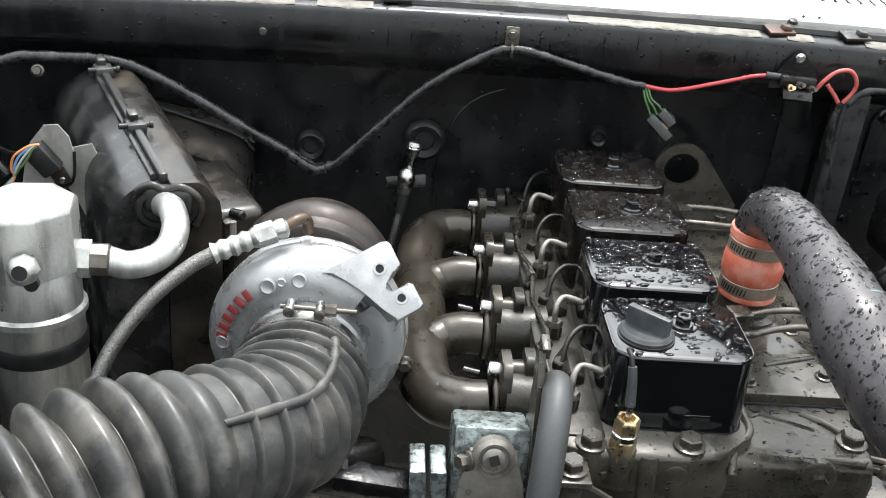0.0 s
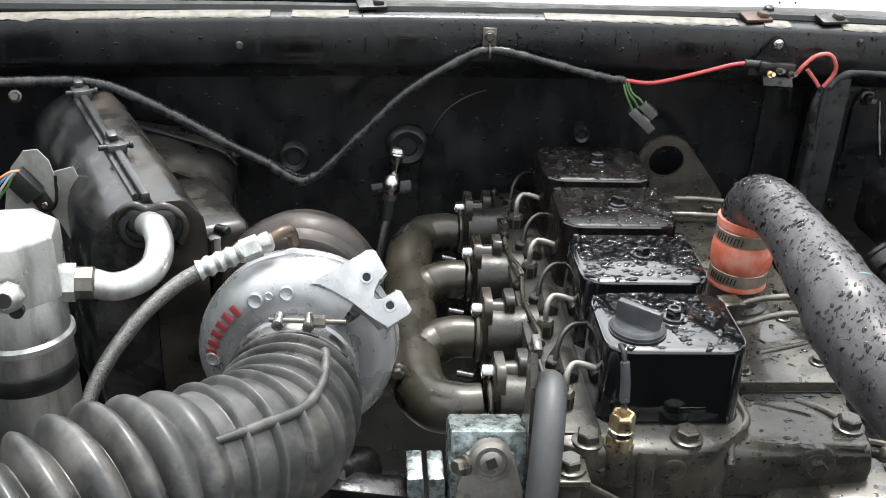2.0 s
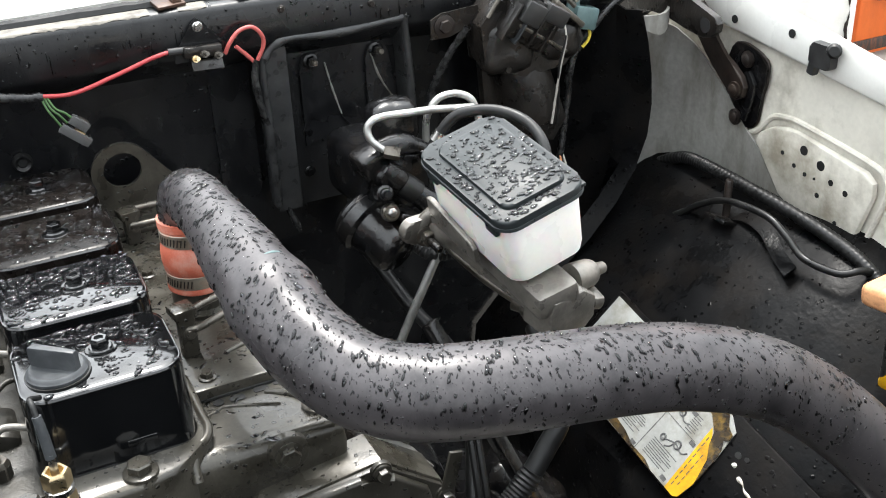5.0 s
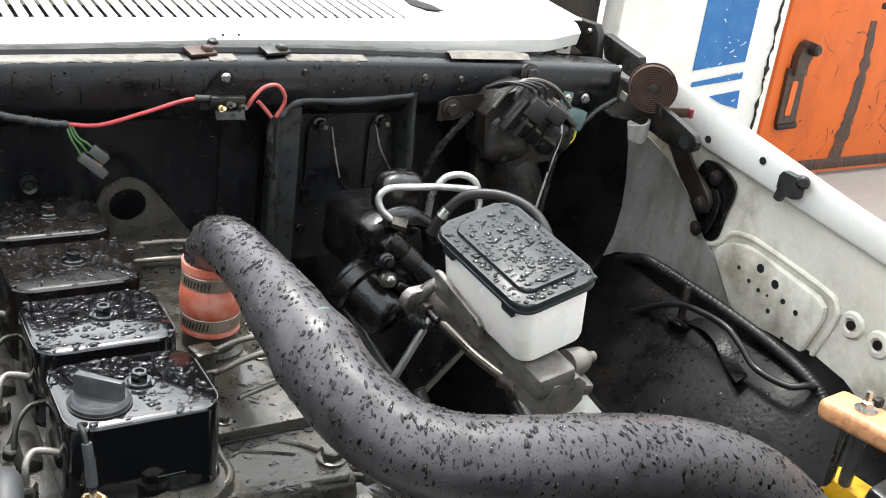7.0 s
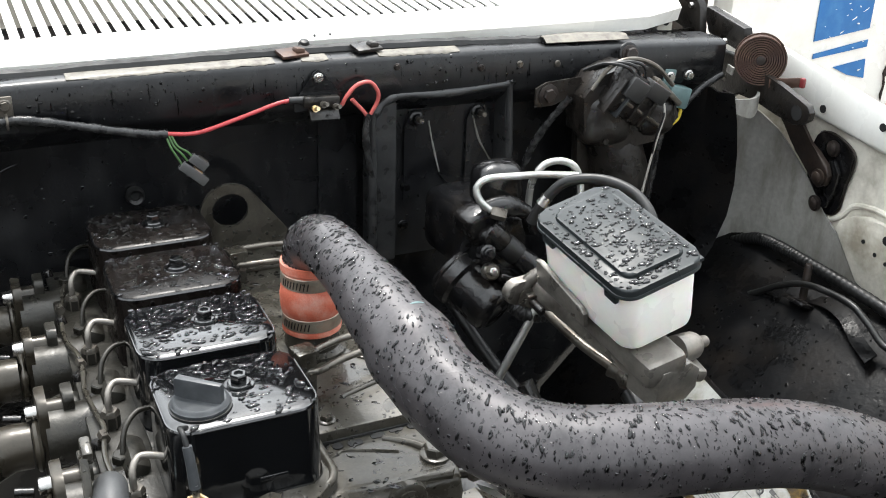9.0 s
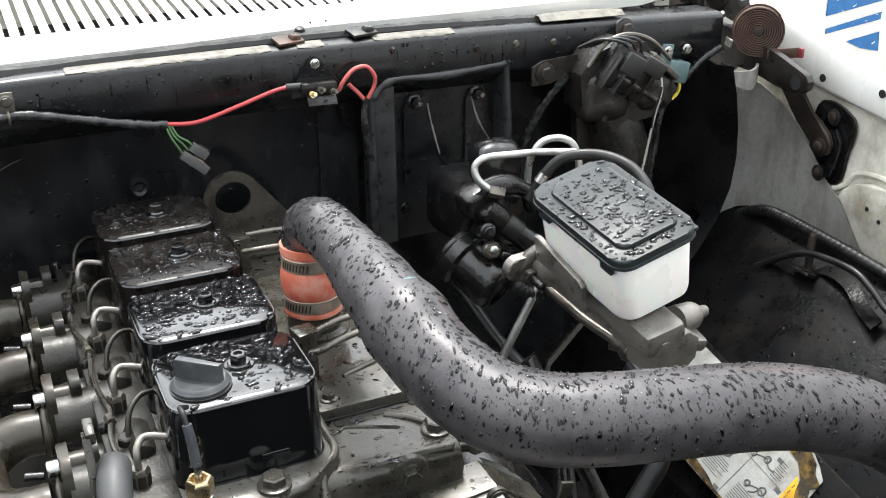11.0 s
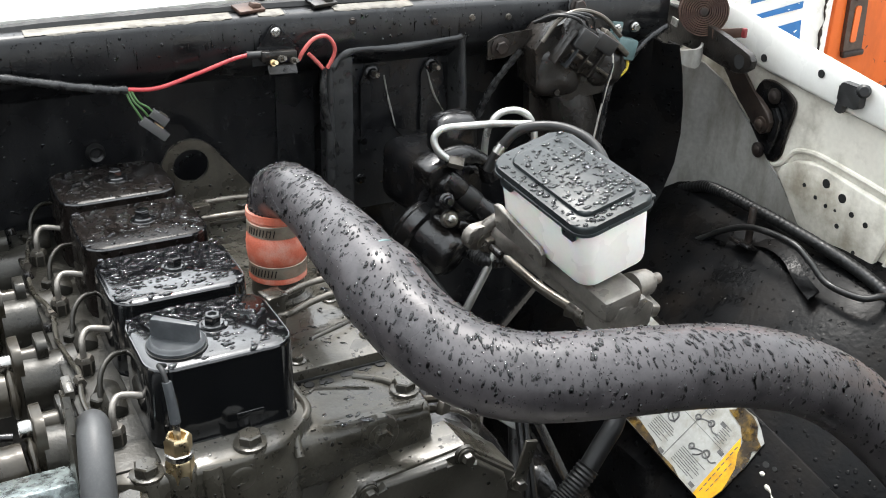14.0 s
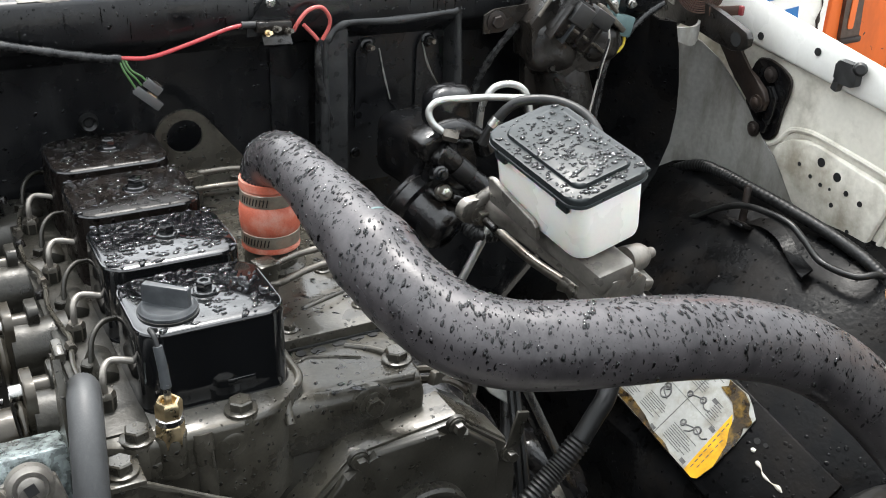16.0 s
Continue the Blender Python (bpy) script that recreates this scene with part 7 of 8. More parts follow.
    bolt(mc, (0.405, 0.208, 0.998), (-0.1, -1, 0), 0.0095, 0.009, DULLSTEEL, "flange_nut")
    part("flange_stud", lathe([(0.005, 0), (0.005, 0.03), (0.003, 0.032)], aim((0.405, 0.208, 0.998), (-0.1, -1, 0)), 10), GREASY, mc)
    part("flange_arm", tube([(0.43, 0.2, 1.03), (0.415, 0.21, 1.025), (0.403, 0.215, 1.01), (0.40, 0.215, 0.995)], 0.008, 10, 5), DARKALU, mc)
    # the cylinder sits nose down and slightly yawed
    swing = Matrix.Translation((0.433, -0.022, 1.018)) @ pose(0, 0, 0, 7.5, 0, 7) @ Matrix.Translation((-0.447, -0.02, -1.01))
    mc.matrix_basis = swing @ Matrix.Translation((0.43, 0.1, 0.97))
    # reservoir, tilted up to the outboard side
    rz = thing("brake_fluid_reservoir", (0.437, 0.1, 1.05), "milky white brake fluid reservoir with a black lid", "fluid reservoir")
    rm = pose(0.4, 0.05, 1.141, 7.5, -13.4, 2.7) @ Matrix.Diagonal((0.89, 0.915, 1.0, 1.0))
    bm = bmesh.new()
    rings = []
    for w, l, z, off in ((0.084, 0.148, -0.079, 0.004), (0.0955, 0.1605, -0.0765, 0.002), (0.0995, 0.1645, -0.069, 0.001), (0.1025, 0.168, -0.004, 0.001), (0.1025, 0.168, 0.0, 0.001)):
        rings.append([bm.verts.new(rm @ Vector((x, y, z))) for x, y in rounded(w, l, 0.02, 5, off, 0.0)])
    for a, b in zip(rings[:-1], rings[1:]):
        for k in range(len(a)):
            bm.faces.new((a[k], a[(k + 1) % len(a)], b[(k + 1) % len(b)], b[k]))
    bm.faces.new(rings[0])
    bm.faces.new(rings[-1])
    part("tank", bm, RESERVOIR, rz)
    saddle = [(-0.012, -0.083), (-0.012, -0.066), (-0.006, -0.060), (0.03, -0.055), (0.074, -0.047), (0.084, -0.05), (0.084, -0.083)]
    part("saddle_cheek", prism(saddle, 0.006, swing.inverted() @ rm @ Matrix.Translation((-0.0505, 0, 0)) @ Matrix(((0, 0, -1, 0), (1, 0, 0, 0), (0, 1, 0, 0), (0, 0, 0, 1))), 0.002), DARKALU, mc, "cast cheek beside the tank")
    lid = part("lid", prism(rounded(0.110, 0.177, 0.020, 6), 0.009, rm @ Matrix.Translation((0, 0, -0.002)), 0.003, segs=3), LID, rz, "black lid beaded with rain")
    part("raised_panel", prism(rounded(0.080, 0.142, 0.012, 5, 0.002, 0.0), 0.005, rm @ Matrix.Translation((0, 0, 0.0065)), 0.0035, segs=3), LID, lid)
    part("lid_skirt", tube([rm @ Vector((x, y, -0.003)) for x, y in rounded(0.108, 0.175, 0.020, 6) + rounded(0.108, 0.175, 0.020, 6)[:1]], 0.0028, 6, 1, caps=False), LID, lid)
    for y in (-0.062, 0.055):
        part("latch_tab", box((0.006, 0.02, 0.012), m=rm @ pose(-0.053, y, -0.008, 0, 0, 0), bevel=0.0015), LID, lid)
    part("corner_lug", box((0.008, 0.012, 0.004), m=rm @ pose(0.05, -0.078, 0.002, 0, 0, 0), bevel=0.001), LID, lid)
    spots = []
    for _ in range(520):
        x, y = rnd.uniform(-0.05, 0.05), rnd.uniform(-0.083, 0.083)
        inner = abs(x - 0.002) < 0.036 and abs(y) < 0.066
        if not inner and abs(x) < 0.042 and abs(y) < 0.072:
            continue
        if y > 0.03 and rnd.random() < 0.6:
            continue
        r = 0.0008 + 0.0022 * rnd.random() ** 2.0
        spots.append((rm @ Vector((x, y, 0.0116 if inner else 0.0071)), rm.to_3x3() @ Vector((0, 0, 1)), r * rnd.uniform(1, 2.2), r, r * 0.6, rnd.uniform(20, 80)))
    solo("water_beads", drops(spots), DARKWATER, "rain beads on the reservoir lid", "water", "rain beads", "stuff", crease=80)
    # pipes
    bp = thing("brake_pipe", (0.4, 0.25, 1.12), "pale steel pipe curving over the booster", "brake pipe")
    part("tube", tube([(0.3575, 0.238, 1.106), (0.3465, 0.245, 1.117), (0.344, 0.25, 1.129), (0.350, 0.25, 1.138), (0.363, 0.25, 1.141), (0.395, 0.25, 1.139), (0.432, 0.25, 1.136), (0.475, 0.245, 1.131)], 0.0044, 12, 7), ALU, bp)
    part("loop", tube([(0.420, 0.262, 1.09), (0.421, 0.260, 1.12), (0.426, 0.258, 1.135), (0.437, 0.257, 1.146), (0.456, 0.256, 1.148), (0.473, 0.254, 1.141), (0.481, 0.252, 1.128), (0.483, 0.248, 1.105), (0.47, 0.24, 1.08)], 0.0044, 12, 7), ALU, bp)
    part("pipe_nut", lathe([(0.0075, -0.012), (0.0075, 0.004), (0.006, 0.006)], aim((0.362, 0.234, 1.104), (-0.8, 0.4, 0.2)), 6), DULLSTEEL, bp)
    vh = thing("vent_hose", (0.45, 0.2, 1.13), "black rubber hose arching behind the reservoir", "hose")
    part("rubber", tube([(0.403, 0.224, 1.09), (0.415, 0.217, 1.118), (0.433, 0.206, 1.142), (0.457, 0.19, 1.149), (0.476, 0.167, 1.149), (0.489, 0.14, 1.141), (0.49, 0.113, 1.125), (0.482, 0.095, 1.10)], 0.0062, 14, 7), BLACKRUBBER, vh)
    part("ferrule", lathe([(0.0072, -0.006), (0.0072, 0.006)], aim((0.415, 0.217, 1.118), (0.45, -0.2, 0.8)), 16), STEEL, vh)
    st = thing("steering_pipe", (0.47, 0.1, 0.92), "dull steel hydraulic pipe with a crimped end", "hydraulic pipe")
    part("tube", tube([(0.425, 0.2, 0.985), (0.428, 0.18, 0.965), (0.443, 0.12, 0.945), (0.46, 0.06, 0.935)], 0.006, 12, 6), DULLSTEEL, st)
    part("crimp", tube([(0.458, 0.066, 0.936), (0.478, 0.0, 0.918)], lambda s: 0.011 + 0.0018 * math.cos(s * 22), 16, 14), DULLSTEEL, st)
    st.location += Vector((-0.018, 0.019, 0.029))
    solo("clutch_rod", tube([(0.405, 0.2, 0.99), (0.352, 0.2, 0.89), (0.33, 0.2, 0.84)], 0.0052, 10, 4), ALU, "thin dull steel rod running down beside the engine", "rod")


def build_wiper_motor():
    wm = thing("wiper_motor", (0.6, 0.38, 1.1), "grimy black wiper motor on the firewall", "wiper motor")
    part("ear", prism([(0.485, 1.176), (0.485, 1.20), (0.50, 1.207), (0.55, 1.21), (0.555, 1.19), (0.51, 1.176)], 0.004, upright((0, 0.372, 0)), 0.001), GRIME, wm)
    bolt(wm, (0.503, 0.372, 1.191), (0, -1, 0), 0.009, 0.006, RUST)
    part("ear_washer", lathe([(0.014, 0), (0.014, 0.002), (0.011, 0.003)], aim((0.503, 0.372, 1.191), (0, -1, 0)), 20), RUST, wm)
    part("gear_case", prism([(0.545, 1.14), (0.54, 1.19), (0.56, 1.215), (0.60, 1.228), (0.635, 1.222), (0.68, 1.175), (0.69, 1.15), (0.66, 1.12), (0.60, 1.115)], 0.055, upright((0, 0.345, 0)), 0.012, segs=3), GRIME, wm)
    part("cap", box((0.075, 0.03, 0.06), (0.605, 0.338, 1.19), (8, 32, 0), 0.008), GRIME, wm)
    part("connector", box((0.034, 0.022, 0.022), (0.632, 0.325, 1.196), (8, 32, 0), 0.003), PLASTIC, wm)
    for k in range(4):
        part("cap_rib", box((0.003, 0.02, 0.05), (0.57 + 0.018 * k, 0.328, 1.198 - 0.008 * k), (8, 32, 0), 0.001), GREYPLASTIC if k == 1 else GRIME, wm)
    part("metal_edge", box((0.055, 0.02, 0.008), (0.66, 0.34, 1.19), (0, 42, 0), 0.002), DULLSTEEL, wm)
    part("strap", tube([(0.55, 0.345, 1.20), (0.57, 0.34, 1.228), (0.60, 0.338, 1.238), (0.64, 0.34, 1.225), (0.675, 0.345, 1.195)], 0.003, 8, 6), DULLSTEEL, wm)
    part("motor_body", lathe([(0.028, 0), (0.038, 0.008), (0.04, 0.06), (0.034, 0.085), (0.02, 0.09)], aim((0.612, 0.385, 1.125), (0.2, -0.22, -0.95)), 28), GRIME, wm)
    part("housing_fold", lump((0.58, 0.362, 1.155), (0.07, 0.05, 0.07), 7.0), GRIME, wm)
    part("side_boss", lump((0.655, 0.36, 1.155), (0.06, 0.05, 0.055), 8.0), GRIME, wm)
    part("plug_shell", box((0.03, 0.02, 0.028), (0.598, 0.322, 1.204), (8, 32, 0), 0.003), PLASTIC, wm)
    part("cover_ledge", box((0.085, 0.012, 0.006), (0.617, 0.33, 1.168), (5, 34, 0), 0.002), DULLSTEEL, wm)
    for k in range(3):
        part("harness_wire", tube([(0.60 + 0.008 * k, 0.325, 1.215 - 0.004 * k), (0.585 + 0.012 * k, 0.322, 1.232), (0.56 + 0.012 * k, 0.335, 1.236), (0.545 + 0.008 * k, 0.36, 1.222)], 0.0022, 7, 6), BLACKRUBBER, wm)
    part("lower_shield", prism([(0.56, 1.13), (0.565, 1.06), (0.60, 1.02), (0.67, 1.0), (0.69, 1.03), (0.665, 1.10), (0.64, 1.13)], 0.02, upright((0, 0.385, 0)), 0.008, segs=3), GRIME, wm)
    for x, z in ((0.562, 1.165), (0.57, 1.148), (0.575, 1.13)):
        bolt(wm, (x, 0.345, z), (0, -1, 0), 0.005, 0.005, GRIME)
    for k in range(2):
        part("wire", tube([(0.64 + 0.003 * k, 0.322, 1.195), (0.644, 0.315, 1.17), (0.638 - 0.002 * k, 0.318, 1.13), (0.636 + 0.004 * k, 0.325, 1.09), (0.633 + 0.008 * k, 0.33, 1.05)], 0.0016, 7, 6), GREYWIRE if k == 0 else BLACKRUBBER, wm)
    up = thing("upper_ear_bolt", (0.63, 0.39, 1.235), "rusty flanged bolt by the wiper motor", "bolt")
    bolt(up, (0.63, 0.385, 1.23), (0, -1, 0.2), 0.009, 0.007, RUST, "bolt_head")
    part("seat", lathe([(0.015, -0.004), (0.015, 0.0), (0.012, 0.001)], aim((0.63, 0.386, 1.23), (0, -1, 0.2)), 18), GREASY, up)
    br = thing("blinker_relay", (0.735, 0.415, 1.16), "blue grey plastic relay screwed to the firewall", "relay")
    part("case", box((0.036, 0.024, 0.03), (0.7245, 0.402, 1.160), (0, 14, 0), 0.003), BLUEPART, br)
    part("mount_tab", box((0.019, 0.005, 0.03), (0.7085, 0.4, 1.184), (0, 8, 0), 0.0015), BLUEPART, br)
    for x, z in ((0.709, 1.189), (0.740, 1.189)):
        bolt(br, (x, 0.3975, z), (0, -1, 0), 0.0055, 0.005, STEEL, "screw")
    part("yellow_wire", tube([(0.732, 0.40, 1.148), (0.734, 0.398, 1.137), (0.731, 0.398, 1.127), (0.724, 0.40, 1.119)], 0.0024, 8, 6), YELLOWWIRE, br)
    lo = thing("side_loom", (0.70, 0.41, 1.0), "black loom running down the firewall corner", "wiring loom")
    part("taped_run", tube([(0.80, 0.40, 1.185), (0.77, 0.405, 1.165), (0.73, 0.41, 1.125), (0.712, 0.41, 1.09), (0.708, 0.41, 1.05), (0.698, 0.405, 1.0), (0.69, 0.40, 0.96)], 0.0055, 10, 6, wobble=0.25), TAPE, lo)
    part("taped_branch", tube([(0.535, 0.37, 1.185), (0.515, 0.385, 1.15), (0.50, 0.40, 1.11), (0.488, 0.41, 1.06)], 0.005, 8, 6, wobble=0.2), TAPE, lo)
    part("bare_ends", tube([(0.69, 0.40, 0.97), (0.687, 0.39, 0.955), (0.68, 0.385, 0.945)], 0.0018, 6, 5), ORANGEWIRE, lo)
    part("bare_ends", tube([(0.694, 0.40, 0.97), (0.693, 0.388, 0.955), (0.688, 0.382, 0.942)], 0.0018, 6, 5), GREYWIRE, lo)


def build_hinge():
    hi = thing("hood_linkage", (0.83, 0.38, 1.16), "dark hood hinge with a rusty flat spiral spring", "hood hinge")
    flat = Matrix.Translation((0.842, 0, 0)) @ Matrix(((0, 0, -1, 0), (1, 0, 0, 0), (0, 1, 0, 0), (0, 0, 0, 1)))
    part("base_plate", prism([(0.50, 1.135), (0.49, 1.2), (0.43, 1.205), (0.36, 1.196), (0.313, 1.187), (0.277, 1.178), (0.262, 1.174), (0.256, 1.166), (0.258, 1.155), (0.27, 1.146), (0.286, 1.142), (0.317, 1.146), (0.361, 1.155), (0.40, 1.155), (0.44, 1.126)], 0.01, flat, 0.002), GRIME, hi)
    part("plate_hole", lathe([(0.01, 0.0), (0.01, 0.0106)], aim((0.842, 0.279, 1.16), (-1, 0, 0)), 18), HOLESHADE, hi)
    part("knuckle_plate", prism([(0.575, 1.235), (0.573, 1.255), (0.56, 1.268), (0.50, 1.27), (0.489, 1.258), (0.48, 1.206), (0.49, 1.182), (0.508, 1.18), (0.522, 1.225), (0.55, 1.228)], 0.012, Matrix.Translation((-0.012, 0, 0)) @ flat, 0.003), GRIME, hi)
    part("upper_arm", prism([(0.50, 1.256), (0.488, 1.258), (0.405, 1.245), (0.40, 1.228), (0.414, 1.211), (0.482, 1.222)], 0.014, Matrix.Translation((0.004, 0, 0)) @ flat, 0.003), GRIME, hi)
    part("lower_arm", prism([(0.50, 1.212), (0.48, 1.206), (0.408, 1.192), (0.402, 1.158), (0.434, 1.131), (0.447, 1.17), (0.49, 1.186)], 0.010, Matrix.Translation((0.008, 0, 0)) @ flat, 0.003), GRIME, hi)
    part("corner_bracket", sheet([[(0.722, 0.5, 1.243), (0.751, 0.5, 1.229), (0.80, 0.505, 1.224), (0.83, 0.51, 1.226)], [(0.735, 0.495, 1.215), (0.766, 0.495, 1.191), (0.80, 0.5, 1.18), (0.83, 0.505, 1.172)]], 0.004), GRIME, hi)
    for x, y, z, r, mt in ((0.818, 0.558, 1.25, 0.012, GREASY), (0.818, 0.507, 1.258, 0.004, STEEL), (0.818, 0.507, 1.214, 0.006, STEEL), (0.824, 0.43, 1.222, 0.005, STEEL)):
        part("rivet", lathe([(r, 0), (r, 0.004), (r * 0.7, 0.006)], aim((x, y, z), (-1, -0.1, 0)), 14), mt, hi)
    part("bare_patch", box((0.003, 0.014, 0.012), (0.822, 0.41, 1.186), (10, 0, 0), 0.001), PALEWEAR, hi)
    part("bare_tab", prism([(0.749, 1.228), (0.757, 1.243), (0.774, 1.256), (0.777, 1.248), (0.777, 1.226)], 0.003, upright((0, 0.496, 0)), 0.001), DIRTYWHITE, hi, "bare white tab")
    part("tab_hole", lathe([(0.0055, 0), (0.0055, 0.0006)], aim((0.766, 0.496, 1.239), (0, -1, 0)), 14), HOLESHADE, hi)
    # flat spiral spring, its face towards the engine
    c = Vector((0.834, 0.366, 1.211))
    ax = Vector((-0.62, -0.78, 0.1)).normalized()
    m = aim(c, ax)
    bm = bmesh.new()
    prev = None
    for i in range(0, 230):
        a = i * 0.25
        r = 0.006 + 0.0285 * i / 229
        ring = []
        for rr, h in ((r - 0.0009, -0.012), (r + 0.0009, -0.012), (r + 0.0009, 0.012), (r - 0.0009, 0.012)):
            ring.append(bm.verts.new(m @ Vector((rr * math.cos(a), rr * math.sin(a), h))))
        if prev:
            for k in range(4):
                bm.faces.new((prev[k], prev[(k + 1) % 4], ring[(k + 1) % 4], ring[k]))
        prev = ring
    part("spiral_spring", bm, SPRINGRUST, hi, "rusty brown flat spiral spring")
    part("spring_pin", lathe([(0.006, -0.01), (0.006, 0.0135), (0.004, 0.014)], m, 14), RUST, hi)
    part("spring_back", lathe([(0.035, -0.013), (0.035, -0.009)], m, 32), SPRINGRUST, hi)
    part("spring_tail", box((0.044, 0.003, 0.014), (0.850, 0.328, 1.186), (0, -6, -32), 0.001), SPRINGRUST, hi)
    part("red_tip", box((0.006, 0.008, 0.014), (0.868, 0.315, 1.188), (0, 0, 10), 0.002), REDPAINT, hi)
    part("cover_dome", sheet([[(0.79 + 0.046 * u, 0.358 - 0.016 * math.sin(math.pi * u), 1.16 + 0.008 * u - (0.016 + 0.012 * math.sin(math.pi * u)) * w) for u in (0, 0.15, 0.3, 0.45, 0.6, 0.75, 0.9, 1.0)] for w in (0, 0.35, 0.7, 1.0)], 0.004), OVERSPRAY, hi, "worn grey rounded corner cap")


def build_liner_things():
    lo = thing("fender_loom", (0.84, 0.15, 0.95), "black corrugated loom along the wheel liner", "wiring loom")
    part("conduit", tube([(0.775, 0.42, 0.84), (0.795, 0.42, 0.87), (0.811, 0.42, 0.889), (0.834, 0.418, 0.90), (0.862, 0.41, 0.91), (0.87, 0.355, 0.94), (0.87, 0.306, 0.947), (0.87, 0.25, 0.947), (0.87, 0.165, 0.946), (0.87, 0.065, 0.94), (0.87, -0.004, 0.926), (0.87, -0.045, 0.898), (0.87, -0.1, 0.85)], lambda s: 0.0088 + 0.0005 * math.cos(s * 700), 12, 30), BLACKRUBBER, lo)
    part("loop", tube([(0.80, 0.32, 0.87), (0.812, 0.279, 0.896), (0.818, 0.24, 0.925), (0.82, 0.191, 0.948), (0.82, 0.121, 0.956), (0.82, 0.085, 0.945), (0.82, 0.05, 0.928), (0.825, 0.0, 0.93), (0.845, -0.015, 0.935), (0.868, -0.012, 0.925)], 0.0046, 10, 7), BLACKRUBBER, lo)
    part("plug", lathe([(0.011, 0), (0.011, 0.03), (0.014, 0.032), (0.014, 0.038)], aim((0.802, 0.31, 0.878), (-0.4, 0.6, -0.5)), 14), BLACKRUBBER, lo)
    sd = thing("liner_stud", (0.835, 0.2, 0.93), "rusty stud standing on the wheel liner", "stud")
    part("pin", lathe([(0.0055, 0), (0.0055, 0.06), (0.004, 0.062)], aim((0.836, 0.212, 0.905), (0, 0, 1)), 12), RUST, sd)
    part("foot", box((0.05, 0.04, 0.006), (0.832, 0.205, 0.912), (0, 22, 0), 0.002), GREASY, sd)
    line = curve_points([(0.842, 0.206, 0.917), (0.842, 0.17, 0.926), (0.836, 0.135, 0.925), (0.82, 0.095, 0.915), (0.805, 0.055, 0.912)], 5)
    part("strap", sheet([[p + Vector((0.009, 0.0, 0.004)) for p in line], [p + Vector((-0.009, 0.0, -0.004)) for p in line]], 0.003), UNDERCOAT, sd)
    # lamp handle of wood with a yellow base that stands on the rail's inner side
    wd = thing("wooden_clamp_bar", (0.75, -0.2, 0.95), "varnished wooden bar with a plated wing bolt", "wooden bar")
    wm = pose(0.772, -0.238, 0.995, 0, -4, -84)
    part("bar", box((0.26, 0.05, 0.026), m=wm, bevel=0.008, segs=3), WOOD, wd)
    part("washer", lathe([(0.013, 0), (0.013, 0.002)], wm @ Matrix.Translation((-0.085, 0, 0.013)), 20), STEEL, wd)
    part("bolt_head", lathe([(0.0075, 0.002), (0.0075, 0.01), (0.004, 0.012), (0.004, 0.022)], wm @ Matrix.Translation((-0.085, 0, 0.013)), 6), STEEL, wd)
    part("rust_stain", box((0.01, 0.014, 0.012), m=wm @ pose(-0.085, 0.022, 0.016), bevel=0.003), RUST, wd)
    part("rod", lathe([(0.0055, 0), (0.0055, 0.12)], aim((0.779, -0.126, 0.875), (-0.2, -0.15, 1)), 14), STEEL, wd)
    part("clear_tube", lathe([(0.008, 0), (0.008, 0.1)], aim((0.79, -0.139, 0.875), (-0.2, -0.15, 1)), 14), SMOKE, wd)
    part("yellow_foot", box((0.06, 0.04, 0.03), m=pose(0.80, -0.145, 0.872, 0, 10, -70), bevel=0.006), YELLOW, wd, "bright yellow foot")
    part("black_foot", box((0.08, 0.05, 0.03), m=pose(0.815, -0.205, 0.885, 0, 10, -80), bevel=0.008), PLASTIC, wd)


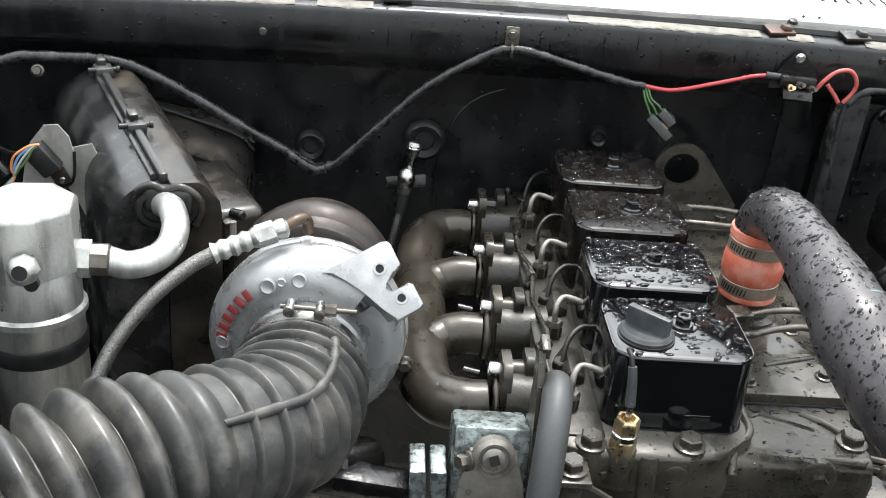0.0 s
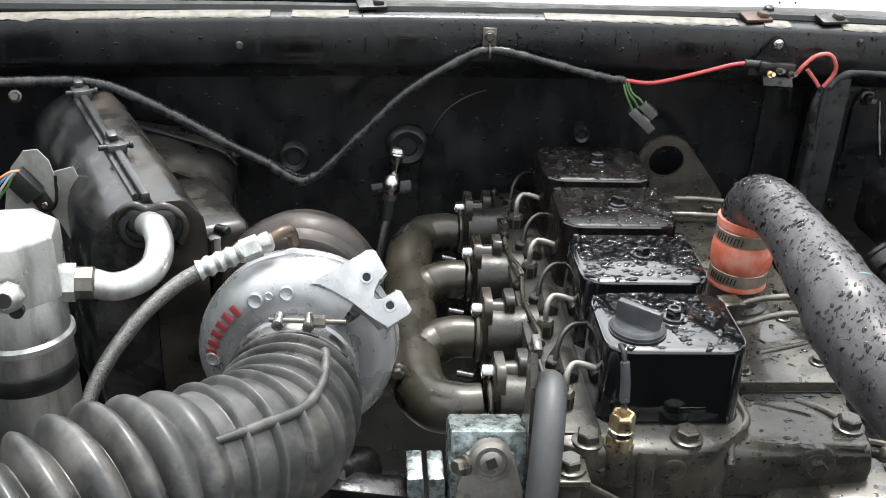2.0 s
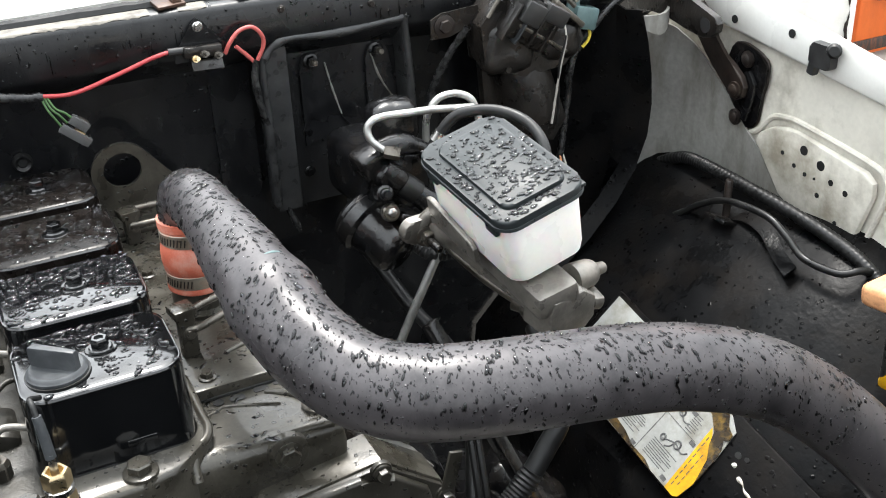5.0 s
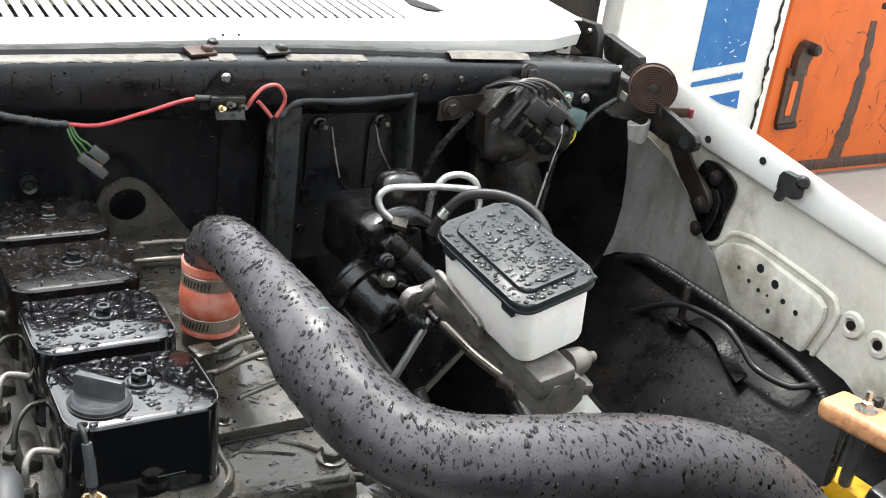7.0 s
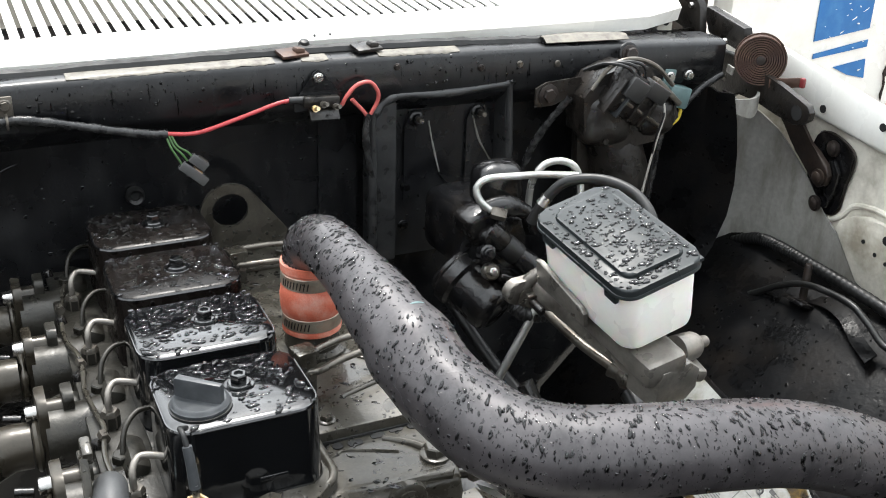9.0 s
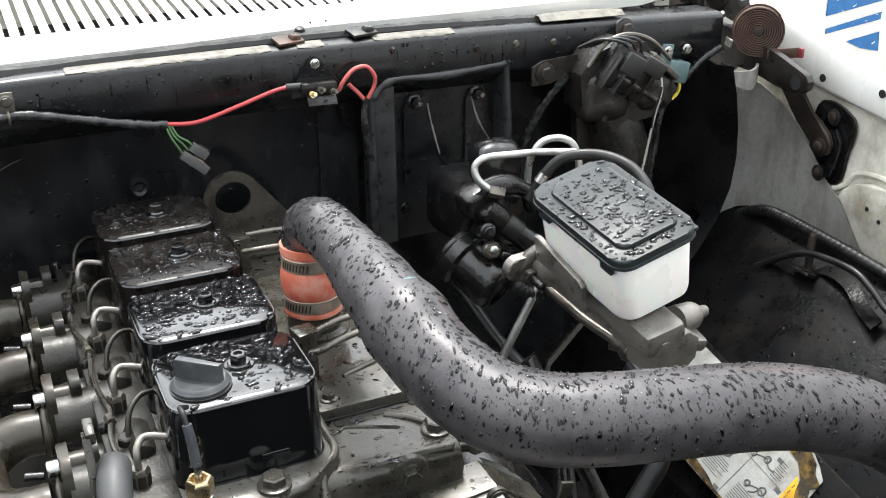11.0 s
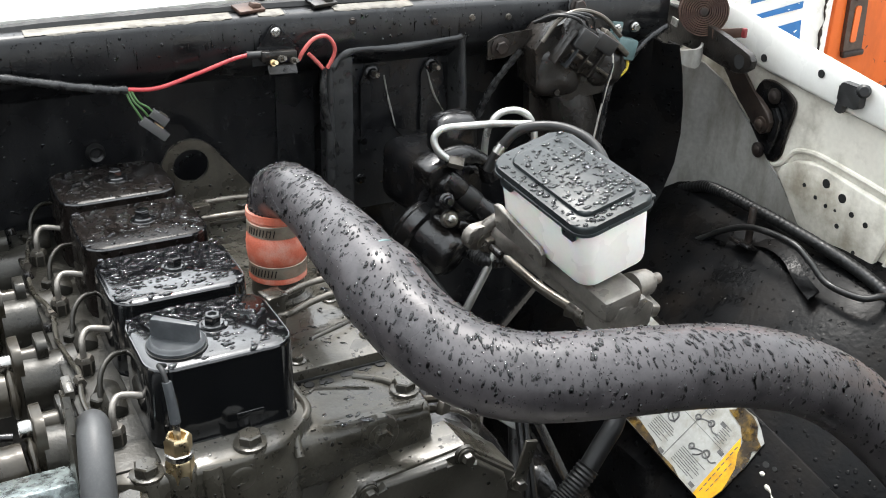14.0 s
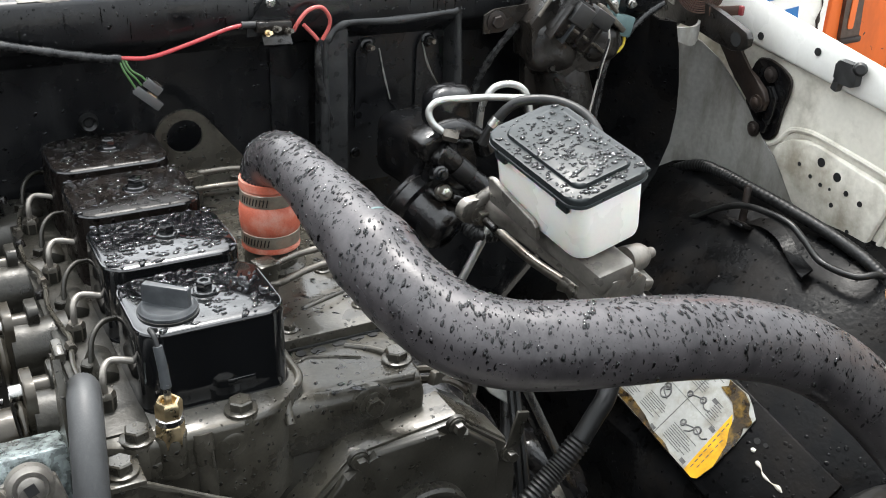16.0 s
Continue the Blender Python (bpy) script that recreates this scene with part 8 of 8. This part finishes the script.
def build_shroud():
    sh = thing("shield_panel", (0.62, 0.1, 0.73), "black sheet panel carrying a torn caution label", "shield panel")
    across = Vector((0.669, -0.1294, 0.7319)).normalized()
    upward = Vector((0.0189, 0.9874, 0.1573))
    upward = (upward - upward.dot(across) * across).normalized()
    out = across.cross(upward)
    m = Matrix.Translation((0.582, -0.006, 0.717)) @ Matrix((across, upward, out)).transposed().to_4x4() @ Matrix.Diagonal((0.9, 1.1, 1.0, 1.0))
    part("panel", box((0.142, 0.36, 0.008), m=m @ Matrix.Translation((0.067, 0.04, -0.0055)), bevel=0.003), UNDERCOAT, sh)
    part("paint_run", tube([m @ Vector((u, w, -0.0012)) for u, w in ((0.08, -0.057), (0.0785, -0.066), (0.0745, -0.073), (0.0745, -0.084), (0.077, -0.094), (0.0765, -0.102))], lambda u: 0.0016 + 0.001 * math.sin(u * 17), 8, 6, wobble=0.5), DIRTYWHITE, sh, "irregular white streak")
    part("paint_dab", lump(m @ Vector((0.088, -0.045, -0.002)), (0.007, 0.006, 0.004), 3.0), DIRTYWHITE, sh)
    for u, w, r in ((0.0995, -0.0405, 0.0042), (0.1037, -0.051, 0.003)):
        part("hole", lathe([(r, 0), (r, 0.0006)], m @ Matrix.Translation((u, w, -0.0015)), 14), HOLESHADE, sh)
    part("panel_foot", box((0.12, 0.32, 0.03), m=m @ Matrix.Translation((0.067, 0.05, -0.0245))), UNDERCOAT, sh)
    lab = part("label", prism([(0.0, -0.018), (0.005, -0.0235), (0.031, -0.027), (0.072, -0.0268), (0.104, -0.0235), (0.118, -0.0225), (0.129, -0.007), (0.135, 0.006), (0.1325, 0.03), (0.131, 0.1), (0.131, 0.212), (0.0, 0.212), (-0.002, 0.12)], 0.0012, m), PAPER, sh, "soiled white label with plain print bars")
    part("yellow_band", prism([(0.0, -0.018), (0.005, -0.0235), (0.031, -0.027), (0.06, -0.0262), (0.08, -0.0155), (0.1005, 0.0015), (0.0, -0.0045)], 0.0018, m), YELLOW, lab)
    part("dirt_tear", prism([(0.034, -0.0272), (0.072, -0.0268), (0.088, -0.0245), (0.099, -0.019), (0.104, -0.0235), (0.112, -0.0228), (0.117, -0.012), (0.128, -0.004), (0.1335, 0.008), (0.132, 0.034), (0.124, 0.03), (0.116, 0.036), (0.112, 0.012), (0.098, -0.004), (0.083, -0.009), (0.066, -0.02)], 0.0024, m), LABELDIRT, lab, "oily brown torn corner")
    part("edge_stain", prism([(-0.001, 0.02), (0.004, 0.035), (0.003, 0.06), (0.009, 0.08), (0.012, 0.11), (0.006, 0.15), (-0.001, 0.16)], 0.0016, m), LABELDIRT, lab)

    def bars(u0, u1, w0, w1, step=0.0034):
        u = u0
        while u < u1:
            ln = (w1 - w0) * rnd.uniform(0.55, 1.0)
            part("print_bar", box((0.0011, ln, 0.0004), m=m @ Matrix.Translation((u, w1 - ln / 2, 0.0014))), INK, lab)
            u += step
    bars(0.016, 0.04, 0.064, 0.098)
    bars(0.012, 0.04, 0.104, 0.15)
    bars(0.010, 0.036, 0.004, 0.046)
    bars(0.092, 0.124, 0.036, 0.075)
    bars(0.074, 0.098, 0.010, 0.026)
    bars(0.05, 0.12, 0.10, 0.145, 0.0048)
    # line drawings, numbered corners and rules
    for u, w in ((0.006, 0.004), (0.006, 0.062), (0.066, 0.006), (0.096, 0.028)):
        part("print_block", box((0.006, 0.008, 0.0004), m=m @ Matrix.Translation((u, w, 0.0014))), INK, lab)
    for ring, r in (((0.054, 0.083), 0.0085), ((0.062, 0.086), 0.005), ((0.043, 0.038), 0.004), ((0.050, 0.018), 0.0055), ((0.078, 0.058), 0.004), ((0.085, 0.040), 0.0045), ((0.06, 0.19), 0.009)):
        pts = [m @ Vector((ring[0] + r * math.cos(a * 0.524), ring[1] + r * math.sin(a * 0.524) * 0.8, 0.0013)) for a in range(13)]
        part("print_ring", tube(pts, 0.0013, 5, 2), INK, lab)
    for stroke in (((0.04, 0.04), (0.047, 0.028), (0.05, 0.02)), ((0.05, 0.02), (0.046, 0.008), (0.052, 0.002)), ((0.036, 0.03), (0.042, 0.024), (0.05, 0.022)), ((0.076, 0.058), (0.082, 0.05), (0.086, 0.04)), ((0.084, 0.04), (0.078, 0.032), (0.08, 0.024)), ((0.048, 0.075), (0.056, 0.088), (0.064, 0.08))):
        part("print_stroke", tube([m @ Vector((u, w, 0.0013)) for u, w in stroke], 0.001, 5, 4), INK, lab)
    part("rule_line", box((0.0008, 0.16, 0.0004), m=m @ Matrix.Translation((0.07, 0.085, 0.0014))), INK, lab)
    part("rule_line", box((0.125, 0.0008, 0.0004), m=m @ Matrix.Translation((0.065, 0.056, 0.0014))), INK, lab)
    for k in range(9):
        part("yellow_print", box((0.006, 0.0012, 0.0004), m=m @ Matrix.Translation((0.012 + 0.0092 * k, -0.0085 + 0.0006 * k, 0.002))), INK, lab)
    for k in range(6):
        part("yellow_print", box((0.006, 0.001, 0.0004), m=m @ Matrix.Translation((0.018 + 0.0092 * k, -0.0145 + 0.0004 * k, 0.002))), INK, lab)
    # clutter deep beside the engine
    ch = thing("corrugated_conduit", (0.35, -0.07, 0.8), "black corrugated conduit running down past the engine", "conduit")
    part("smooth_hose", tube([(0.44, 0.05, 0.95), (0.425, -0.03, 0.93), (0.405, -0.058, 0.91), (0.385, -0.064, 0.887), (0.368, -0.068, 0.868)], 0.0108, 16, 6), BLACKRUBBER, ch)
    part("ribbed_hose", tube([(0.368, -0.068, 0.868), (0.345, -0.07, 0.845), (0.324, -0.072, 0.828), (0.295, -0.075, 0.80), (0.26, -0.075, 0.74)], lambda s: 0.0122 + 0.0008 * math.cos(s * 170), 16, 40), BLACKRUBBER, ch)
    solo("column_rod", box((0.02, 0.012, 0.34), m=aim((0.40, 0.05, 0.80), (-0.28, 0.4, 0.8)), bevel=0.002), GREASY, "flat greasy steel stay reaching down into the bay", "stay")
    for k in range(2):
        solo("throttle_cable", tube([(0.37 + 0.01 * k, 0.09, 0.9), (0.358 + 0.008 * k, 0.05, 0.84), (0.345 + 0.008 * k, 0.0, 0.76), (0.34, -0.02, 0.68)], 0.0045, 8, 5), BLACKRUBBER, "black cable hanging beside the pump", "cable", "cables")
    solo("rag_tag", prism([(0, 0), (0.022, -0.018), (0.02, 0.03), (-0.008, 0.05), (-0.014, 0.02)], 0.004, aim((0.343, 0.075, 0.845), (-0.1, -0.8, 0.5)), 0.001), PAPER, "torn beige card tag among the cables", "tag")
    for k, (x, y, z) in enumerate(((0.36, 0.03, 0.70), (0.40, -0.01, 0.68), (0.46, 0.12, 0.66))):
        solo("steering_part", box((0.09, 0.12, 0.07), (x, y, z), (20 * k, 15, 30 * k), 0.02, segs=3), DARKALU if k == 1 else GREASY, "greasy cast steering part low in the bay", "steering part", "steering parts")
    solo("low_hose", tube([(0.36, 0.38, 0.95), (0.39, 0.28, 0.88), (0.41, 0.16, 0.83), (0.36, 0.05, 0.74)], 0.009, 12, 6), BLACKRUBBER, "black hose in the shade under the brake cylinder", "hose")
    part_ring = thing("lower_pulley_hose", (0.66, -0.3, 0.78), "thick black radiator hose low by the pipe", "hose")
    part("rubber", tube([(0.50, -0.30, 0.66), (0.56, -0.25, 0.735), (0.64, -0.225, 0.768), (0.72, -0.22, 0.755), (0.78, -0.24, 0.68)], 0.032, 24, 7), BLACKRUBBER, part_ring)


build_pedal_plate()
build_brakes()
build_wiper_motor()
build_hinge()
build_liner_things()
build_shroud()
